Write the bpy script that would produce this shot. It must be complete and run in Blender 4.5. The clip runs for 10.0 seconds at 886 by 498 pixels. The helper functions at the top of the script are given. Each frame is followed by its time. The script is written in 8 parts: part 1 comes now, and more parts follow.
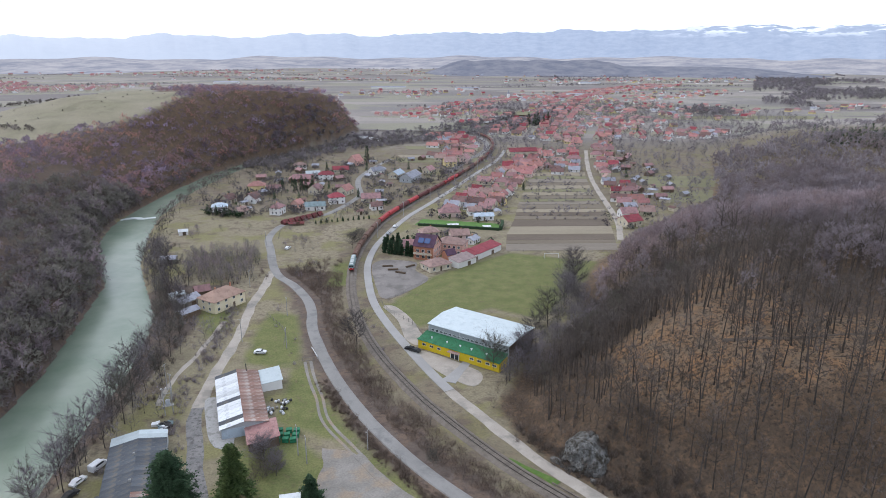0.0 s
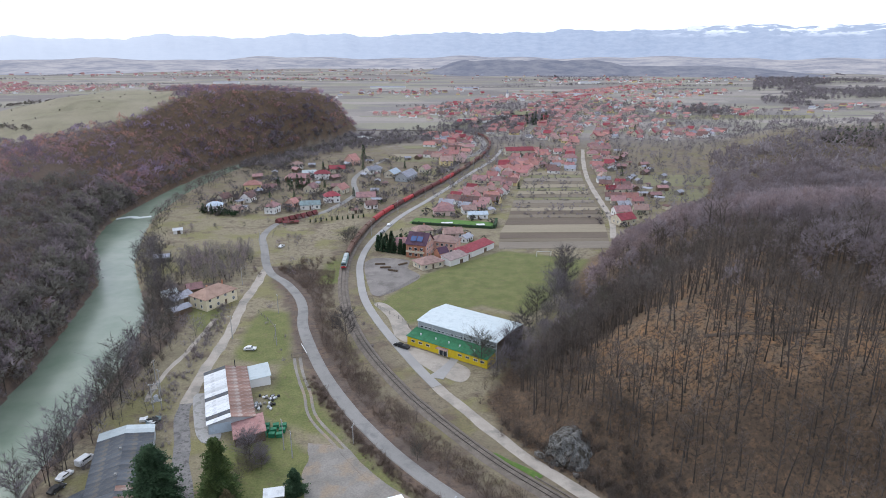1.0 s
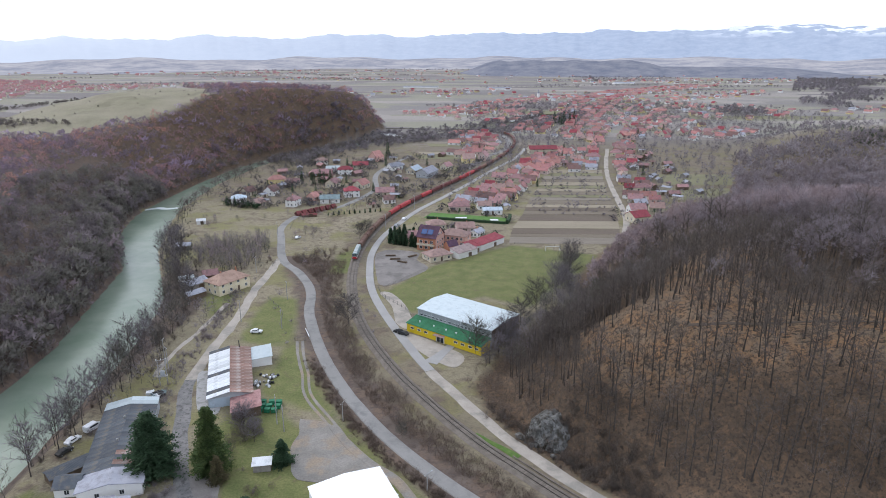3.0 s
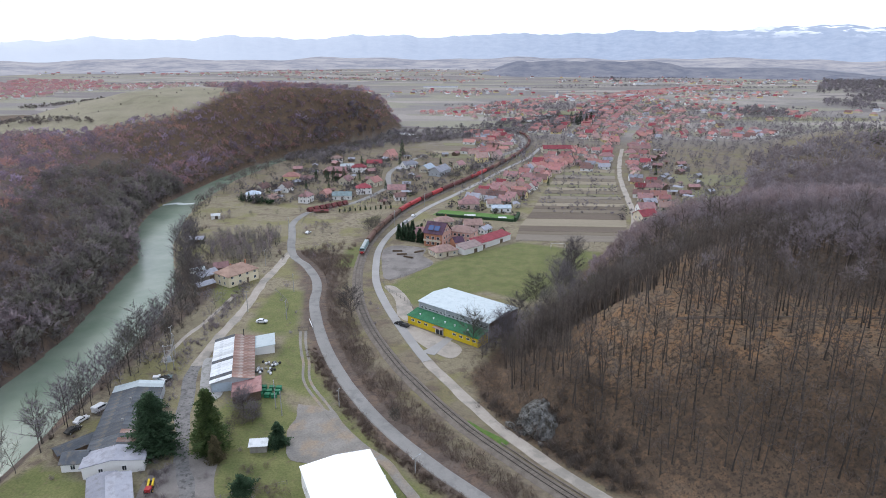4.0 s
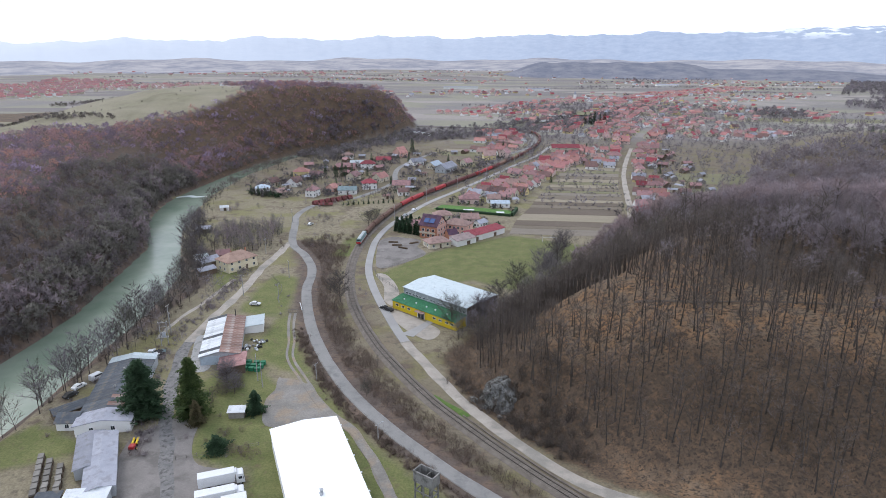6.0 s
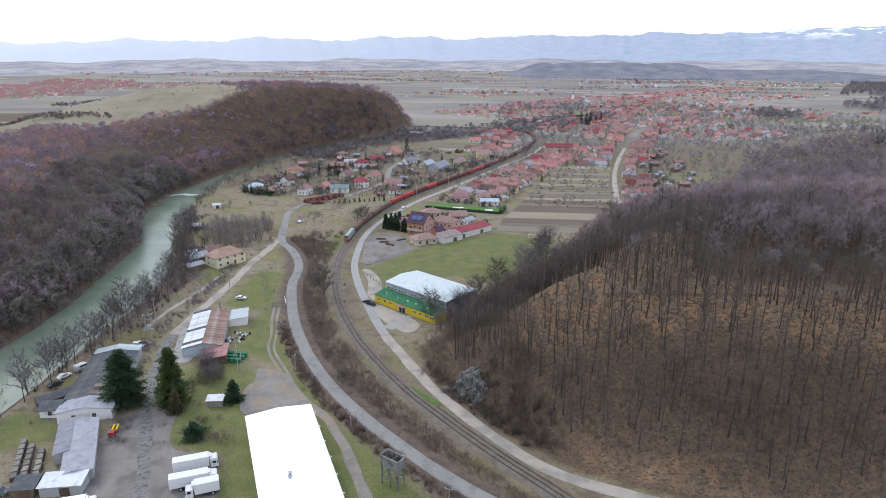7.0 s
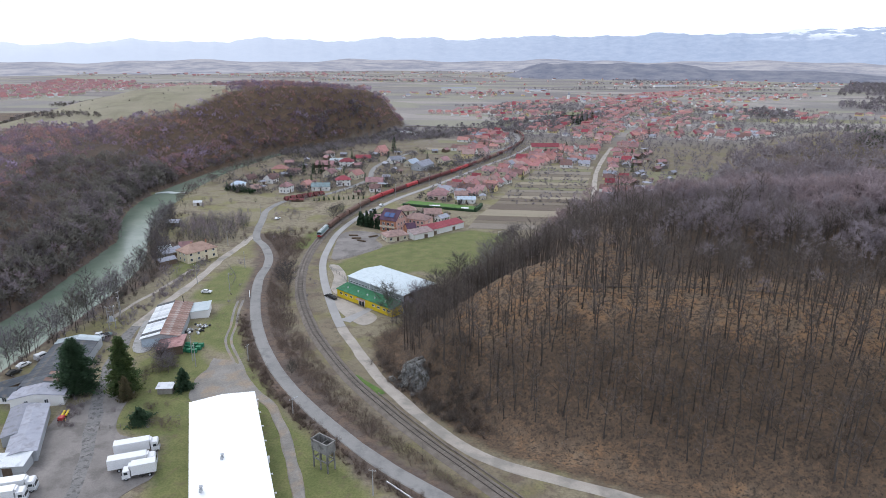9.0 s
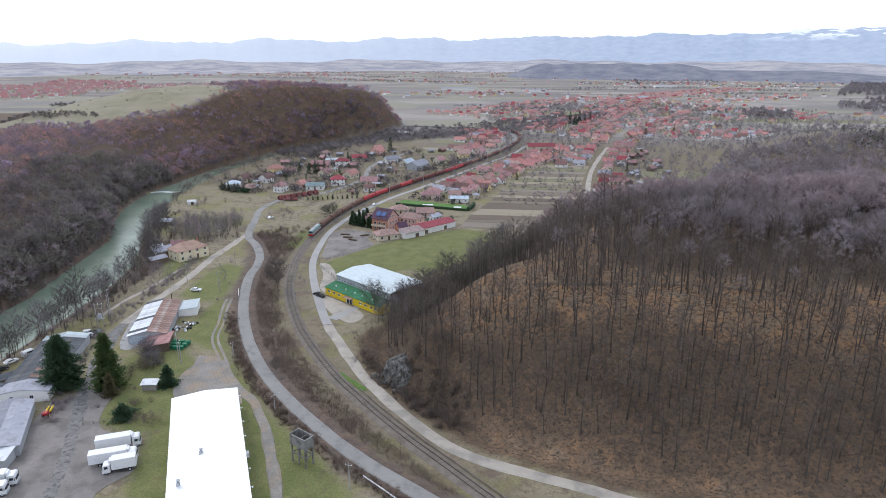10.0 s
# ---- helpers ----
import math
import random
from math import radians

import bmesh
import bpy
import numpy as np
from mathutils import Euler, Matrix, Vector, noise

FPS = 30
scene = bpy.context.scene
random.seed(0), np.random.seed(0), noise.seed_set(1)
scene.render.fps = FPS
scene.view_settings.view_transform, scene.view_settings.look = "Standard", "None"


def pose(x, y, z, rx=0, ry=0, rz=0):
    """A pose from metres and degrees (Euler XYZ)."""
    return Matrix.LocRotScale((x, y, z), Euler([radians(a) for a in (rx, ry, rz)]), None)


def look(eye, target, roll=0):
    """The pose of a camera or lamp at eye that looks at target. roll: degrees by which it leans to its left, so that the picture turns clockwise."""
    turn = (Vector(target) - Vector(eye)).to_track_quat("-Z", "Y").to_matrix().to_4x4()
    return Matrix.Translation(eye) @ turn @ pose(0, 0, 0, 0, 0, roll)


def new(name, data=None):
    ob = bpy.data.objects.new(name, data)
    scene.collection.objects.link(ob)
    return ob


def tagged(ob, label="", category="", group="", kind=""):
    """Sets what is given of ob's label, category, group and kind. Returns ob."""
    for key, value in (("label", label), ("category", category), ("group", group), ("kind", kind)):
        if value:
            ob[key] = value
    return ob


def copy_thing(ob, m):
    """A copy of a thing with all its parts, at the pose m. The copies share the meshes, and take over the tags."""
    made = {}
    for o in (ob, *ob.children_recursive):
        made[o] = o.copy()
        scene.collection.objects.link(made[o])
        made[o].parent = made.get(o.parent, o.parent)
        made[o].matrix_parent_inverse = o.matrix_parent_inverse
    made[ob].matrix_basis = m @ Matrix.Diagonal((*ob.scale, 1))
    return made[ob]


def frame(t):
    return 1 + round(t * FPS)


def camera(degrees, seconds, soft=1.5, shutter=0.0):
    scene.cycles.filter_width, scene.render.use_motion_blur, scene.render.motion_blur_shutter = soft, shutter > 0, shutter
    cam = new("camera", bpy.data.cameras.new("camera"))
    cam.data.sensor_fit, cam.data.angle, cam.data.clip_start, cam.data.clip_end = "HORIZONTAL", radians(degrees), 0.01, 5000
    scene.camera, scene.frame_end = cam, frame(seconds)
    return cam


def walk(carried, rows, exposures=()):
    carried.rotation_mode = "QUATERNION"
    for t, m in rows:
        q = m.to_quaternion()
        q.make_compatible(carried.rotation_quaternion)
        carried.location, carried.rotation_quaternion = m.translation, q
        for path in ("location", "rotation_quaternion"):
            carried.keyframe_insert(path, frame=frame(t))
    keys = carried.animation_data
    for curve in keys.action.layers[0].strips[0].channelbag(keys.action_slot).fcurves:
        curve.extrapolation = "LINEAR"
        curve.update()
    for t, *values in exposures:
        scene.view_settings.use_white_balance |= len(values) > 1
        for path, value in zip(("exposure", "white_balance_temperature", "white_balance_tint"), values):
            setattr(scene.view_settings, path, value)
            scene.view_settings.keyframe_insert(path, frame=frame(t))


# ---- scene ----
cam = camera(69.2, 10.0, soft=0.6)
METRES, EYE, TILT, LEAN, TURN = 84.0, 102.3, -17.5, 0.0, 0.0
ROWS = [
    (0.0, 0.0, 0.0, 0.0, 0.0, 0.0, -0.0),
    (0.5, 0.0238, -0.0042, -0.0051, 0.07, 0.01, 0.03),
    (1.0, 0.0528, -0.0136, -0.0132, 0.12, 0.02, 0.06),
    (1.5, 0.0854, -0.0263, -0.0226, 0.28, 0.02, 0.04),
    (2.0, 0.1217, -0.0434, -0.034, 1.02, 0.04, -0.21),
    (2.5, 0.1623, -0.0635, -0.0456, 2.13, 0.05, -0.57),
    (4.0, 0.298, -0.1386, -0.0841, 5.06, 0.07, -1.56),
    (4.5, 0.3463, -0.1674, -0.0977, 5.81, 0.07, -1.81),
    (5.0, 0.3959, -0.1963, -0.1109, 6.45, 0.08, -2.06),
    (6.5, 0.5525, -0.2771, -0.148, 7.37, 0.12, -2.39),
    (7.0, 0.608, -0.2984, -0.1567, 7.45, 0.14, -2.41),
    (7.5, 0.6652, -0.314, -0.1632, 7.51, 0.16, -2.42),
    (8.0, 0.7227, -0.3238, -0.1678, 7.6, 0.16, -2.45),
    (8.5, 0.7793, -0.3295, -0.171, 7.74, 0.17, -2.5),
    (9.0, 0.8312, -0.3336, -0.1746, 7.87, 0.19, -2.55),
    (9.5, 0.8731, -0.3372, -0.1776, 7.98, 0.2, -2.57),
    (10.0, 0.9055, -0.3415, -0.1804, 8.07, 0.21, -2.58),
]
walk(cam, [(t, pose(0, 0, EYE, TILT, LEAN, TURN) @ pose(METRES * x, METRES * y, METRES * z, 90 + pitch, roll, yaw)) for t, x, y, z, yaw, pitch, roll in ROWS], [(0.0, 0.1), (10.0, 0.1)])

# ---- world, sun, exposure ----
SUN_EL, SUN_AZ = 38.0, -55.0
world = bpy.data.worlds.new("overcast_sky")
scene.world = world
world.use_nodes = True
wt = world.node_tree
wt.nodes.clear()
w_out = wt.nodes.new("ShaderNodeOutputWorld")
w_bg = wt.nodes.new("ShaderNodeBackground")
w_sky = wt.nodes.new("ShaderNodeTexSky")
w_sky.sky_type, w_sky.sun_disc = "NISHITA", False
w_sky.sun_elevation, w_sky.sun_rotation = radians(SUN_EL), radians(SUN_AZ)
w_sky.air_density, w_sky.dust_density, w_sky.ozone_density = 1.0, 4.0, 1.0
w_mix = wt.nodes.new("ShaderNodeMix")
w_mix.data_type = "RGBA"
w_mix.inputs[0].default_value = 0.93
w_mix.inputs[7].default_value = (8.8, 9.7, 11.6, 1)
wt.links.new(w_sky.outputs[0], w_mix.inputs[6])
wt.links.new(w_mix.outputs[2], w_bg.inputs[0])
w_bg.inputs[1].default_value = 0.115
wt.links.new(w_bg.outputs[0], w_out.inputs[0])

sun = new("sun", bpy.data.lights.new("sun", "SUN"))
sun.data.energy, sun.data.angle, sun.data.color = 1.1, radians(20), (1.0, 0.97, 0.94)
sun_dir = Vector((math.sin(radians(SUN_AZ)) * math.cos(radians(SUN_EL)), math.cos(radians(SUN_AZ)) * math.cos(radians(SUN_EL)), math.sin(radians(SUN_EL))))
sun.matrix_world = look(sun_dir * 900, (0, 0, 0))


# ---- materials ----
def nodes_of(name, rough=0.85, metal=0.0, spec=0.3):
    m = bpy.data.materials.new(name)
    m.use_nodes = True
    b = m.node_tree.nodes["Principled BSDF"]
    b.inputs["Roughness"].default_value = rough
    b.inputs["Metallic"].default_value = metal
    b.inputs["Specular IOR Level"].default_value = spec
    return m, m.node_tree, b


def noise_at(nt, coord, scale, detail=4.0, stretch=None, rough=0.6):
    n = nt.nodes.new("ShaderNodeTexNoise")
    n.inputs["Scale"].default_value = scale
    n.inputs["Detail"].default_value = detail
    n.inputs["Roughness"].default_value = rough
    if stretch:
        mp = nt.nodes.new("ShaderNodeMapping")
        mp.inputs["Scale"].default_value = stretch
        nt.links.new(coord, mp.inputs[0])
        coord = mp.outputs[0]
    nt.links.new(coord, n.inputs["Vector"])
    return n.outputs["Fac"]


def ramp(nt, fac, lo, hi):
    r = nt.nodes.new("ShaderNodeMapRange")
    r.inputs[1].default_value, r.inputs[2].default_value = lo, hi
    nt.links.new(fac, r.inputs[0])
    return r.outputs[0]


def blend(nt, fac, a, b, mode="MIX"):
    """Mix two colours, each a socket or a tuple; fac a socket or a number."""
    x = nt.nodes.new("ShaderNodeMix")
    x.data_type, x.blend_type = "RGBA", mode
    for sock, val in ((x.inputs[0], fac), (x.inputs[6], a), (x.inputs[7], b)):
        if hasattr(val, "links"):
            nt.links.new(val, sock)
        elif isinstance(val, tuple):
            sock.default_value = (*val, 1)
        else:
            sock.default_value = val
    return x.outputs[2]


def math_node(nt, op, a, b):
    x = nt.nodes.new("ShaderNodeMath")
    x.operation = op
    for sock, val in ((x.inputs[0], a), (x.inputs[1], b)):
        if hasattr(val, "links"):
            nt.links.new(val, sock)
        else:
            sock.default_value = val
    return x.outputs[0]


def surface(name, c1, c2, scale=0.5, fine=6.0, rough=0.85, metal=0.0, bump=0.25, depth=0.05, rand=0.0, spec=0.3, stretch=None, island=False, c3=None, patch=0.05, grainy=0.35, tints=None, thin=0.0):
    """A two-scale surface: broad patches between c1 and c2 (and stains of c3), fine grain and relief."""
    m, nt, b = nodes_of(name, rough, metal, spec)
    tc = nt.nodes.new("ShaderNodeTexCoord").outputs["Object"]
    broad = ramp(nt, noise_at(nt, tc, scale, 5, stretch), 0.35, 0.65)
    grain = noise_at(nt, tc, fine, 4, stretch)
    col = blend(nt, broad, c1, c2)
    if tints:
        at = nt.nodes.new("ShaderNodeAttribute")
        at.attribute_name = "tint"
        own = nt.nodes.new("ShaderNodeObjectInfo").outputs["Random"]
        which = math_node(nt, "FRACT", math_node(nt, "ADD", at.outputs["Fac"], own), 0.0)
        cr = nt.nodes.new("ShaderNodeValToRGB")
        cr.color_ramp.interpolation = "CONSTANT"
        for i, c in enumerate(tints):
            e = cr.color_ramp.elements[i] if i < 2 else cr.color_ramp.elements.new(i / len(tints))
            e.position, e.color = i / len(tints), (*c, 1)
        nt.links.new(which, cr.inputs[0])
        col = blend(nt, 0.8, col, cr.outputs[0])
    if c3:
        col = blend(nt, ramp(nt, noise_at(nt, tc, patch, 6, stretch), 0.5, 0.62), col, c3)
    g = ramp(nt, grain, 0.25, 0.75)
    col = blend(nt, grainy, col, blend(nt, g, (0.35, 0.35, 0.35), (1, 1, 1)), "MULTIPLY")
    if rand:
        if island:
            src = nt.nodes.new("ShaderNodeNewGeometry").outputs["Random Per Island"]
        else:
            src = nt.nodes.new("ShaderNodeObjectInfo").outputs["Random"]
        h = nt.nodes.new("ShaderNodeHueSaturation")
        r = nt.nodes.new("ShaderNodeMapRange")
        r.inputs[3].default_value, r.inputs[4].default_value = 1 - rand, 1 + rand
        nt.links.new(src, r.inputs[0])
        nt.links.new(r.outputs[0], h.inputs["Value"])
        nt.links.new(col, h.inputs["Color"])
        col = h.outputs[0]
    nt.links.new(col, b.inputs["Base Color"])
    if thin:
        tl, mx = nt.nodes.new("ShaderNodeBsdfTranslucent"), nt.nodes.new("ShaderNodeMixShader")
        nt.links.new(col, tl.inputs[0])
        mx.inputs[0].default_value = thin
        nt.links.new(b.outputs[0], mx.inputs[1])
        nt.links.new(tl.outputs[0], mx.inputs[2])
        nt.links.new(mx.outputs[0], nt.nodes["Material Output"].inputs[0])
    if bump:
        bp = nt.nodes.new("ShaderNodeBump")
        bp.inputs["Strength"].default_value, bp.inputs["Distance"].default_value = bump, depth
        nt.links.new(grain, bp.inputs["Height"])
        nt.links.new(bp.outputs[0], b.inputs["Normal"])
    return m


M = {}
M["asphalt"] = surface("asphalt", (0.245, 0.237, 0.227), (0.285, 0.275, 0.263), 0.08, 3.0, 0.9, bump=0.05, c3=(0.205, 0.20, 0.195), patch=0.15, grainy=0.25)
M["broken"] = surface("broken_asphalt", (0.17, 0.165, 0.163), (0.25, 0.238, 0.228), 0.3, 2.5, 0.75, bump=0.3, c3=(0.115, 0.108, 0.105), patch=0.8, grainy=0.5)
M["concrete"] = surface("concrete_road", (0.315, 0.305, 0.296), (0.37, 0.36, 0.35), 0.1, 4.0, 0.9, bump=0.1, rand=0.06, grainy=0.2)
M["gravel"] = surface("gravel", (0.37, 0.330, 0.287), (0.445, 0.399, 0.348), 0.2, 5.0, 0.95, bump=0.3, c3=(0.29, 0.268, 0.236), patch=0.12)
M["yard"] = surface("yard_ground", (0.204, 0.186, 0.173), (0.271, 0.246, 0.230), 0.12, 3.0, 0.85, bump=0.2, c3=(0.166, 0.151, 0.140), patch=0.14, grainy=0.4)
M["dirt"] = surface("packed_dirt", (0.225, 0.208, 0.188), (0.315, 0.292, 0.265), 0.12, 2.0, 0.95, bump=0.2, c3=(0.325, 0.262, 0.20), patch=0.13, grainy=0.5)
M["ballast"] = surface("ballast", (0.155, 0.13, 0.11), (0.225, 0.195, 0.168), 0.4, 7.0, 0.95, bump=0.5)
M["rail"] = surface("rail_steel", (0.095, 0.082, 0.072), (0.135, 0.115, 0.10), 1.0, 8.0, 0.55, metal=0.6, bump=0.05)
M["sleeper"] = surface("sleeper", (0.165, 0.142, 0.121), (0.222, 0.191, 0.164), 1.0, 8.0, 0.9, rand=0.25)
M["bark"] = surface("bark", (0.069, 0.057, 0.050), (0.112, 0.095, 0.083), 0.4, 6.0, 0.95, rand=0.3, island=False)
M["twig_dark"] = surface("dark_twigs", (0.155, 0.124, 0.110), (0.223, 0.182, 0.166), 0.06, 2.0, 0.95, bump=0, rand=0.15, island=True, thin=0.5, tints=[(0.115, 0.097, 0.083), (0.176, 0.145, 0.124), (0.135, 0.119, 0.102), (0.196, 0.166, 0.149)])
M["twig_mid"] = surface("grey_twigs", (0.158, 0.136, 0.122), (0.221, 0.191, 0.175), 0.06, 2.0, 0.95, bump=0, rand=0.15, island=True, thin=0.5, tints=[(0.100, 0.087, 0.080), (0.184, 0.161, 0.159), (0.131, 0.111, 0.104), (0.210, 0.189, 0.189), (0.142, 0.133, 0.106)])
# Canopy, hillside, garden and far twigs: blue and paleness added for haze.
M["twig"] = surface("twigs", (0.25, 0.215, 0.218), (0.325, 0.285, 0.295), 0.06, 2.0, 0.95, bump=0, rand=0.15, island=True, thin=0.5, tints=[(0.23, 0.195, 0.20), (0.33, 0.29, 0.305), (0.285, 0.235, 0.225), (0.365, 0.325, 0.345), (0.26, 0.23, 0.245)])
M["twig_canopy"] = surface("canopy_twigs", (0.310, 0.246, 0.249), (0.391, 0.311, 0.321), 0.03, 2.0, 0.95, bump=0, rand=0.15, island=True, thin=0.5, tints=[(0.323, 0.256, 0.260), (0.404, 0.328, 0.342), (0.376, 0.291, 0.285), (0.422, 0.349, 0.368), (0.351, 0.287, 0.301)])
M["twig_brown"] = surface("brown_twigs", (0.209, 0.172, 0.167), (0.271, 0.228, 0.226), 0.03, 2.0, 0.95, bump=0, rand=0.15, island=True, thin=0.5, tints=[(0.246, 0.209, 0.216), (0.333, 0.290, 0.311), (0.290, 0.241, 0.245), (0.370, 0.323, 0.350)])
M["twig_garden"] = surface("garden_twigs", (0.121, 0.108, 0.109), (0.187, 0.167, 0.175), 0.04, 2.0, 0.95, bump=0, rand=0.15, island=True, thin=0.5, tints=[(0.094, 0.088, 0.083), (0.182, 0.163, 0.179), (0.127, 0.112, 0.118), (0.220, 0.198, 0.218), (0.110, 0.110, 0.088)])
M["twig_willow"] = surface("willow_twigs", (0.218, 0.196, 0.191), (0.310, 0.276, 0.278), 0.04, 2.0, 0.95, bump=0, rand=0.15, island=True, thin=0.5, tints=[(0.167, 0.144, 0.151), (0.218, 0.209, 0.174), (0.259, 0.247, 0.209), (0.196, 0.184, 0.160), (0.287, 0.247, 0.261), (0.333, 0.265, 0.290), (0.230, 0.196, 0.206)])
M["twig_red"] = surface("twigs_reddish", (0.314, 0.232, 0.293), (0.428, 0.329, 0.440), 0.03, 2.0, 0.95, bump=0, rand=0.15, island=True, thin=0.5, c3=(0.386, 0.252, 0.259), patch=0.06, tints=[(0.172, 0.140, 0.181), (0.270, 0.211, 0.284), (0.484, 0.392, 0.551), (0.356, 0.252, 0.328), (0.442, 0.266, 0.250), (0.513, 0.281, 0.206), (0.285, 0.245, 0.242), (0.207, 0.168, 0.198)])
M["twig_far"] = surface("distant_twigs", (0.201, 0.181, 0.188), (0.275, 0.244, 0.260), 0.03, 2.0, 0.95, bump=0, rand=0.15, island=True, thin=0.5, tints=[(0.183, 0.165, 0.174), (0.256, 0.226, 0.242), (0.220, 0.205, 0.198), (0.293, 0.262, 0.285)])
M["twig_scrub"] = surface("scrub_twigs", (0.16, 0.122, 0.10), (0.235, 0.185, 0.155), 0.08, 2.0, 0.95, bump=0, rand=0.15, island=True, thin=0.5)
M["needle"] = surface("conifer_needles", (0.03, 0.062, 0.03), (0.05, 0.092, 0.044), 0.3, 4.0, 0.9, bump=0, rand=0.35, island=True)
M["needle_yellow"] = surface("yellowing_needles", (0.048, 0.085, 0.026), (0.085, 0.115, 0.034), 0.3, 4.0, 0.9, bump=0, rand=0.35, island=True)
M["rock"] = surface("limestone", (0.085, 0.082, 0.075), (0.25, 0.246, 0.237), 0.7, 5.0, 0.9, bump=0.9, depth=0.15, c3=(0.066, 0.057, 0.044), patch=0.9, stretch=(1, 1, 0.35), grainy=0.6)
M["white_wall"] = surface("white_plaster", (0.74, 0.73, 0.71), (0.80, 0.79, 0.78), 0.2, 3.0, 0.9, bump=0.03, rand=0.05, grainy=0.1)


# ---- ground forms ----
RIVER_L = [(-126, 40), (-130, 110), (-133, 169), (-136, 195), (-144, 225), (-150, 250), (-158, 281), (-180, 315), (-196, 350), (-206, 385), (-209, 430), (-209, 480), (-203, 551), (-190, 607), (-155, 680), (-105, 742), (-60, 775), (20, 850), (90, 960), (180, 1200)]
RIVER_R = [(-101, 40), (-99, 110), (-102, 140), (-105, 165), (-108.5, 197), (-114, 223), (-120.5, 245), (-138, 277), (-155, 309), (-175, 365), (-186, 406), (-192, 473), (-186, 546), (-175, 600), (-138, 665), (-90, 722), (-45, 755), (35, 830), (110, 950), (210, 1200)]
TOE = [(420, 60), (260, 78), (180, 86), (130, 95), (97, 102), (80, 107), (62, 113.5), (50, 123), (41, 131.5), (33.5, 140), (25.5, 152), (20.5, 168), (29, 188), (44, 205), (54, 230), (62, 270), (78, 305), (108, 345), (150, 392), (185, 440), (212, 500), (248, 600), (295, 725), (420, 805), (760, 900)]
R_HILL = TOE + [(1200, 900), (1200, -80)]
L_HILL = RIVER_L[:14] + [(-152, 684), (-118, 735), (-104, 800), (-120, 880), (-200, 950), (-420, 980), (-900, 900), (-900, 20)]


PASTURE = [(-900, 330), (-420, 425), (-316, 462), (-292, 490), (-262, 540), (-248, 575), (-240, 625), (-258, 650), (-300, 690), (-420, 770), (-900, 770)]


def dist_to(px, py, pts, closed=False):
    d = np.full(px.shape, 1e9)
    n = len(pts)
    for i in range(n if closed else n - 1):
        (ax, ay), (bx, by) = pts[i], pts[(i + 1) % n]
        ux, uy = bx - ax, by - ay
        k = np.clip(((px - ax) * ux + (py - ay) * uy) / (ux * ux + uy * uy), 0, 1)
        d = np.minimum(d, np.hypot(px - ax - k * ux, py - ay - k * uy))
    return d


def inside(px, py, pts):
    r = np.zeros(px.shape, bool)
    n = len(pts)
    for i in range(n):
        (ax, ay), (bx, by) = pts[i], pts[(i + 1) % n]
        if ay == by:
            continue
        r ^= ((ay > py) != (by > py)) & (px < (bx - ax) * (py - ay) / (by - ay) + ax)
    return r


def sstep(v, a, b):
    k = np.clip((v - a) / (b - a), 0, 1)
    return k * k * (3 - 2 * k)


def waves(px, py, s, seed=0.0):
    """A cheap smooth relief between -1 and 1 with features of about s metres."""
    a = np.sin(px / s * 1.9 + 1.3 * np.sin(py / s * 1.1 + seed) + seed)
    b = np.sin(py / s * 2.3 + 1.7 * np.sin(px / s * 0.9 - seed) + 2.1 * seed)
    c = np.sin((px + py) / s * 3.7 + 1.1 * np.sin((px - py) / s * 1.7))
    return (a + b + 0.6 * c) / 2.6


def height(px, py):
    px, py = np.asarray(px, float), np.asarray(py, float)
    z = np.zeros(px.shape)
    # wooded hill beside the track
    d = np.where(inside(px, py, R_HILL), dist_to(px, py, TOE), 0)
    rise = 0.78 * np.clip(d - 3, 0, 44) - 0.78 * 0.5 * np.clip(d - 30, 0, 17) ** 2 / 17 * 0.5
    rise = rise + 0.05 * np.clip(d - 47, 0, 130)
    far = 1 - 0.8 * sstep(py, 205, 410)
    z = z + 13 * sstep(d, 0, 90) * sstep(py, 500, 640)
    z = z + rise * far + np.where(d > 6, waves(px, py, 26, 1.0) * 1.6 * sstep(d, 6, 30), 0)
    # rocky shoulder behind the outcrop
    z = z + 8.0 * np.exp(-((px - 42) / 10) ** 2 - ((py - 144) / 10) ** 2) * sstep(d, 0, 7)
    # hill across the river
    e = np.where(inside(px, py, L_HILL), dist_to(px, py, L_HILL[:19]), 0)
    top = 33 + 26 * np.exp(-((py - 640) / np.where(py > 640, 210.0, 115.0)) ** 2) * np.exp(-(np.clip(-px - 290, 0, 900) / 260.0) ** 2)
    top = top * (1 - sstep(py, 740, 960)) * (1 - 0.88 * sstep(-px, 330, 620))
    z = z + top * sstep(e, -8, 66 - 20 * sstep(py, 520, 620) - 17 * sstep(py, 650, 720)) * (e > 0) + waves(px, py, 30, 3.0) * 2.0 * sstep(e, 10, 40)
    # river bed and banks
    river = RIVER_L + RIVER_R[::-1]
    ins = inside(px, py, river)
    f = dist_to(px, py, river, True)
    near = (f < 30)
    bank = np.where(ins, -4.2 - np.clip(f, 0, 3) * 0.6, -4.2 + 4.2 * sstep(f, 0, 9))
    z = np.where(ins | near, np.where(ins, bank, z + np.minimum(bank, 0)), z)
    # the plain swells gently towards the far foothills
    z = z + 14 * sstep(py, 1800, 4600) + waves(px, py, 420, 5.0) * 3 * sstep(py, 900, 2200)
    return z


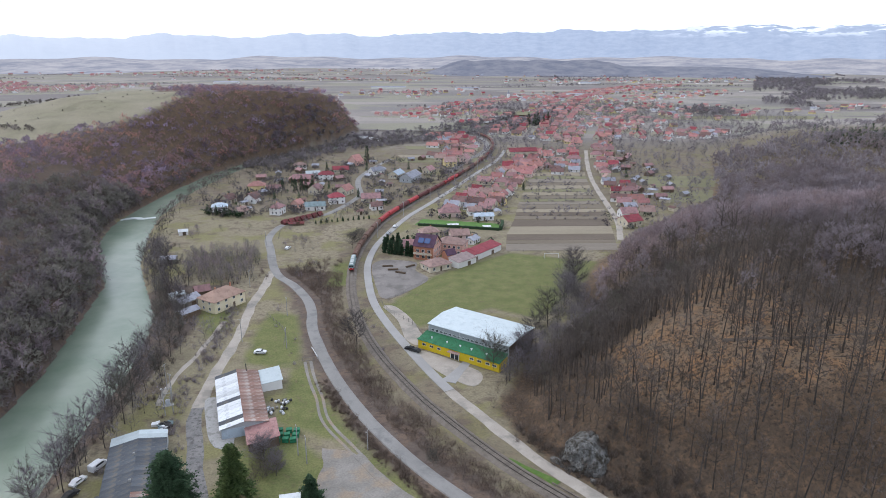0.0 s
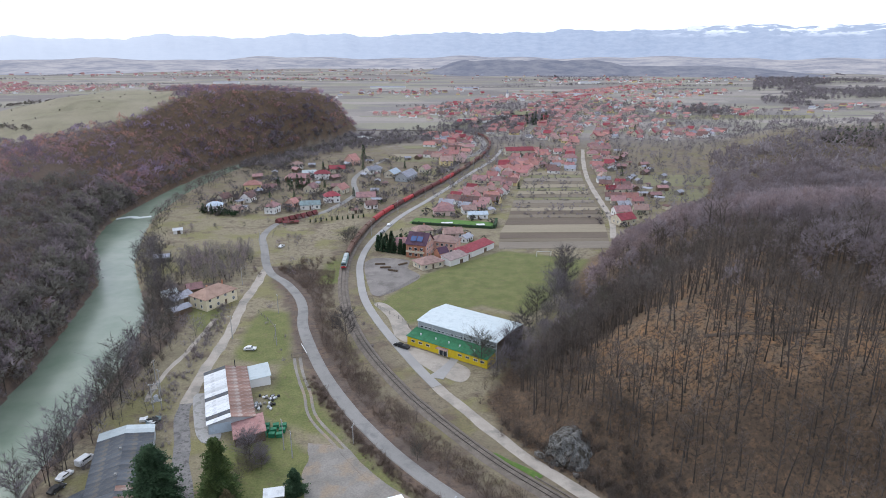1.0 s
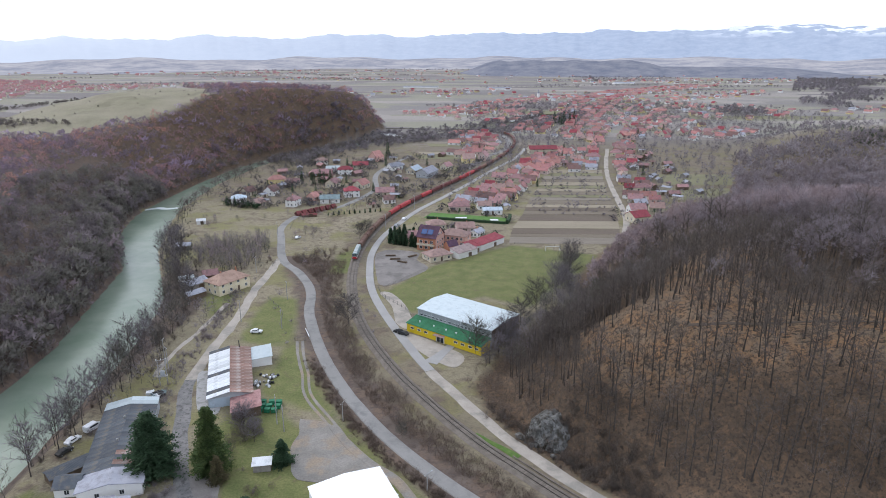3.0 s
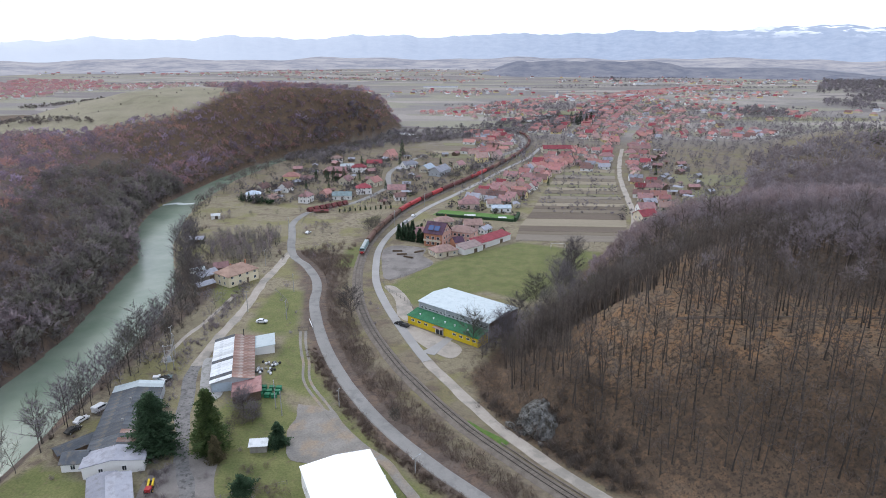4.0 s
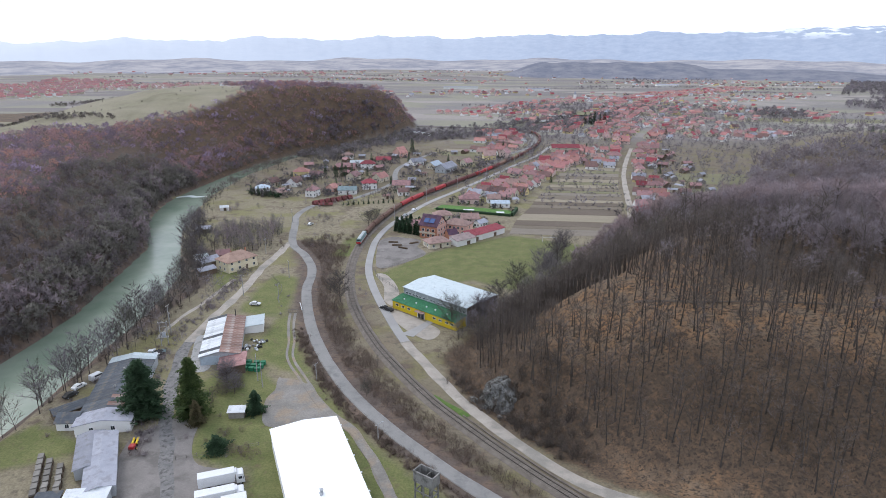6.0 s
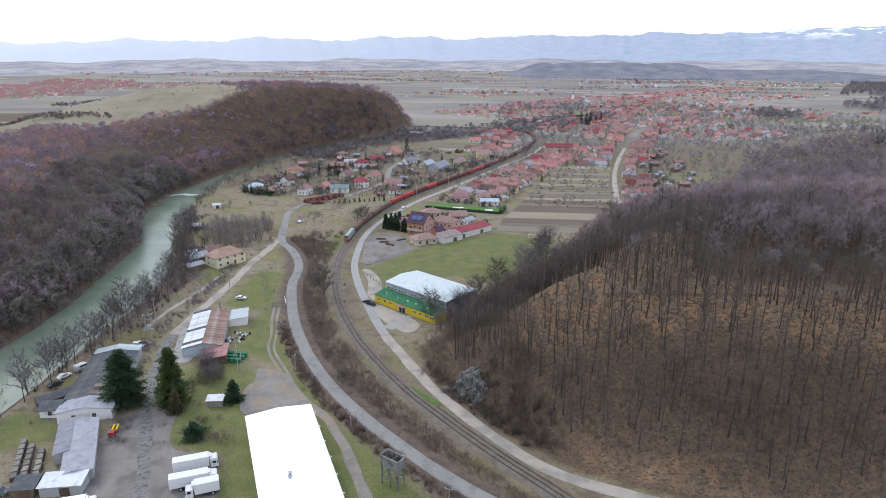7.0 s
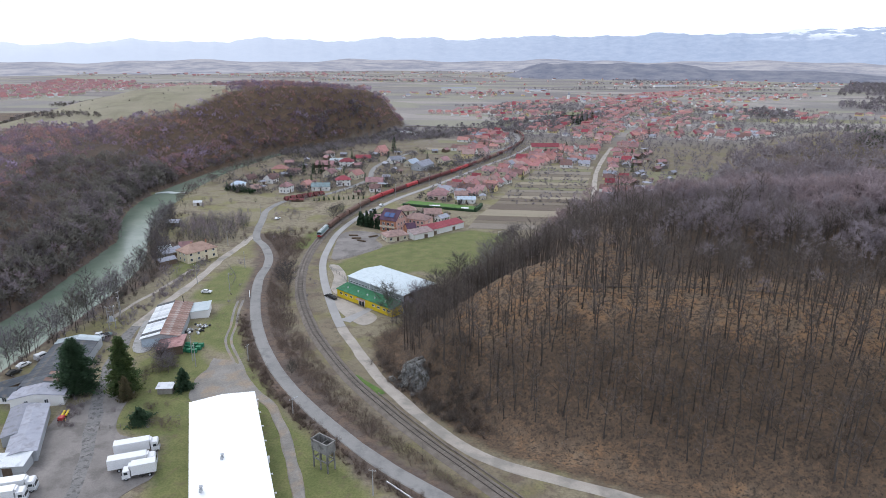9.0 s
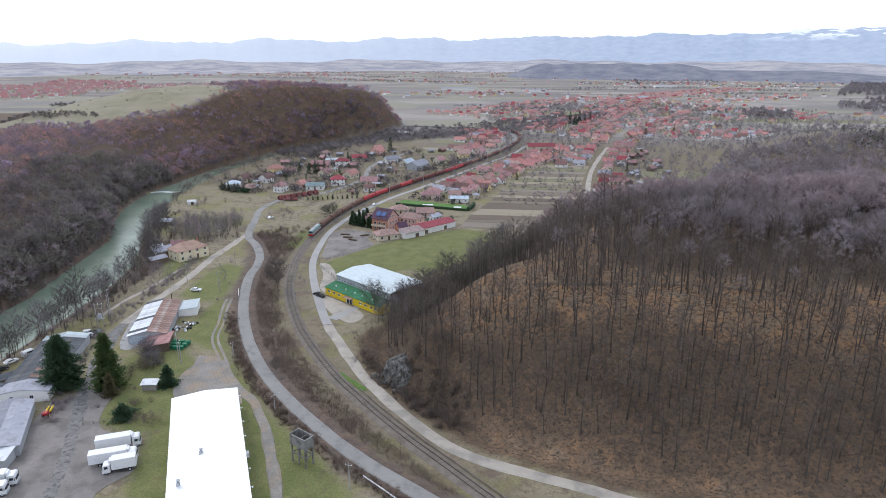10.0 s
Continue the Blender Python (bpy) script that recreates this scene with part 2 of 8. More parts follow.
def mesh_np(name, verts, faces, mats, midx=None, smooth=False):
    me = bpy.data.meshes.new(name)
    verts = np.asarray(verts, np.float32)
    faces = np.asarray(faces, np.int32)
    n, k = faces.shape
    me.vertices.add(len(verts))
    me.vertices.foreach_set("co", verts.ravel())
    me.loops.add(n * k)
    me.loops.foreach_set("vertex_index", faces.ravel())
    me.polygons.add(n)
    me.polygons.foreach_set("loop_start", np.arange(0, n * k, k, dtype=np.int32))
    for m in mats:
        me.materials.append(m)
    if midx is not None:
        me.polygons.foreach_set("material_index", np.asarray(midx, np.int32))
    me.polygons.foreach_set("use_smooth", np.full(n, smooth))
    me.update(calc_edges=True)
    me.validate()
    return me


def grid_faces(nx, ny):
    i = np.arange(nx * ny).reshape(ny, nx)
    return np.stack([i[:-1, :-1], i[:-1, 1:], i[1:, 1:], i[1:, :-1]], -1).reshape(-1, 4)


def axis(fine_a, fine_b, step, lo, hi, grow):
    mid = list(np.arange(fine_a, fine_b + 0.01, step))
    up, s = [mid[-1]], step
    while up[-1] < hi:
        s *= grow
        up.append(up[-1] + s)
    dn, s = [mid[0]], step
    while dn[-1] > lo:
        s *= grow
        dn.append(dn[-1] - s)
    return np.array(dn[:0:-1] + mid + up[1:])


def spline(pts, step=2.0):
    """A smooth line through the control points, at even steps."""
    p = np.array([pts[0], *pts, pts[-1]], float)
    out = []
    for i in range(1, len(p) - 2):
        a, b, c, d = p[i - 1], p[i], p[i + 1], p[i + 2]
        n = max(2, int(np.linalg.norm(c - b) / step * 1.5))
        for k in np.arange(n) / n:
            out.append(0.5 * (2 * b + (c - a) * k + (2 * a - 5 * b + 4 * c - d) * k * k + (3 * b - a - 3 * c + d) * k ** 3))
    out.append(p[-2])
    out = np.array(out)
    s = np.concatenate([[0], np.cumsum(np.linalg.norm(np.diff(out, axis=0), axis=1))])
    t = np.arange(0, s[-1], step)
    return np.stack([np.interp(t, s, out[:, 0]), np.interp(t, s, out[:, 1])], 1)


def frames_along(line):
    tang = np.gradient(line, axis=0)
    tang /= np.linalg.norm(tang, axis=1)[:, None]
    return tang, np.stack([tang[:, 1], -tang[:, 0]], 1)


def sweep(name, line, profile, mats, base=0.0, wobble=0.0, smooth=False):
    """A strip along a line with a cross-section of (offset to the right, height)."""
    _, right = frames_along(line)
    k = len(profile)
    v = np.zeros((len(line), k, 3))
    for j, (o, h) in enumerate(profile):
        off = o + (wobble * waves(line[:, 0] + 40 * j, line[:, 1], 6, j) if j in (0, k - 1, 1, k - 2) else 0)
        v[:, j, 0] = line[:, 0] + right[:, 0] * off
        v[:, j, 1] = line[:, 1] + right[:, 1] * off
        v[:, j, 2] = base + h
    f = grid_faces(k, len(line))[:, ::-1]
    return mesh_np(name, v.reshape(-1, 3), f, mats, smooth=smooth)


ROAD = [(110, 55), (75, 76), (55, 88), (36, 100), (20, 113), (6, 126), (-9, 143), (-22, 162), (-33, 182), (-43, 205), (-50, 225), (-53, 240), (-58, 254), (-67, 270), (-77, 283), (-84, 300), (-90, 320), (-97, 342), (-98, 358), (-96, 372), (-88, 385), (-76, 396), (-69, 413), (-63, 434), (-60, 458), (-66, 490), (-68, 520), (-62, 560), (-50, 610)]
LANE = [(-81, 289), (-80, 270), (-79, 245), (-76, 220), (-75, 200), (-74, 180), (-72, 164), (-66, 147), (-59, 130), (-50, 113), (-40, 96), (-32, 80), (-22, 55)]
TRACK = [(190, 68), (135, 84), (115, 90), (97, 95), (82, 99.2), (73, 101.6), (65, 104.2), (56.6, 108.6), (46.4, 117.6), (36.2, 128.5), (26.4, 140), (17.6, 153), (8.4, 167.2), (-0.4, 182), (-11, 204), (-21, 227), (-29, 250), (-34, 275), (-37, 300), (-36, 328), (-31, 356), (-22, 392), (-8, 430), (8, 476), (28, 537), (50, 600), (64, 665)]
RAIL = [(190, 20), (130, 48), (93, 70), (72, 87), (55.4, 101.6), (47.4, 108.6), (37.6, 117.8), (28.2, 127.4), (18.6, 137.6), (8.8, 150), (-1.4, 164.4), (-8.4, 175.4), (-20.6, 198.6), (-30, 222), (-37, 247), (-41.5, 272), (-44, 300), (-43, 335), (-36, 382), (-19, 434), (4, 495), (29, 572), (46, 637), (54, 698), (51, 750), (38, 788), (15, 808), (-30, 818), (-120, 822)]
STREET = [(98, 340), (107, 380), (111, 420), (115, 465), (121, 518), (132, 584), (148, 665), (170, 760), (200, 860)]
INNER = [(5, 540), (22, 603), (37, 639), (47, 684), (47, 732), (41, 765), (21, 791)]
PATH_UP = [(74.0, 155.0), (80.4, 153.4), (91.5, 151.9), (105.3, 153.8), (118.5, 153.3), (131.4, 150.3), (141.9, 147.3), (154.1, 142.5)]
DRIVE = [(-46, 197), (-43, 187), (-38, 174), (-33.2, 160), (-22.4, 144.5), (-14.8, 134), (-7.3, 126.5), (-1, 121), (5.5, 111.7), (11.2, 102), (17, 91.3), (21, 83.6), (28, 64)]


# ---- ground ----
def ground_material():
    m, nt, b = nodes_of("ground_cover", 0.95)
    tc = nt.nodes.new("ShaderNodeTexCoord").outputs["Object"]
    big, mid, fine = noise_at(nt, tc, 0.02, 5), noise_at(nt, tc, 0.16, 5), noise_at(nt, tc, 1.6, 5)
    cov = nt.nodes.new("ShaderNodeAttribute")
    cov.attribute_name = "cover"
    sep = nt.nodes.new("ShaderNodeSeparateColor")
    nt.links.new(cov.outputs["Color"], sep.inputs[0])
    cov2 = nt.nodes.new("ShaderNodeAttribute")
    cov2.attribute_name = "cover_far"
    sep2 = nt.nodes.new("ShaderNodeSeparateColor")
    nt.links.new(cov2.outputs["Color"], sep2.inputs[0])
    dry = blend(nt, ramp(nt, mid, 0.35, 0.65), (0.225, 0.188, 0.135), (0.335, 0.29, 0.195))
    dry = blend(nt, ramp(nt, noise_at(nt, tc, 0.45, 6), 0.5, 0.64), dry, (0.14, 0.112, 0.085))
    dry = blend(nt, ramp(nt, big, 0.4, 0.62), dry, (0.25, 0.22, 0.14))
    dry = blend(nt, math_node(nt, "MULTIPLY", ramp(nt, noise_at(nt, tc, 0.05, 6), 0.5, 0.6), 0.8), dry, (0.215, 0.20, 0.085))
    dry = blend(nt, math_node(nt, "MULTIPLY", ramp(nt, noise_at(nt, tc, 0.075, 7, (1, 1.3, 1), 0.65), 0.53, 0.62), 0.85), dry, (0.15, 0.115, 0.085))
    lush = blend(nt, ramp(nt, mid, 0.35, 0.65), (0.130, 0.150, 0.052), (0.190, 0.192, 0.076))
    lush = blend(nt, ramp(nt, noise_at(nt, tc, 0.4, 5), 0.56, 0.72), lush, (0.15, 0.125, 0.07))
    bright_litter = ramp(nt, math_node(nt, "ADD", sep2.outputs[2], math_node(nt, "MULTIPLY", math_node(nt, "SUBTRACT", noise_at(nt, tc, 0.09, 6, None, 0.7), 0.5), 1.5)), 0.3, 0.75)
    litter = blend(nt, ramp(nt, mid, 0.3, 0.7), (0.085, 0.06, 0.043), (0.15, 0.104, 0.07))
    litter = blend(nt, ramp(nt, noise_at(nt, tc, 0.5, 6, None, 0.7), 0.47, 0.6), litter, (0.185, 0.118, 0.072))
    litter = blend(nt, bright_litter, litter, blend(nt, ramp(nt, noise_at(nt, tc, 0.22, 5, None, 0.7), 0.42, 0.62), (0.255, 0.185, 0.125), (0.36, 0.205, 0.105)))
    litter = blend(nt, ramp(nt, noise_at(nt, tc, 0.75, 6, (1, 1.6, 1), 0.7), 0.5, 0.62), litter, (0.082, 0.06, 0.044))
    litter = blend(nt, ramp(nt, fine, 0.52, 0.72), litter, (0.10, 0.072, 0.05))
    litter = blend(nt, ramp(nt, noise_at(nt, tc, 1.1, 5, None, 0.75), 0.53, 0.61), litter, (0.062, 0.047, 0.035))
    scrub = blend(nt, ramp(nt, mid, 0.35, 0.65), (0.125, 0.098, 0.082), (0.185, 0.148, 0.125))
    scrub = blend(nt, ramp(nt, noise_at(nt, tc, 0.12, 7, (1, 1, 1), 0.7), 0.48, 0.58), scrub, (0.205, 0.145, 0.108))
    scrub = blend(nt, ramp(nt, noise_at(nt, tc, 0.3, 7, (1, 1.5, 1), 0.7), 0.5, 0.6), scrub, (0.10, 0.075, 0.068))
    scrub = blend(nt, ramp(nt, fine, 0.4, 0.7), scrub, (0.09, 0.065, 0.05))
    # far plain: long plots in winter colours, with bluish grey added for haze
    vo = nt.nodes.new("ShaderNodeTexVoronoi")
    vo.inputs["Scale"].default_value = 0.017
    mp = nt.nodes.new("ShaderNodeMapping")
    mp.inputs["Scale"].default_value = (0.28, 1.0, 1.0)
    mp.inputs["Rotation"].default_value = (0, 0, 0.12)
    nt.links.new(tc, mp.inputs[0])
    nt.links.new(mp.outputs[0], vo.inputs["Vector"])
    vs = nt.nodes.new("ShaderNodeSeparateColor")
    nt.links.new(vo.outputs["Color"], vs.inputs[0])
    plain = blend(nt, ramp(nt, vs.outputs[0], 0.3, 0.8), (0.195, 0.172, 0.165), (0.335, 0.30, 0.27))
    plain = blend(nt, ramp(nt, vs.outputs[1], 0.55, 0.75), plain, (0.27, 0.255, 0.195))
    plain = blend(nt, ramp(nt, noise_at(nt, tc, 0.006, 6), 0.5, 0.62), plain, (0.225, 0.205, 0.198))
    edge = lambda s, w=0.25: ramp(nt, math_node(nt, "ADD", s, math_node(nt, "MULTIPLY", math_node(nt, "SUBTRACT", mid, 0.5), 0.9)), 0.5 - w, 0.5 + w)
    col = blend(nt, edge(sep.outputs[2]), dry, scrub)
    col = blend(nt, edge(sep.outputs[1]), col, lush)
    col = blend(nt, edge(sep.outputs[0]), col, litter)
    col = blend(nt, edge(sep2.outputs[0]), col, plain)
    col = blend(nt, edge(sep2.outputs[1]), col, blend(nt, ramp(nt, big, 0.35, 0.65), blend(nt, ramp(nt, noise_at(nt, tc, 0.06, 6), 0.45, 0.6), (0.25, 0.228, 0.15), (0.195, 0.175, 0.115)), (0.295, 0.262, 0.188)))
    col = blend(nt, 0.6, col, blend(nt, ramp(nt, fine, 0.3, 0.62), (0.4, 0.4, 0.4), (1, 1, 1)), "MULTIPLY")
    nt.links.new(col, b.inputs["Base Color"])
    bp = nt.nodes.new("ShaderNodeBump")
    bp.inputs["Strength"].default_value, bp.inputs["Distance"].default_value = 0.5, 0.25
    nt.links.new(fine, bp.inputs["Height"])
    nt.links.new(bp.outputs[0], b.inputs["Normal"])
    return m


gx = axis(-250, 260, 2.9, -4700, 4700, 1.09)
gy = axis(60, 420, 2.9, -900, 4850, 1.035)
GX, GY = np.meshgrid(gx, gy)
GZ = height(GX, GY)
# land cover: leaf litter, lush grass, scrub; far plots, hilltop pasture
d_toe = np.where(inside(GX, GY, R_HILL), dist_to(GX, GY, TOE), -dist_to(GX, GY, TOE))
e_hill = np.where(inside(GX, GY, L_HILL), dist_to(GX, GY, L_HILL[:19]), -20)
LAWNS = [[(-24, 244), (-9, 225), (20, 244), (38, 232), (62, 268), (78, 303), (34, 318), (-5, 282)],
         [(-51, 205), (-42, 184), (-30, 162), (-17, 143), (-3, 125), (11, 111), (28, 97), (50, 70), (30, 60), (0, 60), (-12, 128), (-26, 150), (-48, 160)],
         [(-70, 240), (-58, 236), (-50, 205), (-52, 192), (-68, 196), (-70, 220)],
         [(-24, 118), (-36, 114), (-40, 135), (-52, 150), (-46, 158), (-30, 142)],
         [(-14, 122), (-26, 114), (-18, 88), (-4, 62), (0, 78)],
         [(-51, 152), (-36, 148), (-34, 130), (-24, 122), (-17, 118), (-24, 100), (-40, 105), (-44, 118), (-50, 128), (-55, 142)],
         [(-64, 106), (-76, 110), (-88, 114), (-96, 98), (-86, 92), (-72, 100)],
         [(-96, 232), (-86, 215), (-82, 225), (-86, 240), (-100, 252)]]
LAWNS.append([(-54, 298), (-47, 305), (-41, 274), (-46, 267), (-53, 270)])
lush = np.zeros(GX.shape)
for ring in LAWNS:
    lush = np.maximum(lush, np.where(inside(GX, GY, ring), 0.5 + np.clip(dist_to(GX, GY, ring, True) / 6, 0, 0.5), 0.5 - np.clip(dist_to(GX, GY, ring, True) / 6, 0, 0.5)))
road_l, rail_l, lane_l, track_l = spline(ROAD, 6), spline(RAIL, 6), spline(LANE, 6), spline(TRACK, 6)
between = inside(GX, GY, [tuple(p) for p in road_l[:54]] + [tuple(p) for p in rail_l[62:8:-1]])
scrub = np.where(between, 0.85, 0.25)
scrub = np.where(dist_to(GX, GY, [tuple(p) for p in rail_l]) < 9, 0.45, scrub)
near_road = dist_to(GX, GY, [tuple(p) for p in road_l[:50]])
scrub = np.maximum(scrub, np.clip(1.15 - near_road / 9, 0, 0.9))
scrub = np.where((GX < -95) & (GY < 270), 0.8, scrub)
scrub = np.maximum(scrub, sstep(GY, 385, 420) * 0.48 * ((GX < -10) | (GX > 100) | (GY > 560)))
litter = np.clip(0.5 + (d_toe + 4 * (GY < 215)) / 8, 0, 1) * (1 - sstep(GY, 420, 520) * 0.6 - sstep(GY, 600, 660) * 0.4)
litter = np.maximum(litter, np.where(e_hill > 0, 0.3 + 0.6 * sstep(GY, 380, 500), 0))
scrub = np.where(e_hill > 0, 1.0, scrub)
past = np.clip(0.5 + np.where(inside(GX, GY, PASTURE), 1, -1) * dist_to(GX, GY, PASTURE, True) / 14, 0, 1)
plain = sstep(GY, 560, 860) * ((d_toe < -5) | (GY > 650)) * (past < 0.2) * (e_hill <= 0)
ground_me = mesh_np("ground", np.stack([GX, GY, GZ], -1).reshape(-1, 3), grid_faces(len(gx), len(gy)), [ground_material()], smooth=True)
# brighter orange leaf litter: a band half-way up the slope, and the open strip above the gravel road
bright_litter = 0.3 * (e_hill > 0) * sstep(GY, 380, 500) + np.exp(-((d_toe - 50) / 17.0) ** 2) * (GY < 215) * 1.1 + 0.9 * np.exp(-np.hypot((GX - 64) / 22, (GY - 160) / 20) ** 2) + 0.5 * np.exp(-((d_toe - 3) / 6.0) ** 2) * sstep(GX, 56, 70)
one = np.ones(GX.size)
for nm, chans in (("cover", (litter, lush, scrub)), ("cover_far", (plain, past, np.clip(bright_litter, 0, 1)))):
    at = ground_me.attributes.new(nm, "FLOAT_COLOR", "POINT")
    at.data.foreach_set("color", np.stack([c.ravel() for c in chans] + [one], 1).astype(np.float32).ravel())
ground = tagged(new("ground", ground_me), "valley floor with winter grass, leaf litter and wooded slopes", "ground", kind="structure")

# ---- water ----
def water_material():
    m, nt, b = nodes_of("river_water", 0.2, 0.0, 0.45)
    tc = nt.nodes.new("ShaderNodeTexCoord").outputs["Object"]
    n = noise_at(nt, tc, 0.05, 4)
    nt.links.new(blend(nt, ramp(nt, n, 0.35, 0.65), (0.150, 0.198, 0.145), (0.212, 0.253, 0.196)), b.inputs["Base Color"])
    bp = nt.nodes.new("ShaderNodeBump")
    bp.inputs["Strength"].default_value, bp.inputs["Distance"].default_value = 0.35, 0.08
    nt.links.new(noise_at(nt, tc, 0.9, 5, (1, 0.6, 1)), bp.inputs["Height"])
    nt.links.new(bp.outputs[0], b.inputs["Normal"])
    return m


mid_line = spline([((a[0] + b[0]) / 2, (a[1] + b[1]) / 2) for a, b in zip(RIVER_L, RIVER_R)], 6)
tagged(new("water", sweep("water", mid_line, [(o, 0) for o in (-26, -13, 0, 13, 26)], [water_material()], -4.0)), "calm green-grey river water between bare banks", "river", kind="structure")

pool_m, pool_nt, pool_b = nodes_of("still_water", 0.05, 0.0, 0.5)
pool_b.inputs["Base Color"].default_value = (0.30, 0.33, 0.33, 1)
POOL = [(268, 1340), (284, 1338), (300, 1400), (318, 1470), (350, 1530), (336, 1560), (304, 1520), (282, 1450)]
pool_v = np.array([(x, y, float(height(x, y)) + 0.6) for x, y in POOL])
tagged(new("river_reach", mesh_np("river_reach", pool_v, np.array([[0, 1, 2], [0, 2, 7], [2, 3, 6], [2, 6, 7], [3, 4, 5], [3, 5, 6]]), [pool_m])), "bright reach of the river mirroring the sky", "river", kind="structure")

foam = surface("white_water", (0.62, 0.66, 0.66), (0.40, 0.46, 0.44), 0.6, 2.0, 0.5, bump=0.6, depth=0.2)
wl = spline([(-207, 398), (-200, 403), (-195, 401), (-187, 405)], 0.8)
tagged(new("rapids", sweep("rapids", wl, [(-3.0, 0.0), (-1.5, 0.14), (0.2, 0.3), (1.0, 0.22), (1.6, 0.02)], [foam], -4.0, wobble=0.9)), "white foaming rapids across the river", "rapids", kind="structure")

# ---- roads and railway bed ----
tagged(new("road", sweep("road", spline(ROAD, 2), [(-2.25, -0.1), (-1.8, 0.14), (0, 0.2), (1.8, 0.14), (2.25, -0.1)], [M["asphalt"]], wobble=0.15)), "worn grey asphalt road curving through the valley", "road", kind="structure")
ll = spline(LANE, 2)
bend = int(np.argmin(np.hypot(ll[:, 0] + 72, ll[:, 1] - 168)))
LANE_CUT = [(-2.3, -0.1), (-1.7, 0.1), (0, 0.14), (1.7, 0.1), (2.3, -0.1)]
tagged(new("lane", sweep("lane", ll[bend:], LANE_CUT, [M["broken"]], wobble=0.7)), "broken patchy asphalt lane between sheds and gardens", "road", kind="structure")
tagged(new("dirt_lane", sweep("dirt_lane", ll[:bend + 1], LANE_CUT, [M["gravel"]], wobble=0.6)), "pale rutted dirt lane leading to the village", "road", kind="structure")
moss = surface("wet_moss", (0.075, 0.15, 0.03), (0.13, 0.19, 0.05), 0.6, 2.0, 0.9, bump=0.6, depth=0.2)
tagged(new("verge", sweep("verge", spline([(17, 142.6), (22.4, 138), (28.4, 132.6)], 1), [(-1.0, -0.1), (-0.6, 0.22), (0.5, 0.2), (1.0, -0.1)], [moss], wobble=0.6)), "bright green wet verge beside the track", "grass", kind="structure")
tl = spline(TRACK, 2)
cut = int(np.argmin(np.hypot(tl[:, 0] - 4, tl[:, 1] - 178)))
tagged(new("gravel_road", sweep("gravel_road", tl[:cut + 1], [(-2.1, -0.1), (-1.55, 0.12), (0, 0.16), (1.55, 0.12), (2.1, -0.1)], [M["gravel"]], wobble=0.35)), "pale gravel road along the foot of the hill", "road", kind="structure")
tagged(new("concrete_road", sweep("concrete_road", tl[cut:], [(-1.75, -0.1), (-1.65, 0.22), (0, 0.25), (1.65, 0.22), (1.75, -0.1)], [M["concrete"]])), "light concrete road beside the railway", "road", kind="structure")
tagged(new("street", sweep("street", spline(STREET[:7], 3), [(-2.1, -0.1), (-1.5, 0.15), (0, 0.2), (1.5, 0.15), (2.1, -0.1)], [M["gravel"]], wobble=0.5)), "pale gravel village street", "road", kind="structure")
tagged(new("village_road", sweep("village_road", spline(INNER, 2), [(-3.4, -0.1), (-2.8, 0.2), (0, 0.26), (2.8, 0.2), (3.4, -0.1)], [M["asphalt"]], wobble=0.2)), "grey asphalt village road inside the railway bend", "road", kind="structure")
rl = spline(RAIL, 1.5)
tagged(new("railway_bed", sweep("railway_bed", rl, [(-2.4, -0.05), (-1.5, 0.56), (1.5, 0.56), (2.4, -0.05)], [M["ballast"]], wobble=0.15)), "dark stone ballast bed of the single railway track", "railway", kind="structure")
BANK_PATH = [(-85.1, 168.5), (-86.1, 173.7), (-86.7, 188.7), (-85.7, 199.0), (-85.4, 210.0), (-85.3, 231.3)]
tagged(new("bank_path", sweep("bank_path", spline(BANK_PATH, 2), [(-0.9, -0.05), (-0.6, 0.1), (0.6, 0.1), (0.9, -0.05)], [M["gravel"]], wobble=0.4)), "pale stony footpath above the river bank", "path", kind="structure")
pu = spline(PATH_UP, 2)
pv = sweep("forest_path", pu, [(-0.5, 0.0), (-0.35, 0.08), (0.35, 0.08), (0.5, 0.0)], [surface("damp_path", (0.115, 0.088, 0.068), (0.15, 0.118, 0.09), 0.4, 4.0)])
co = np.zeros(len(pv.vertices) * 3, np.float32)
pv.vertices.foreach_get("co", co)
co = co.reshape(-1, 3)
co[:, 2] += height(co[:, 0], co[:, 1]) + 0.15
pv.vertices.foreach_set("co", co.ravel())
tagged(new("forest_path", pv), "dark footpath along the wooded slope", "path", kind="structure")
ditch = rl[int(np.argmin(np.hypot(rl[:, 0] - 74, rl[:, 1] - 85))):int(np.argmin(np.hypot(rl[:, 0] - 24, rl[:, 1] - 132)))]
tagged(new("drain_wall", sweep("drain_wall", ditch, [(2.75, -0.05), (2.75, 0.45), (3.1, 0.45), (3.1, -0.05)], [M["ballast"]], wobble=0.12)), "low dark stone drain wall beside the track", "wall", kind="structure")
for side in (-0.75, 0.75):
    tagged(new("rail", sweep("rail", rl, [(side - 0.06, 0.6), (side - 0.04, 0.8), (side + 0.04, 0.8), (side + 0.06, 0.6)], [M["rail"]])), "dark steel rail on sleepers", "rail", "rails of the track", kind="structure")


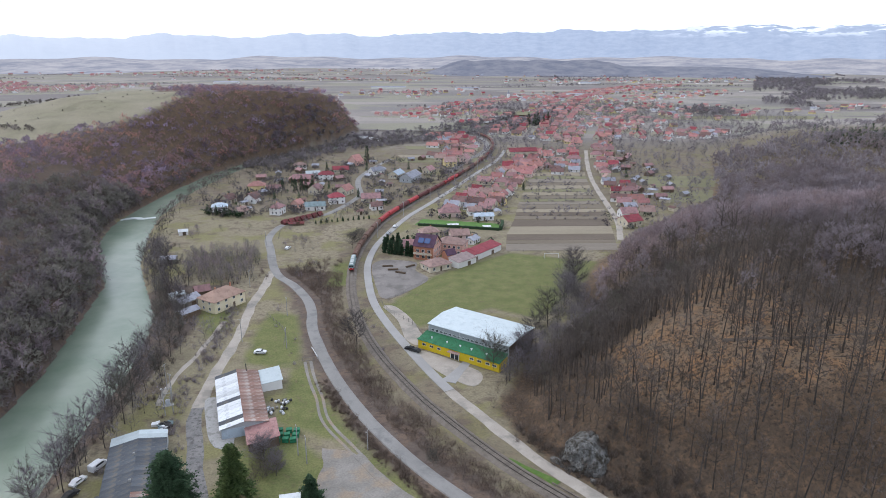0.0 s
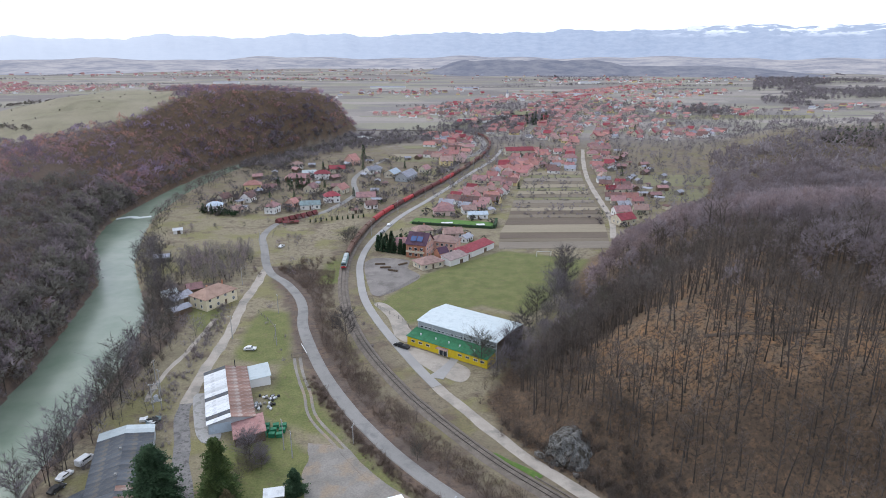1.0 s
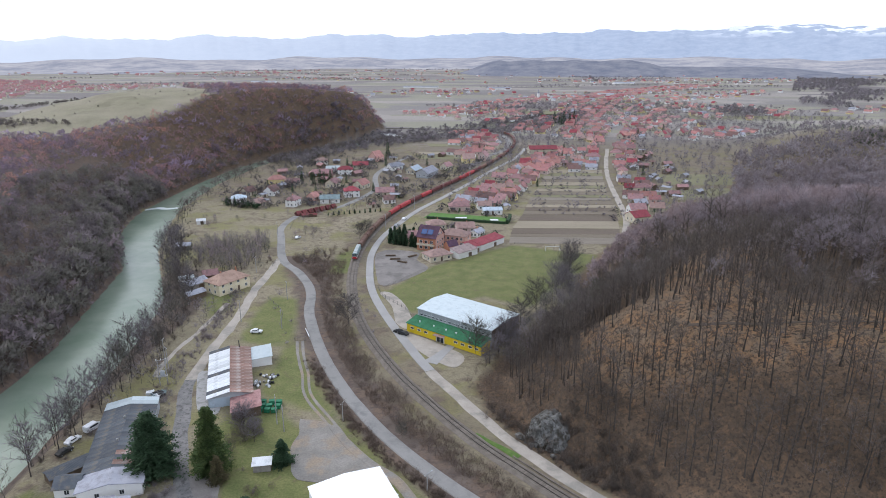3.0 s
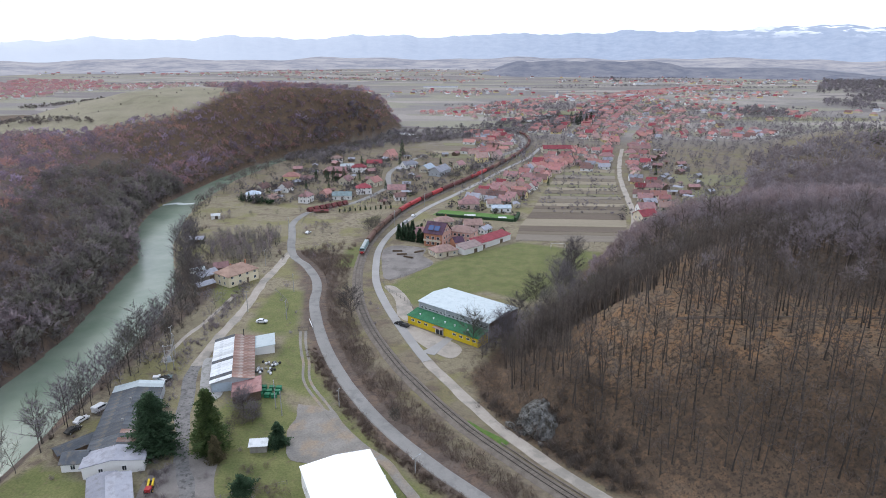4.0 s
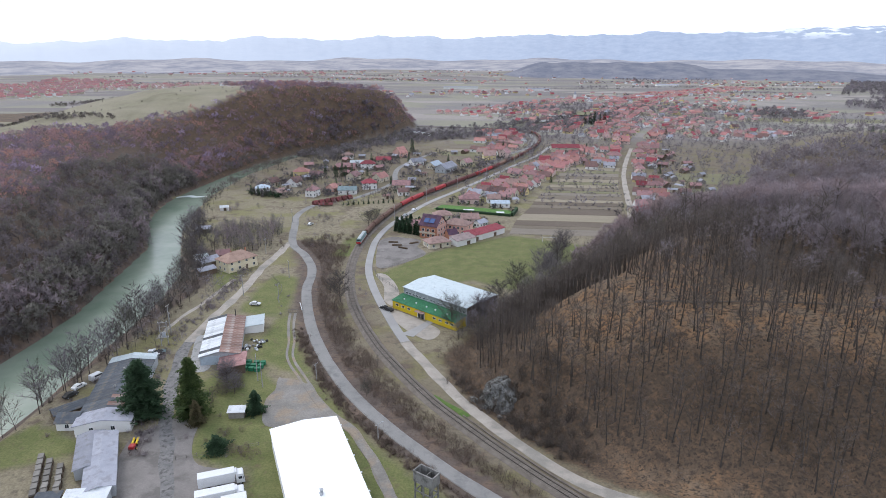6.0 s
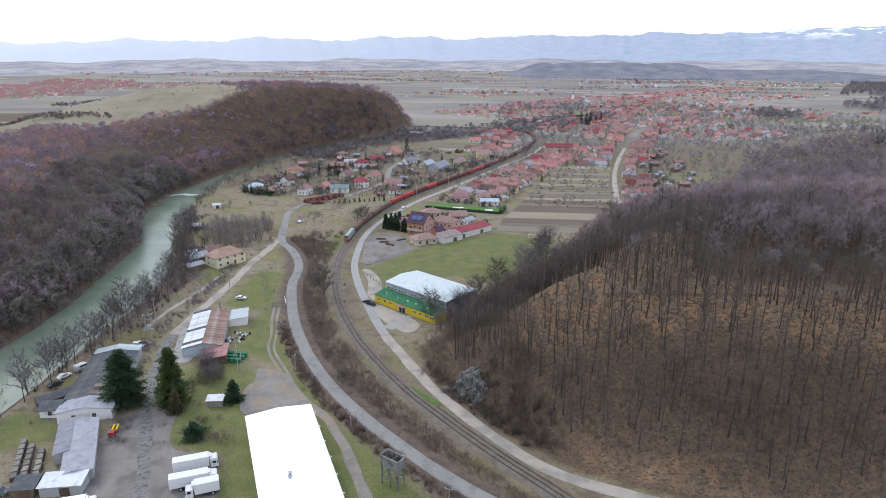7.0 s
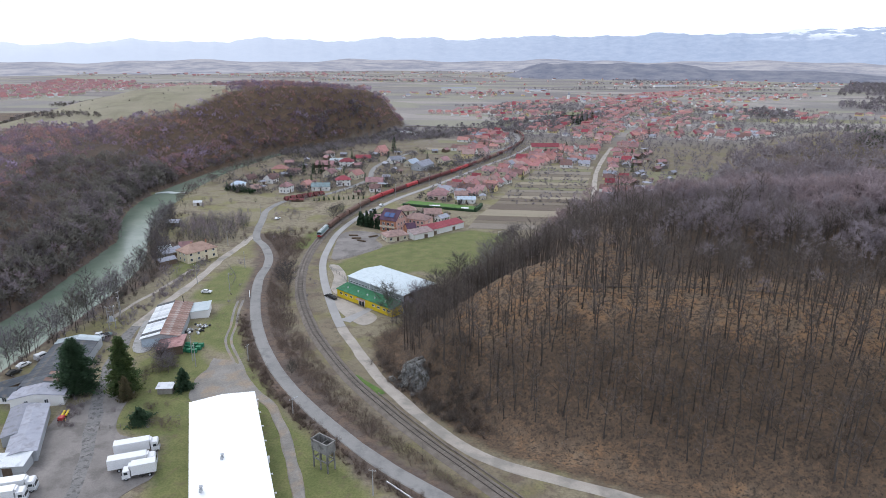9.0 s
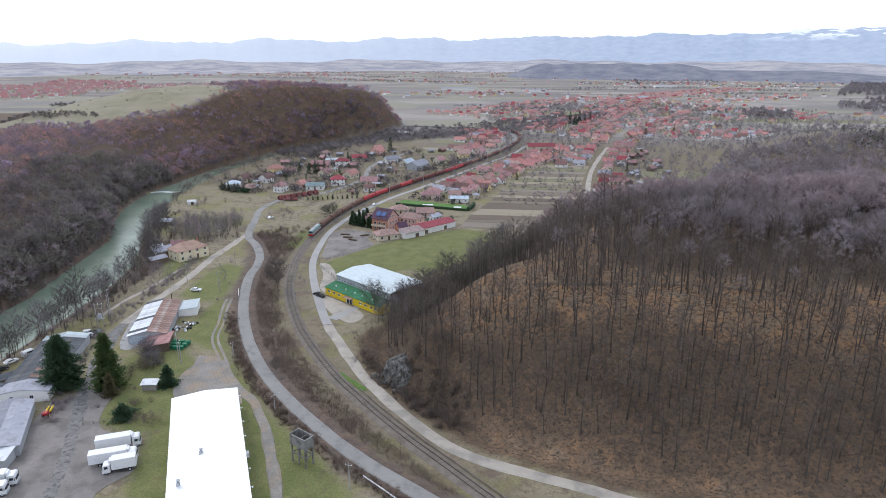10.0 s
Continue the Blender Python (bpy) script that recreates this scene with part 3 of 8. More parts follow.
# ---- distance ----
def mountain_material(name, c1, c2, snow=0.0, haze_glow=0.0, grain=0.016):
    m, nt, b = nodes_of(name, 1.0, spec=0.0)
    tc = nt.nodes.new("ShaderNodeTexCoord").outputs["Object"]
    n = noise_at(nt, tc, grain, 10, (1, 1, 2.2), 0.75)
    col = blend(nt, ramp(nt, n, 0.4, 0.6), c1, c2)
    # Haze put into the colour: the range pales towards its left end.
    if haze_glow > 0.15:
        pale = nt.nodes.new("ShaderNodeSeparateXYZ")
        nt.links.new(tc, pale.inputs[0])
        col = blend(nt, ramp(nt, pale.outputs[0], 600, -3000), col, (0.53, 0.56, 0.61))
    if snow:
        z = nt.nodes.new("ShaderNodeSeparateXYZ")
        nt.links.new(tc, z.inputs[0])
        hi = math_node(nt, "MULTIPLY", ramp(nt, z.outputs[2], 150, 195), ramp(nt, z.outputs[0], 1000, 1900))
        hi = math_node(nt, "MULTIPLY", hi, ramp(nt, noise_at(nt, tc, 0.012, 6, (0.6, 0.6, 2), 0.6), 0.5, 0.56))
        col = blend(nt, math_node(nt, "MULTIPLY", hi, snow), col, (0.8, 0.82, 0.86))
    nt.links.new(col, b.inputs["Base Color"])
    # Faint emission lifts the hills the way haze would; no lamp there.
    if haze_glow:
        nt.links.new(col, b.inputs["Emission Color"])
        b.inputs["Emission Strength"].default_value = haze_glow
    return m


def ridge(name, r0, r1, r2, crest, mat, label, rough=10.0, a0=-48, a1=48, seed=0.0):
    """A range of hills on an arc: foot at r0, crest at r1, falling to r2; crest(angle) gives its height."""
    ang = np.radians(np.arange(a0, a1 + 0.01, 0.2))
    rad = np.concatenate([np.linspace(r0, r1, 14), np.linspace(r1, r2, 4)[1:]])
    A, R = np.meshgrid(ang, rad)
    X, Y = R * np.sin(A), R * np.cos(A)
    k = np.where(R <= r1, sstep(R, r0, r1), 1 - sstep(R, r1, r2) * 0.6)
    fold = waves(X, Y, 260, seed) * 0.6 + waves(X, Y, 90, seed + 2) * 0.3 + waves(X, Y, 40, seed + 4) * 0.12
    H = crest(np.degrees(A)) * k + fold * rough * np.sin(np.clip(k, 0, 1) * np.pi * 0.75)
    me = mesh_np(name, np.stack([X, Y, H - 8 * (1 - k)], -1).reshape(-1, 3), grid_faces(len(ang), len(rad)), [mat], smooth=True)
    return tagged(new(name, me), label, "mountains", kind="structure")


ridge("backdrop_mountains", 3700, 4700, 4850, lambda a: 152 + 1.15 * (a + 33) + 7 * np.sin(a * 0.55 + 1) + 5 * np.sin(a * 1.3) + 3 * np.sin(a * 3.1 + 2) + 1.6 * np.sin(a * 7.3), mountain_material("hazy_blue_mountains", (0.30, 0.35, 0.44), (0.355, 0.40, 0.482), 0.9, 0.2), "long haze-blue wooded mountain range with snow patches", 22, seed=1.0)
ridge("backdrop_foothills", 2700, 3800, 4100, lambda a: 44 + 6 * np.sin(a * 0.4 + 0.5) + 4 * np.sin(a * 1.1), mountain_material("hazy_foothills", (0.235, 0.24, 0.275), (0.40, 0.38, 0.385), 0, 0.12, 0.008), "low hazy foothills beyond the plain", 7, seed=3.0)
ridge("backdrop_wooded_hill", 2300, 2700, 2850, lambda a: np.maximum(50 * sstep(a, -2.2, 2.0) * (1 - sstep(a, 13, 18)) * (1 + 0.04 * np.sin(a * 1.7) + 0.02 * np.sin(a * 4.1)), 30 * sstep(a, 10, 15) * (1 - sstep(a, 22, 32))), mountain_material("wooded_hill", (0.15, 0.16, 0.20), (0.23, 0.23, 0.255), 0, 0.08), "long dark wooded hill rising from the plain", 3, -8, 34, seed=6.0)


# ---- trees ----
class Tris:
    """Collects triangles of several materials."""

    def __init__(self):
        self.v, self.f, self.m, self.n = [], [], [], 0

    def add(self, v, f, m):
        self.v.append(np.asarray(v, float))
        self.f.append(np.asarray(f, int) + self.n)
        self.m.append(np.full(len(f), m))
        self.n += len(v)

    def tube(self, pts, radii, n, m):
        pts = np.asarray(pts, float)
        a = np.arange(n) * 2 * np.pi / n
        ring = np.stack([np.cos(a), np.sin(a), 0 * a], 1)
        d = pts[-1] - pts[0]
        d /= np.linalg.norm(d)
        q = np.array(Vector((0, 0, 1)).rotation_difference(Vector(d)).to_matrix())
        ring = ring @ q.T
        v = np.concatenate([p + ring * r for p, r in zip(pts, radii)])
        f = []
        for s in range(len(pts) - 1):
            for i in range(n):
                j = (i + 1) % n
                f += [(s * n + i, s * n + j, s * n + n + j), (s * n + i, s * n + n + j, s * n + n + i)]
        self.add(v, f, m)

    def cone(self, p, q, r, m):
        p, q = np.asarray(p, float), np.asarray(q, float)
        d = q - p
        u = np.cross(d, (0.3, 0.2, 1.0))
        u /= np.linalg.norm(u) + 1e-9
        w = np.cross(d, u)
        w /= np.linalg.norm(w) + 1e-9
        v = [p + u * r, p - u * r * 0.5 + w * r * 0.87, p - u * r * 0.5 - w * r * 0.87, q]
        self.add(v, [(0, 1, 3), (1, 2, 3), (2, 0, 3)], m)

    def sliver(self, p, q, w, m, rng):
        p, q = np.asarray(p, float), np.asarray(q, float)
        u = np.cross(q - p, rng.normal(size=3))
        u = u / (np.linalg.norm(u) + 1e-9) * w
        self.add([p - u, p + u, q], [(0, 1, 2)], m)

    def arrays(self):
        return np.concatenate(self.v), np.concatenate(self.f), np.concatenate(self.m)


def bare_tree(seed, tall=17.0, base=0.45, spread=2.6, limbs=14, twigs=9, width=0.045, lean=0.4, up=0.9, girth=0.0085, sides=5):
    """A leafless tree: material 0 is bark, 1 twigs."""
    rng = np.random.default_rng(seed)
    t = Tris()
    r0 = tall * girth
    off = rng.normal(size=2) * lean
    zs = np.array([-0.4, 0.12 * tall, 0.4 * tall, 0.7 * tall, tall * 0.95])
    k = np.clip(zs, 0, None) / tall
    trunk = np.stack([off[0] * k ** 1.5 + 0.15 * np.sin(k * 5 + seed), off[1] * k ** 1.5 + 0.15 * np.cos(k * 4 + seed), zs], 1)
    t.tube(trunk, [r0 * 1.5, r0, r0 * 0.75, r0 * 0.45, r0 * 0.1], sides, 0)
    for i in range(limbs):
        s = base + (0.97 - base) * (i + rng.random()) / limbs
        p = np.array([np.interp(s * tall, zs, trunk[:, c]) for c in range(3)])
        a = i * 2.4 + rng.random()
        reach = spread * (1.25 - 0.75 * (s - base) / (1 - base)) * (0.7 + 0.6 * rng.random())
        q = p + np.array([np.cos(a) * reach, np.sin(a) * reach, reach * up * (0.7 + 0.6 * rng.random())])
        t.cone(p, q, r0 * 0.6 * (1.3 - s), 0)
        for _ in range(twigs):
            u = 0.25 + 0.75 * rng.random()
            b = p + (q - p) * u
            dv = rng.normal(size=3) * 0.62 + (q - p) / np.linalg.norm(q - p) * 0.55 + (0, 0, 0.35)
            t.sliver(b, b + dv * reach * (0.35 + 0.35 * rng.random()), width * (0.6 + 0.8 * rng.random()), 1, rng)
    return t.arrays()


def round_tree(seed, tall=9.0, low=0.25, wide=2.6, twigs=110, width=0.11, girth=0.009, limbs=7):
    """A leafless tree with a dense rounded crown of outward twigs."""
    rng = np.random.default_rng(seed)
    t = Tris()
    mid, half = tall * (1 + low) / 2, tall * (1 - low) / 2
    t.tube([(0, 0, -0.4), (0.1, 0, mid * 0.7), (0.1 * rng.normal(), 0.1 * rng.normal(), tall * 0.8)], [tall * girth * 1.3, tall * girth, tall * girth * 0.3], 3, 0)
    for i in range(limbs):
        a = i * 2.4 + rng.random()
        r = wide * (0.5 + 0.4 * rng.random())
        z = tall * (low + 0.1 * rng.random())
        t.cone((0, 0, z), (np.cos(a) * r, np.sin(a) * r, z + half * (0.7 + 0.6 * rng.random())), tall * girth * 0.5, 0)
    lump = rng.normal(size=(5, 3))
    lump /= np.linalg.norm(lump, axis=1)[:, None]
    for _ in range(twigs):
        d = rng.normal(size=3)
        d[2] += 0.35
        d /= np.linalg.norm(d)
        out = 0.78 + 0.22 * max(lump @ d) + 0.1 * rng.normal()
        k = 0.45 + 0.3 * rng.random()
        ax = np.array([wide, wide, half])
        p = np.array([0, 0, mid]) + d * ax * k * out + rng.normal(size=3) * wide * 0.2
        q = np.array([0, 0, mid]) + d * ax * out + rng.normal(size=3) * wide * 0.2 + (0, 0, half * 0.08)
        if rng.random() < 0.5:
            p, q = q, p
        t.sliver(p, q, width * (0.6 + 0.8 * rng.random()), 1, rng)
    return t.arrays()


def crown_tree(seed, tall=14.0, wide=3.0, clumps=9, per=24, twig=1.1, width=0.045, low=0.42, flat=0.3, girth=0.009, sides=3):
    """A leafless tree whose rounded crown is made of clumps of short twigs at the ends of its limbs."""
    rng = np.random.default_rng(seed)
    t = Tris()
    lean = rng.normal(size=2) * 0.3
    if sides:
        t.tube([(0, 0, -0.4), (lean[0] * 0.5, lean[1] * 0.5, tall * 0.4), (lean[0], lean[1], tall * 0.8)], [tall * girth * 1.3, tall * girth, tall * girth * 0.35], sides, 0)
    mid = np.array([lean[0], lean[1], tall * (1 - flat)])
    ax = np.array([wide, wide, tall * flat])
    for i in range(clumps):
        a, up = i * 2.4 + rng.random() * 0.8, -0.35 + 1.3 * (i + 0.5) / clumps
        ring = math.sqrt(max(0.02, 1 - up * up)) if up > -0.3 else 0.9
        d = np.array([np.cos(a) * ring, np.sin(a) * ring, min(up, 0.95)])
        c = mid + d * ax * (0.72 + 0.28 * rng.random())
        if sides:
            t.cone((lean[0] * 0.6, lean[1] * 0.6, tall * (low + 0.25 * rng.random())), c, tall * girth * 0.45, 0)
        for _ in range(per):
            p = c + rng.normal(size=3) * wide * 0.13 - d * wide * 0.12
            dv = d * 0.5 + rng.normal(size=3) * 0.6 + (0, 0, 0.25)
            t.sliver(p, p + dv * twig * (0.6 + 0.7 * rng.random()), width * (0.6 + 0.8 * rng.random()), 1, rng)
    return t.arrays()


def far_tree(seed, tall=7.0, wide=2.6, n=26, size=0.9):
    """A leafless tree seen from afar: a loose rounded mass of small sprays."""
    rng = np.random.default_rng(seed)
    t = Tris()
    for _ in range(n):
        d = rng.normal(size=3)
        d /= np.linalg.norm(d)
        c = np.array([0, 0, tall * 0.5]) + d * (wide, wide, tall * 0.46) * (0.45 + 0.5 * rng.random())
        q = rng.normal(size=(3, 3)) * size * 0.75
        t.add([c + q[0], c + q[1], c + q[2] + (0, 0, size * 0.5)], [(0, 1, 2)], 1)
    return t.arrays()


def shrub(seed, tall=2.0, stems=26, width=0.03, spread=0.7):
    rng = np.random.default_rng(seed)
    t = Tris()
    for _ in range(stems):
        a, r = rng.random() * 6.28, rng.random() ** 0.7 * spread * tall * 0.6
        p = np.array([np.cos(a) * r * 0.5, np.sin(a) * r * 0.5, -0.1])
        q = p + np.array([np.cos(a) * r, np.sin(a) * r, tall * (0.5 + 0.5 * rng.random())])
        t.sliver(p, q, width, 1, rng)
        for _ in range(2):
            b = p + (q - p) * (0.4 + 0.5 * rng.random())
            t.sliver(b, b + rng.normal(size=3) * tall * 0.22 + (0, 0, tall * 0.15), width * 0.7, 1, rng)
    return t.arrays()


def conifer(seed, tall=16.0, spread=4.2, tiers=26, per=13, gap=0.06, ragged=0.12, full=0.7, sprays=5):
    """Material 0 bark, 1 needles: drooping sprays in whorls."""
    rng = np.random.default_rng(seed)
    t = Tris()
    t.tube([(0, 0, -0.3), (0, 0, tall * 0.5), (0, 0, tall * 0.98)], [tall * 0.018, tall * 0.01, 0.02], 6, 0)
    for i in range(tiers):
        s = gap + (0.98 - gap) * i / tiers
        z = s * tall
        reach = spread * (1 - s) ** full * min(1.0, 0.55 + s * 3) * (0.85 + 0.3 * rng.random()) + 0.25
        for j in range(per):
            a = j * 6.283 / per + rng.random() * 0.6 + i
            rr = reach * (0.6 + 0.4 * rng.random()) * (1 + ragged * math.sin(a * 2 + i * 0.55 + seed) + ragged * 0.7 * math.sin(a * 3 - i * 0.9))
            d = np.array([np.cos(a), np.sin(a), 0])
            w = np.array([-d[1], d[0], 0])
            p = np.array([0, 0, z])
            tip = p + d * rr + (0, 0, -rr * 0.22 + 0.3 * rng.normal())
            for m in range(sprays):
                k = 0.3 + 0.7 * (m + rng.random()) / sprays
                c = p + (tip - p) * k + rng.normal(size=3) * 0.12 * (sprays > 5)
                sz = (0.3 + 0.25 * rr * (1.1 - k)) * (0.8 + 0.5 * rng.random()) * math.sqrt(5.0 / sprays)
                side = w * sz * rng.choice((-1, 1))
                t.add([c - d * sz * 0.5, c + side + (0, 0, -0.25 * sz + 0.2 * rng.normal()), c + d * sz * 0.9 + (0, 0, 0.12 * sz)], [(0, 1, 2)], 1)
    return t.arrays()


def forest_mesh(name, kinds, xs, ys, zs, scales, mats, rng, tint=None):
    """Many plants joined into one mesh."""
    V, F, MI, TI, n = [], [], [], [], 0
    pick = rng.integers(0, len(kinds), len(xs))
    rot = rng.random(len(xs)) * 6.283
    for k, (v, f, m) in enumerate(kinds):
        i = np.where(pick == k)[0]
        if not len(i):
            continue
        c, s, g = np.cos(rot[i])[:, None], np.sin(rot[i])[:, None], scales[i][:, None]
        X = (v[None, :, 0] * c - v[None, :, 1] * s) * g + xs[i][:, None]
        Y = (v[None, :, 0] * s + v[None, :, 1] * c) * g + ys[i][:, None]
        Z = v[None, :, 2] * g + zs[i][:, None]
        V.append(np.stack([X, Y, Z], -1).reshape(-1, 3))
        F.append((f[None] + (np.arange(len(i)) * len(v))[:, None, None]).reshape(-1, 3) + n)
        MI.append(np.tile(m, len(i)))
        TI.append(np.repeat(rng.random(len(i)) if tint is None else tint[i], len(v)))
        n += len(v) * len(i)
    me = mesh_np(name, np.concatenate(V), np.concatenate(F), mats, np.concatenate(MI))
    me.attributes.new("tint", "FLOAT", "POINT").data.foreach_set("value", np.concatenate(TI).astype(np.float32))
    return me


def drift(x, y, size):
    """Tints that change in drifts of about that size, with some plants out of tune."""
    k = 0.5 + 0.5 * np.clip(waves(x, y, size, 1.7) * 0.8 + waves(x, y, size * 0.35, 0.6) * 0.5, -1, 1)
    return np.where(rng.random(len(x)) < 0.25, rng.random(len(x)), np.clip(k + 0.12 * rng.normal(size=len(x)), 0, 0.999))


def scatter(x0, x1, y0, y1, step, keep, rng):
    a, b = np.meshgrid(np.arange(x0, x1, step), np.arange(y0, y1, step))
    a = a.ravel() + (rng.random(a.size) - 0.5) * step * 0.95
    b = b.ravel() + (rng.random(b.size) - 0.5) * step * 0.95
    k = keep(a, b)
    return a[k], b[k]


def tree_thing(name, arrays, mats, x, y, z, size, rot, label, group="", cat="tree"):
    """A tree as one thing with its trunk and its crown."""
    v, f, m = arrays
    root = tagged(new(name), label, cat, group)
    for idx, part_name in ((0, "trunk"), (1, "crown")):
        ff = f[m == idx]
        used, inv = np.unique(ff, return_inverse=True)
        ob = new(part_name, mesh_np(part_name, v[used], inv.reshape(-1, 3), [mats[idx]]))
        ob.parent = root
    root.matrix_basis = pose(x, y, z, 0, 0, rot) @ Matrix.Scale(size, 4)
    return root


rng = np.random.default_rng(5)
beech = [bare_tree(10 + i, 14.5 + 1.4 * (i % 4), 0.42 + 0.04 * (i % 3), 3.2, 12, 12, 0.052, lean=0.8, up=0.85, girth=0.0140) for i in range(10)]
beech_far = [crown_tree(40 + i, 15, 3.9, 8, 16, 1.7, 0.3, sides=0) for i in range(6)]
beech_edge = [crown_tree(50 + i, 14 + 1.3 * (i % 4), 2.9 + 0.2 * (i % 3), 11, 26, 1.3, 0.1, 0.36, 0.32, 0.010, 4) for i in range(8)]
beech_top = [crown_tree(30 + i, 14 + 1.3 * (i % 4), 3.0 + 0.25 * (i % 3), 11, 27, 1.25, 0.14) for i in range(8)]


def in_wood(x, y):
    d = np.where(inside(x, y, R_HILL), dist_to(x, y, TOE), -1)
    thin = 0.5 + 0.5 * waves(x, y, 15, 2.0)
    cliff = np.hypot((x - 37) / 7, (y - 138) / 7) < 1
    return (d > np.where(x > 60, 8 + 3 * waves(x, y, 12, 1.0), 5)) & (rng.random(x.shape) < np.where(d < 14, 0.75, np.where(d < 82, 0.45 + 0.5 * thin, 0.9))) & ~cliff


def near_wood(x, y):
    return (x > 62) & (x < 128) & (y < 158)


sx1, sy1 = scatter(24, 300, 84, 226, 3.3, lambda x, y: in_wood(x, y) & (dist_to(x, y, TOE) < 82), rng)
sx2, sy2 = scatter(24, 300, 84, 480, 4.1, lambda x, y: in_wood(x, y) & ((dist_to(x, y, TOE) >= 82) | (y >= 226)), rng)
fx, fy = np.concatenate([sx1, sx2]), np.concatenate([sy1, sy2])
d_ = dist_to(fx, fy, TOE)
keep = (d_ < 175) & ~((fy > 285) & (fy < 430) & (d_ < 12))
fx, fy = fx[keep], fy[keep]
fz = height(fx, fy)
fs = 0.75 + 0.45 * rng.random(len(fx))
d_up = dist_to(fx, fy, TOE)
fs = np.where((fy > 240) & (fy < 480), fs * np.where(d_up < 60, 0.66, 0.85), fs)
fs = np.where((d_up < 80) & (fy < 225), fs * 0.74, fs)
nearest = near_wood(fx, fy)
order = np.where(nearest)[0][:300]
rest = np.ones(len(fx), bool)
rest[order] = False
protos = []
for i, arr in enumerate(beech):
    j = order[i]
    protos.append(tree_thing("bare_tree", arr, [M["bark"], M["twig_dark"]], fx[j], fy[j], fz[j], fs[j], rng.random() * 360, "slender leafless tree on the leaf-covered slope", "trees of the wooded hill"))
for n_, j in enumerate(order[10:]):
    p = protos[n_ % 10]
    c = copy_thing(p, pose(fx[j], fy[j], fz[j], 0, 0, rng.random() * 360))
    c.scale = (fs[j],) * 3
high = (d_[keep] + rng.normal(size=len(fx)) * 13 > 76) | (fy + rng.normal(size=len(fx)) * 16 > 222)
slope = rest & ~high
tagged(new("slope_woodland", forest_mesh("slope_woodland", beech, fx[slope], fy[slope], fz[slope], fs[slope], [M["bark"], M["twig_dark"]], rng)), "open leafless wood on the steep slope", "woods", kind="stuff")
close = rest & high & (fy < 300)
front = close & (d_[keep] < 112) & (fy < 235)
tagged(new("woodland_edge", forest_mesh("woodland_edge", beech_edge, fx[front], fy[front], fz[front], fs[front] * 0.9, [M["bark"], M["twig_brown"]], rng)), "leafless wood at the brow of the slope", "woods", kind="stuff")
close = close & ~front
hx, hy = scatter(24, 92, 148, 226, 4.6, lambda x, y: in_wood(x, y) & (dist_to(x, y, TOE) < 58) & (y > 163 + 0.42 * (x - 24)), rng)
tagged(new("flank_woodland", forest_mesh("flank_woodland", beech_edge, hx, hy, height(hx, hy), 0.6 + 0.25 * rng.random(len(hx)), [M["bark"], M["twig_mid"]], rng)), "leafless wood on the flank above the sports hall", "woods", kind="stuff")
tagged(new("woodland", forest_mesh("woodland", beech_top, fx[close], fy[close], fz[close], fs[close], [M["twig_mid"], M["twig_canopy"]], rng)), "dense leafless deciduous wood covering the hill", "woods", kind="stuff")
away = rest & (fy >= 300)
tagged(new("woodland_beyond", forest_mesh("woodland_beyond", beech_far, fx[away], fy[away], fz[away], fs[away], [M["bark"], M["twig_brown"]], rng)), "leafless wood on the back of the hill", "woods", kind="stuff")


def in_left(x, y):
    e = np.where(inside(x, y, L_HILL), dist_to(x, y, L_HILL[:19]), -1)
    return (e > 1) & (e < 150) & ~((dist_to(x, y, RIVER_L) < 42) & (y < 430)) & ~inside(x, y, PASTURE) & (rng.random(x.shape) < np.where(e < 75, 0.92 - 0.1 * sstep(y, 430, 560), 0.7))


bx, by = scatter(150, 760, 380, 900, 8.4, lambda x, y: inside(x, y, R_HILL) & (dist_to(x, y, TOE) > 3) & ((y > 480) | (x > 300)) & (dist_to(x, y, TOE) < 330) & (rng.random(x.shape) < np.where(y > 600 + 20 * waves(x, y, 60, 2.0), np.where(np.hypot((x - 640) / 100, (y - 860) / 50) < 1, 0.6, 0.03), np.where(waves(x, y, 90, 1.0) > 0.45, 0.1, 0.85))), rng)
bz = height(bx, by)
big_far = [crown_tree(60 + i, 12, 5.2, 7, 8, 2.4, 0.55, flat=0.4, sides=0) for i in range(5)]
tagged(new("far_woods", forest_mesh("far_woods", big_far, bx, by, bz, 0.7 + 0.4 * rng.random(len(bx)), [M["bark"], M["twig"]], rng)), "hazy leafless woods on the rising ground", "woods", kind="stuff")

kx, ky = scatter(-240, -120, 105, 430, 4.0, lambda x, y: inside(x, y, L_HILL) & (dist_to(x, y, RIVER_L) < 46) & (rng.random(x.shape) < 0.9), rng)
thick = [crown_tree(95 + i, 8.5, 3.3, 9, 17, 0.95, 0.25, 0.1, 0.42, 0.009, 3) for i in range(6)]
tagged(new("bank_thicket", forest_mesh("bank_thicket", thick, kx, ky, height(kx, ky), np.where(dist_to(kx, ky, RIVER_L) < 14, 1.2, 0.7) * (0.6 + 0.8 * rng.random(len(kx))), [M["bark"], M["twig_willow"]], rng, drift(kx, ky, 15))), "grey leafless thicket above the river bank", "woods", kind="stuff")

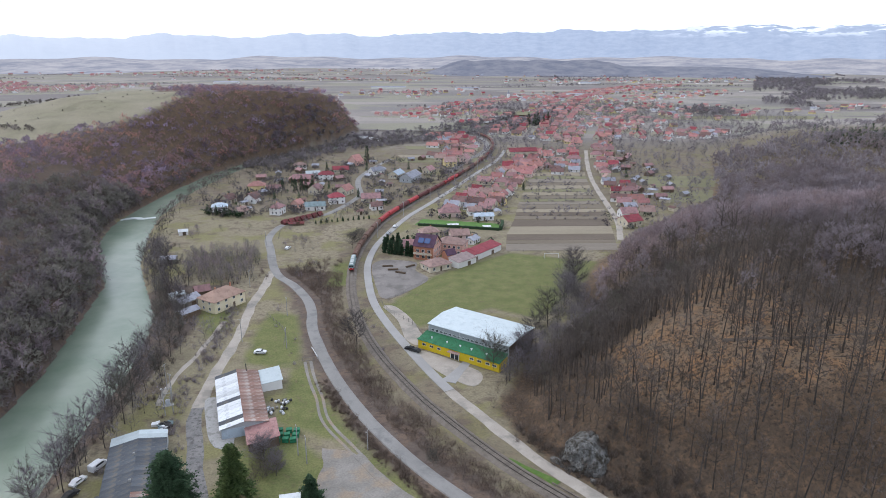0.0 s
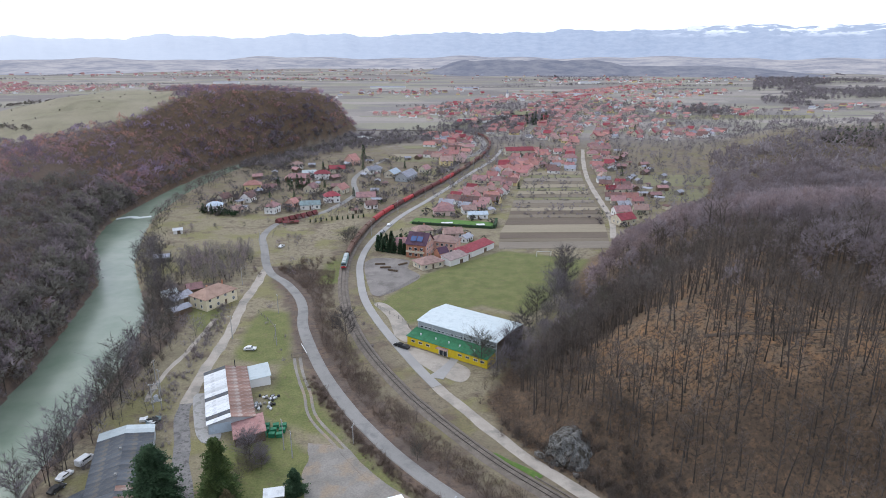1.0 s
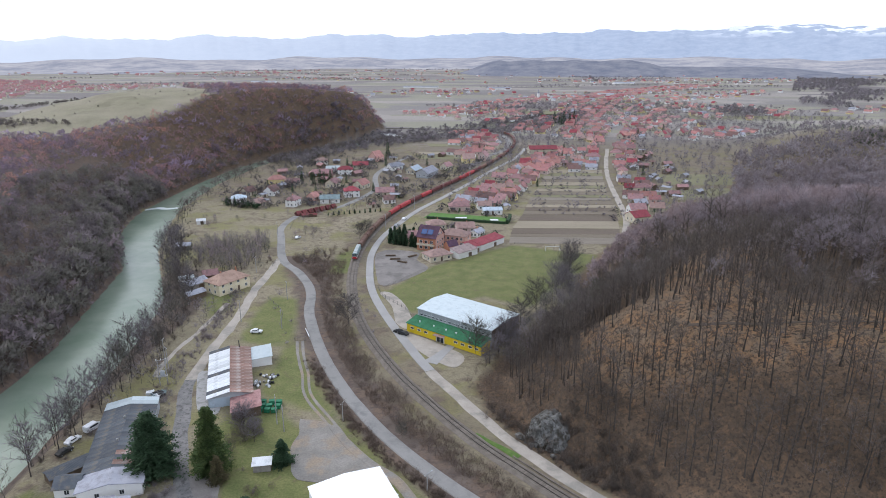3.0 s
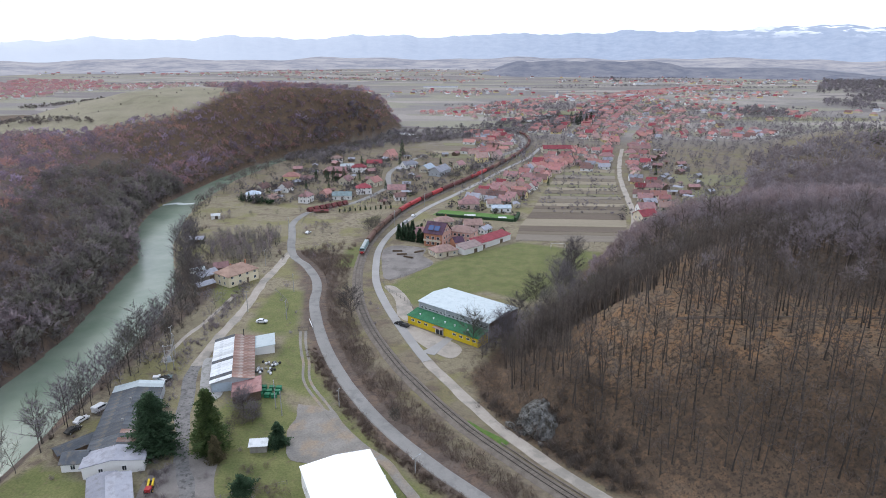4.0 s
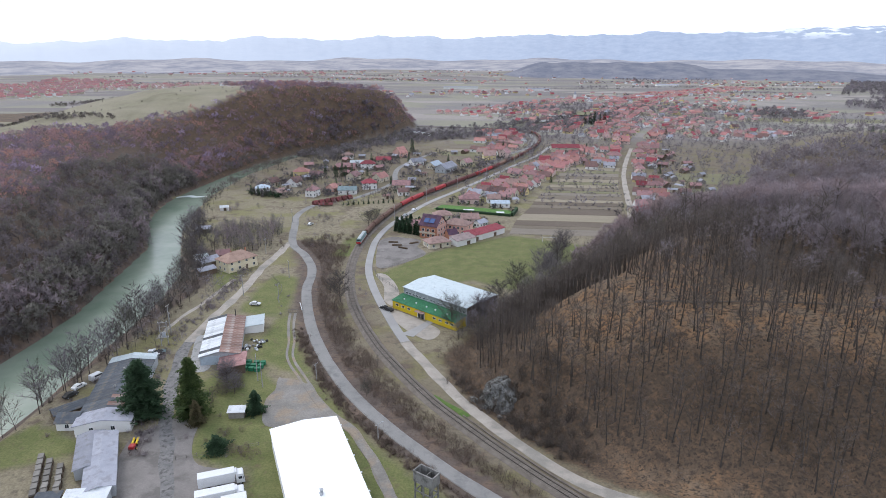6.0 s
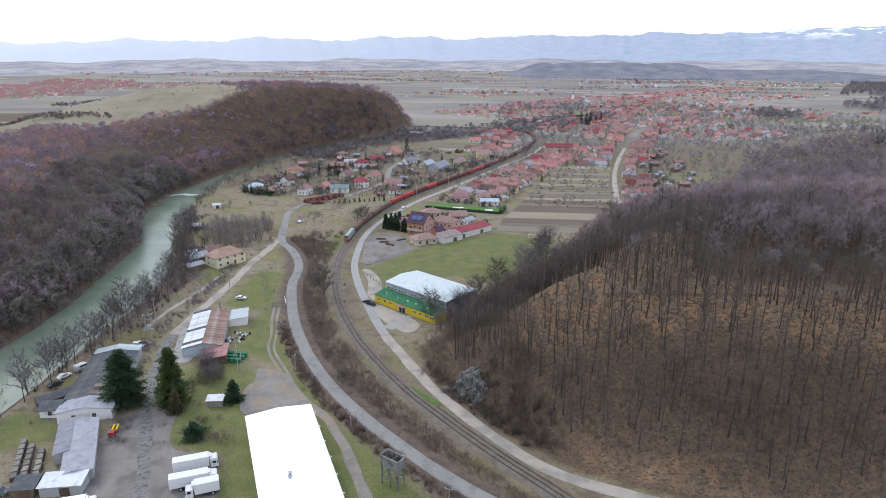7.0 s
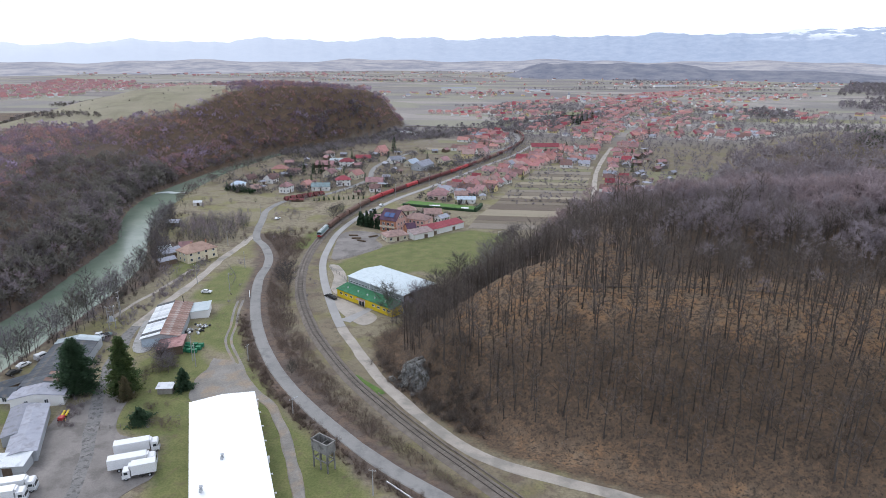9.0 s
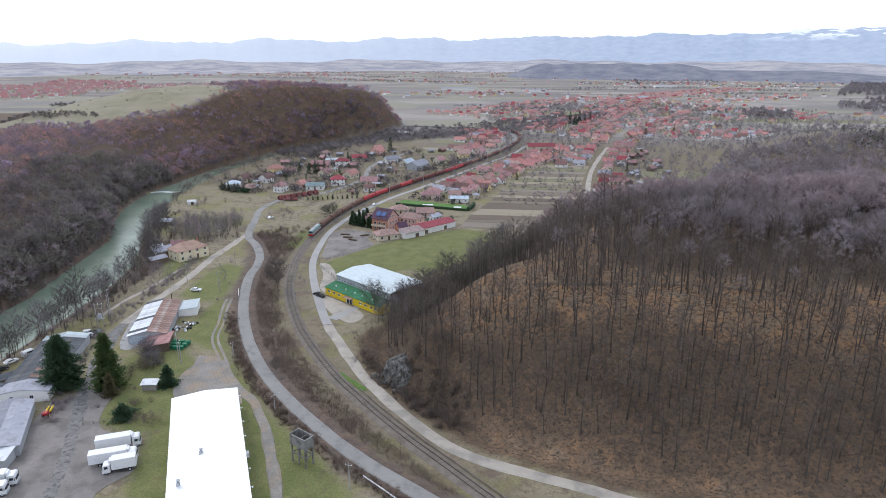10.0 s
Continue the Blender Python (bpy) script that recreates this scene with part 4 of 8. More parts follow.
bl = spline(RIVER_L, 1.0)
bl = bl[(bl[:, 1] > 100) & (bl[:, 1] < 700)]
_, br = frames_along(bl)
bk = rng.integers(0, len(bl), 420)
bo = bl[bk] + br[bk] * (-5.5 + 6.0 * rng.random(420))[:, None]
overhang = [crown_tree(700 + i, 7, 3.0, 8, 14, 1.1, 0.14, 0.1, 0.44, 0.009, 3) for i in range(4)]
tagged(new("overhanging_trees", forest_mesh("overhanging_trees", overhang, bo[:, 0], bo[:, 1], np.maximum(height(bo[:, 0], bo[:, 1]), -4.2), 0.45 + 0.5 * rng.random(420), [M["bark"], M["twig_willow"]], rng)), "grey bushes and trees hanging over the river", "woods", kind="stuff")

lx, ly = scatter(-400, -90, 90, 900, 4.0, in_left, rng)
lz = height(lx, ly)
ls = np.where(dist_to(lx, ly, RIVER_L) < 18, 0.95, 0.7) * (0.5 + 0.9 * rng.random(len(lx)) ** 1.5)
bushy = [crown_tree(80 + i, 7.5, 3.3, 8, 8, 1.15, 0.36, 0.1, 0.45, 0.009, 0) for i in range(6)]
tagged(new("hillside_thicket", forest_mesh("hillside_thicket", bushy, lx, ly, lz, ls, [M["bark"], M["twig_red"]], rng, drift(lx, ly, 24))), "reddish-brown leafless thicket on the steep river slope", "woods", kind="stuff")



# ---- building blocks ----
def part(name, bm, material, parent=None, label="", smooth=False):
    me = bpy.data.meshes.new(name)
    bm.normal_update()
    bm.to_mesh(me)
    bm.free()
    for m in material if isinstance(material, (list, tuple)) else [material]:
        me.materials.append(m)
    if smooth:
        me.polygons.foreach_set("use_smooth", np.full(len(me.polygons), True))
    ob = new(name, me)
    if parent:
        ob.parent = parent
    if label:
        ob["label"] = label
    return ob


def root_at(name, x, y, z, rot, label, cat, group=""):
    r = tagged(new(name), label, cat, group)
    r.matrix_basis = pose(x, y, z, 0, 0, rot)
    return r


def box(bm, cx, cy, cz, sx, sy, sz, rz=0.0, rx=0.0, ry=0.0, bevel=0.0):
    r = bmesh.ops.create_cube(bm, size=1, matrix=pose(cx, cy, cz, rx, ry, rz) @ Matrix.Diagonal((sx, sy, sz, 1)))
    if bevel:
        es = {e for v in r["verts"] for e in v.link_edges}
        bmesh.ops.bevel(bm, geom=list(es), offset=bevel, segments=1, affect="EDGES")
    return bm


def boxes(*rows, bevel=0.0):
    bm = bmesh.new()
    for r in rows:
        box(bm, *r, bevel=bevel)
    return bm


def rod(bm, a, b, r, n=6, r2=None):
    a, b = Vector(a), Vector(b)
    d = b - a
    m = Matrix.Translation((a + b) / 2) @ d.to_track_quat("Z", "Y").to_matrix().to_4x4()
    bmesh.ops.create_cone(bm, cap_ends=True, segments=n, radius1=r, radius2=r if r2 is None else r2, depth=d.length, matrix=m)
    return bm


def prism(bm, section, y0, y1):
    """A solid with the section (x, z) drawn along y."""
    a = [bm.verts.new((x, y0, z)) for x, z in section]
    b = [bm.verts.new((x, y1, z)) for x, z in section]
    n = len(section)
    bm.faces.new(a)
    bm.faces.new(b[::-1])
    for i in range(n):
        j = (i + 1) % n
        bm.faces.new((a[j], a[i], b[i], b[j]))
    bmesh.ops.recalc_face_normals(bm, faces=bm.faces)
    return bm


def gable_roof(bm, w, d, h, rise, over=0.5, thick=0.18):
    """Two slabs with overhang; the ridge runs along x over a w by d plan."""
    sx, hy = w + 2 * over * 0.7, d / 2 + over
    drop = rise * over / (d / 2)
    sec = [(-hy, h - drop), (0, h + rise), (hy, h - drop), (hy, h - drop + thick), (0, h + rise + thick * 1.25), (-hy, h - drop + thick)]
    a = [bm.verts.new((-sx / 2, y, z)) for y, z in sec]
    b = [bm.verts.new((sx / 2, y, z)) for y, z in sec]
    for i in range(6):
        j = (i + 1) % 6
        bm.faces.new((a[i], a[j], b[j], b[i]))
    for q in (a, b):
        bm.faces.new((q[0], q[1], q[4], q[5]))
        bm.faces.new((q[1], q[2], q[3], q[4]))
    bmesh.ops.recalc_face_normals(bm, faces=bm.faces)
    return bm


def hip_roof(bm, w, d, h, rise, over=0.5):
    hx, hy = w / 2 + over, d / 2 + over
    rid = max(0.15, w / 2 - d / 2 * 0.95)
    lo = [bm.verts.new(p) for p in ((-hx, -hy, h - 0.12), (hx, -hy, h - 0.12), (hx, hy, h - 0.12), (-hx, hy, h - 0.12))]
    up = [bm.verts.new(p) for p in ((-hx, -hy, h + 0.05), (hx, -hy, h + 0.05), (hx, hy, h + 0.05), (-hx, hy, h + 0.05))]
    p, q = bm.verts.new((-rid, 0, h + rise)), bm.verts.new((rid, 0, h + rise))
    bm.faces.new(lo[::-1])
    for i in range(4):
        j = (i + 1) % 4
        bm.faces.new((lo[i], lo[j], up[j], up[i]))
    bm.faces.new((up[0], up[1], q, p))
    bm.faces.new((up[2], up[3], p, q))
    bm.faces.new((up[1], up[2], q))
    bm.faces.new((up[3], up[0], p))
    bmesh.ops.recalc_face_normals(bm, faces=bm.faces)
    return bm


def tiles(name, c1, c2, c3, across=3.2):
    """Roof tiles: rows of small waves down the slope, mottled."""
    m = surface(name, c1, c2, 0.35, 5.0, 0.8, rand=0.22, c3=c3, patch=0.5, bump=0.0, grainy=0.2)
    nt = m.node_tree
    tc = nt.nodes.new("ShaderNodeTexCoord").outputs["Object"]
    wv = nt.nodes.new("ShaderNodeTexWave")
    wv.inputs["Scale"].default_value, wv.inputs["Distortion"].default_value = across, 0.4
    nt.links.new(tc, wv.inputs["Vector"])
    bp = nt.nodes.new("ShaderNodeBump")
    bp.inputs["Strength"].default_value, bp.inputs["Distance"].default_value = 0.6, 0.06
    nt.links.new(wv.outputs["Fac"], bp.inputs["Height"])
    nt.links.new(bp.outputs[0], nt.nodes["Principled BSDF"].inputs["Normal"])
    return m


# Village tiles, red and grey sheet: extra blue in place of haze.
M["tile_red"] = tiles("red_tiles", (0.360, 0.158, 0.151), (0.420, 0.195, 0.185), (0.270, 0.145, 0.146))
M["tile_old"] = tiles("old_tiles", (0.330, 0.185, 0.185), (0.390, 0.225, 0.224), (0.250, 0.155, 0.157))
M["tile_orange"] = tiles("orange_tiles", (0.420, 0.200, 0.174), (0.470, 0.240, 0.213), (0.340, 0.175, 0.157))
M["tile_tan"] = tiles("tan_tiles", (0.350, 0.230, 0.202), (0.400, 0.270, 0.241), (0.280, 0.190, 0.168))
M["tile_salmon"] = tiles("salmon_tiles", (0.42, 0.275, 0.215), (0.48, 0.325, 0.255), (0.35, 0.23, 0.18))
M["tile_mauve"] = tiles("faded_mauve_tiles", (0.27, 0.205, 0.195), (0.33, 0.26, 0.25), (0.22, 0.17, 0.165))
M["tile_brown"] = tiles("brown_tiles", (0.180, 0.105, 0.095), (0.240, 0.140, 0.129), (0.130, 0.085, 0.078))
M["tile_purple"] = tiles("purple_metal_tiles", (0.085, 0.045, 0.075), (0.115, 0.06, 0.095), (0.07, 0.04, 0.06))
M["sheet_red"] = tiles("red_sheet", (0.270, 0.052, 0.067), (0.320, 0.070, 0.087), (0.220, 0.050, 0.063))
M["sheet_maroon"] = tiles("maroon_sheet", (0.16, 0.04, 0.042), (0.20, 0.055, 0.055), (0.13, 0.04, 0.04))
M["sheet_grey"] = tiles("grey_sheet", (0.300, 0.310, 0.358), (0.360, 0.365, 0.414), (0.265, 0.265, 0.291), 2.0)
M["sheet_slate"] = tiles("slate_blue_sheet", (0.075, 0.085, 0.10), (0.11, 0.12, 0.135), (0.15, 0.135, 0.12), 1.2)
M["sheet_blue"] = tiles("pale_blue_sheet", (0.42, 0.50, 0.58), (0.48, 0.55, 0.62), (0.38, 0.44, 0.5), 2.0)
M["sheet_teal"] = tiles("teal_sheet", (0.16, 0.22, 0.23), (0.21, 0.27, 0.28), (0.14, 0.18, 0.19), 2.0)
M["sheet_rust"] = tiles("rusty_sheet", (0.26, 0.145, 0.115), (0.34, 0.235, 0.20), (0.43, 0.37, 0.34), 2.0)
M["sheet_faded"] = tiles("faded_red_sheet", (0.36, 0.19, 0.18), (0.44, 0.26, 0.25), (0.27, 0.15, 0.14), 2.0)
M["sheet_pale"] = tiles("weathered_white_sheet", (0.62, 0.64, 0.66), (0.72, 0.74, 0.76), (0.50, 0.52, 0.545), 2.0)
M["sheet_green"] = tiles("green_sheet", (0.03, 0.15, 0.07), (0.045, 0.19, 0.095), (0.03, 0.13, 0.06), 2.5)
M["sheet_white"] = tiles("white_roof_sheet", (0.50, 0.565, 0.59), (0.54, 0.60, 0.62), (0.46, 0.525, 0.55), 2.0)
M["roof_white"] = surface("bright_white_sheet", (0.86, 0.87, 0.88), (0.88, 0.885, 0.89), 0.05, 2.0, 0.6, bump=0.0, grainy=0.04)
M["wall_cream"] = surface("cream_plaster", (0.60, 0.54, 0.42), (0.67, 0.61, 0.48), 0.3, 4, 0.9, bump=0.05, rand=0.1, c3=(0.50, 0.45, 0.37), patch=0.4)
M["wall_yellow"] = surface("yellow_plaster", (0.66, 0.54, 0.27), (0.72, 0.60, 0.33), 0.3, 4, 0.9, bump=0.05, c3=(0.58, 0.47, 0.25), patch=0.3, grainy=0.15)
M["wall_bright"] = surface("bright_yellow_panels", (0.66, 0.48, 0.02), (0.72, 0.53, 0.03), 0.3, 4, 0.6, bump=0.03)
M["wall_paleyellow"] = surface("pale_yellow_plaster", (0.762, 0.665, 0.464), (0.820, 0.738, 0.541), 0.3, 4, 0.9, bump=0.05)
M["wall_pink"] = surface("salmon_plaster", (0.66, 0.40, 0.335), (0.70, 0.45, 0.38), 0.3, 4, 0.9, bump=0.05)
M["wall_palepink"] = surface("pale_pink_plaster", (0.62, 0.47, 0.43), (0.68, 0.53, 0.48), 0.3, 4, 0.9, bump=0.05)
M["wall_brick"] = surface("orange_brick", (0.42, 0.19, 0.12), (0.50, 0.245, 0.155), 0.5, 6, 0.9, bump=0.2)
M["wall_grey"] = surface("grey_panels", (0.38, 0.40, 0.42), (0.44, 0.46, 0.48), 0.2, 4, 0.7, bump=0.05)
M["wood_dark"] = surface("weathered_wood", (0.12, 0.085, 0.06), (0.17, 0.125, 0.09), 0.8, 8, 0.9, rand=0.25)
M["wood_grey"] = surface("grey_wood", (0.20, 0.185, 0.165), (0.27, 0.25, 0.225), 0.8, 8, 0.9, rand=0.25)
M["cement"] = surface("cement", (0.35, 0.345, 0.335), (0.44, 0.43, 0.42), 0.6, 6, 0.9, bump=0.15, c3=(0.27, 0.265, 0.25), patch=0.6)
M["dark_metal"] = surface("dark_metal", (0.04, 0.04, 0.042), (0.065, 0.062, 0.06), 1.0, 8, 0.6, metal=0.3)
M["rubber"] = surface("rubber", (0.018, 0.018, 0.019), (0.028, 0.028, 0.028), 1, 9, 0.85)
M["white_paint"] = surface("white_paint", (0.74, 0.75, 0.77), (0.79, 0.80, 0.81), 0.6, 6, 0.4, bump=0.02, spec=0.5)
M["green_paint"] = surface("green_paint", (0.02, 0.16, 0.08), (0.03, 0.21, 0.11), 1.0, 6, 0.6)
M["red_paint"] = surface("red_paint", (0.42, 0.025, 0.03), (0.48, 0.04, 0.045), 1.0, 6, 0.5)
M["yellow_paint"] = surface("yellow_paint", (0.72, 0.50, 0.02), (0.76, 0.55, 0.04), 1.0, 6, 0.5)
M["wagon_red"] = surface("wagon_red", (0.40, 0.045, 0.05), (0.46, 0.065, 0.07), 0.3, 4, 0.6, rand=0.12, c3=(0.30, 0.04, 0.045), patch=0.4)
M["wagon_brown"] = surface("wagon_brown", (0.185, 0.105, 0.08), (0.23, 0.14, 0.11), 0.3, 4, 0.8, rand=0.2, c3=(0.15, 0.085, 0.065), patch=0.4)
M["wagon_dark"] = surface("wagon_dark", (0.13, 0.045, 0.045), (0.17, 0.065, 0.06), 0.3, 4, 0.8, rand=0.2)
M["loco_blue"] = surface("locomotive_blue", (0.17, 0.26, 0.26), (0.21, 0.30, 0.295), 0.5, 5, 0.5)
M["pale_roof"] = surface("pale_grey_paint", (0.42, 0.47, 0.47), (0.50, 0.54, 0.54), 0.5, 5, 0.6)
gm, gnt, gb = nodes_of("window_glass", 0.08, 0.0, 0.6)
gb.inputs["Base Color"].default_value = (0.035, 0.042, 0.05, 1)
M["glass"] = gm
sm, snt, sb = nodes_of("solar_cells", 0.15, 0.0, 0.6)
sb.inputs["Base Color"].default_value = (0.05, 0.09, 0.22, 1)
M["solar"] = sm


def window(parent, x, y, z, w, h, rot, frame_mat=None):
    """A window in a wall whose outside faces along rot (degrees): a proud frame, a recessed pane."""
    bm = boxes((0, 0, h / 2, w + 0.16, 0.1, 0.08), (0, 0, -h / 2, w + 0.24, 0.16, 0.08), (-w / 2, 0, 0, 0.08, 0.1, h), (w / 2, 0, 0, 0.08, 0.1, h), (0, 0, 0, 0.05, 0.08, h))
    fr = part("window", bm, frame_mat or M["white_paint"], parent)
    fr.matrix_basis = pose(x, y, z, 0, 0, rot)
    part("pane", boxes((0, 0.005, 0, w - 0.06, 0.05, h - 0.06)), M["glass"], fr)
    return fr


def walls_gable(w, d, h, rise):
    bm = bmesh.new()
    sec = [(-d / 2, -0.3), (d / 2, -0.3), (d / 2, h), (0, h + rise), (-d / 2, h)]
    a = [bm.verts.new((-w / 2, y, z)) for y, z in sec]
    b = [bm.verts.new((w / 2, y, z)) for y, z in sec]
    bm.faces.new(a)
    bm.faces.new(b)
    for i in range(5):
        j = (i + 1) % 5
        bm.faces.new((a[i], a[j], b[j], b[i]))
    bmesh.ops.recalc_face_normals(bm, faces=bm.faces)
    return bm


def house(x, y, rot, w, d, h, rise, wall, roof, label, hip=False, wins=3, chimneys=1, door=True, name="house", cat="house", group="", z=0.0):
    """A house of w by d metres, its ridge along its own x axis; windows on both long sides and gables."""
    r = root_at(name, x, y, z, rot, label, cat, group)
    part("wall", boxes((0, 0, h / 2 - 0.15, w, d, h + 0.3)) if hip else walls_gable(w, d, h, rise), M[wall], r)
    roof_ob = part("roof", hip_roof(bmesh.new(), w, d, h, rise) if hip else gable_roof(bmesh.new(), w, d, h, rise), M[roof], r)
    for i in range(chimneys):
        cx = (i - (chimneys - 1) / 2) * w * 0.5 + w * 0.12
        zt = h + rise * 0.55
        part("chimney", boxes((cx, d * 0.12, zt + 0.55, 0.5, 0.5, 1.9), (cx, d * 0.12, zt + 1.5, 0.66, 0.66, 0.12)), M["wall_brick"], roof_ob)
    floors = 2 if h > 4.6 else 1
    for fl in range(floors):
        zc = (1.6 if floors == 2 else h * 0.52) + fl * 2.7
        for i in range(wins):
            cx = (i + 0.5) / wins * w - w / 2
            if not (door and fl == 0 and i == wins // 2):
                window(r, cx, -d / 2 - 0.02, zc, 1.1, 1.25, 0)
            window(r, cx, d / 2 + 0.02, zc, 1.1, 1.25, 180)
        for sx, rr in ((-1, -90), (1, 90)):
            window(r, sx * (w / 2 + 0.02), 0.18 * d, zc, 1.0, 1.25, rr)
            window(r, sx * (w / 2 + 0.02), -0.2 * d, zc, 1.0, 1.25, rr)
    if door and wins:
        cx = (wins // 2 + 0.5) / wins * w - w / 2
        dr = part("door", boxes((0, 0, 1.05, 1.0, 0.1, 2.1), (0, 0, 2.15, 1.2, 0.14, 0.1)), M["wood_dark"], r)
        dr.location = (cx, -d / 2 - 0.03, 0.05)
    return r


def shed(x, y, rot, w, d, h, rise, wall, roof, label, name="shed", mono=False, group="", door=True, cat="shed"):
    r = root_at(name, x, y, 0, rot, label, cat, group)
    if mono:
        bm = bmesh.new()
        sec = [(-d / 2, -0.3), (d / 2, -0.3), (d / 2, h + rise), (-d / 2, h)]
        a = [bm.verts.new((-w / 2, yy, zz)) for yy, zz in sec]
        b = [bm.verts.new((w / 2, yy, zz)) for yy, zz in sec]
        bm.faces.new(a)
        bm.faces.new(b)
        for i in range(4):
            bm.faces.new((a[i], a[(i + 1) % 4], b[(i + 1) % 4], b[i]))
        bmesh.ops.recalc_face_normals(bm, faces=bm.faces)
        part("wall", bm, M[wall], r)
        ang = math.degrees(math.atan2(rise, d))
        part("roof", boxes((0, 0, h + rise / 2 + 0.1, w + 0.7, math.hypot(d, rise) + 0.7, 0.12, 0, ang)), M[roof], r)
    else:
        part("wall", walls_gable(w, d, h, rise), M[wall], r)
        part("roof", gable_roof(bmesh.new(), w, d, h, rise, 0.35, 0.1), M[roof], r)
    if door:
        part("door", boxes((w * 0.1, -d / 2 - 0.04, 1.05, min(2.2, w * 0.35), 0.08, 2.1)), M["wood_dark"], r)
    return r


def wheel(parent, x, y, z, r, w, rim_mat):
    bm = bmesh.new()
    bmesh.ops.create_cone(bm, cap_ends=True, segments=16, radius1=r, radius2=r, depth=w, matrix=pose(0, 0, 0, 90))
    tyre = part("wheel", bm, M["rubber"], parent)
    tyre.location = (x, y, z)
    bm = bmesh.new()
    bmesh.ops.create_cone(bm, cap_ends=True, segments=12, radius1=r * 0.55, radius2=r * 0.55, depth=w + 0.04, matrix=pose(0, 0, 0, 90))
    part("rim", bm, rim_mat, tyre)
    return tyre


# ---- fields, yards and lawns ----
def patch(name, ring, mat, z, label, cat, ragged=0.0):
    """A flat piece of land with an uneven edge, a hand above the ground."""
    pts = spline([*ring, ring[0]], 2.0) if ragged else np.array(ring, float)
    c = pts.mean(0)
    if ragged:
        k = 1 + ragged * waves(pts[:, 0], pts[:, 1], 5, len(ring))
        pts = c + (pts - c) * k[:, None]
    bm = bmesh.new()
    top = [bm.verts.new((x, y, z)) for x, y in pts]
    low = [bm.verts.new((x, y, -0.2)) for x, y in pts]
    bm.faces.new(top)
    for i in range(len(pts)):
        j = (i + 1) % len(pts)
        bm.faces.new((low[i], low[j], top[j], top[i]))
    bmesh.ops.recalc_face_normals(bm, faces=bm.faces)
    bmesh.ops.triangulate(bm, faces=[f for f in bm.faces if len(f.verts) > 4])
    return tagged(part(name, bm, mat), label, cat, kind="structure")


def furrowed(name, c1, c2, scale=1.4):
    m = surface(name, c1, c2, 0.08, 2.0, 0.95, bump=0.4, depth=0.2, stretch=(0.15, 1, 1))
    return m


SOIL = [furrowed("ploughed_soil", (0.135, 0.106, 0.082), (0.172, 0.137, 0.107)), furrowed("dry_stubble", (0.275, 0.235, 0.172), (0.315, 0.27, 0.20)),
        furrowed("brown_soil", (0.172, 0.142, 0.107), (0.212, 0.176, 0.135)), furrowed("winter_green", (0.182, 0.174, 0.10), (0.222, 0.208, 0.122)), furrowed("grey_soil", (0.212, 0.182, 0.147), (0.255, 0.218, 0.178))]
edges = [321, 334, 340, 352, 369, 385, 394, 403, 412, 424, 433, 441, 452, 463, 474, 487, 498, 512, 525, 540]
mats_ = [4, 2, 0, 1, 0, 2, 0, 1, 2, 4, 3, 2, 1, 3, 1, 2, 4, 3, 1]
rng = np.random.default_rng(8)
for i, k in enumerate(mats_):
    y0, y1 = edges[i], edges[i + 1]
    xl = lambda y: np.interp(y, [320, 350, 384, 430, 485, 556], [33, 36, 44, 52, 64, 78])
    xr = lambda y: np.interp(y, [320, 347, 405, 455, 518, 584], [92, 97, 106, 109, 117, 128])
    gap = 0.25
    patch("field", [(xl(y0), y0 + gap), (xr(y0), y0 + gap + 1.5), (xr(y1), y1 - gap + 1.5), (xl(y1), y1 - gap)], SOIL[k], 0.06 + 0.004 * i, "narrow winter field strip of bare soil and stubble", "field")
for i, (x0, y0, w, d, k) in enumerate([(-40, 590, 84, 26, 3), (-40, 618, 82, 18, 1), (-38, 638, 76, 30, 2), (-36, 670, 70, 24, 3), (150, 430, 60, 40, 3), (160, 480, 70, 46, 3), (60, 1020, 260, 60, 3), (330, 960, 240, 50, 3)]):
    patch("field", [(x0, y0), (x0 + w, y0 + 3), (x0 + w - 4, y0 + d), (x0 - 6, y0 + d - 2)], SOIL[k], 0.07 + 0.004 * i, "winter field of short pale stubble", "field")
patch("lawn", [(-17, 373), (-13, 386), (34, 375), (33, 362)], surface("mown_lawn", (0.09, 0.19, 0.045), (0.12, 0.23, 0.06), 0.2, 4, 0.95), 0.08, "bright green mown lawn behind the gardens", "lawn")
patch("gravel_lot", [(-35, 298), (-31, 274), (-24, 254), (-7, 277), (-13, 290), (-14, 303), (-30, 306)], M["yard"], 0.07, "grey gravel lot beside the concrete road", "yard", 0.02)
patch("yard", [(-52, 122), (-58, 110), (-54, 95), (-46, 80), (-36, 62), (-14, 60), (-20, 78), (-17, 88), (-24, 100), (-36, 103), (-42, 112), (-46, 126)], M["yard"], 0.09, "muddy grey works yard of broken asphalt", "yard", 0.03)
patch("turning_place", [(-32, 147), (-25, 146), (-17, 137), (-8, 127), (-5, 120), (-14, 120), (-26, 121), (-30, 132)], M["dirt"], 0.1, "bare gravelly turning place", "yard", 0.09)
patch("forecourt", [(-11, 206), (-6, 196), (2, 186), (10, 180), (13, 188), (8, 194), (2, 199), (-7, 205)], M["gravel"], 0.08, "gravel forecourt of the sports hall", "yard", 0.02)
patch("path", [(-1, 184), (1.5, 187), (5, 193), (7, 197.5), (9.5, 196), (7, 190), (4, 182)], M["concrete"], 0.13, "light concrete entrance path", "path")
patch("pale_verge", [(-14, 215), (-18, 232), (-25, 246), (-20, 246), (-12, 232), (-9, 222), (-6, 214), (-9, 209)], M["gravel"], 0.06, "stony verge beside the pitch", "yard", 0.03)
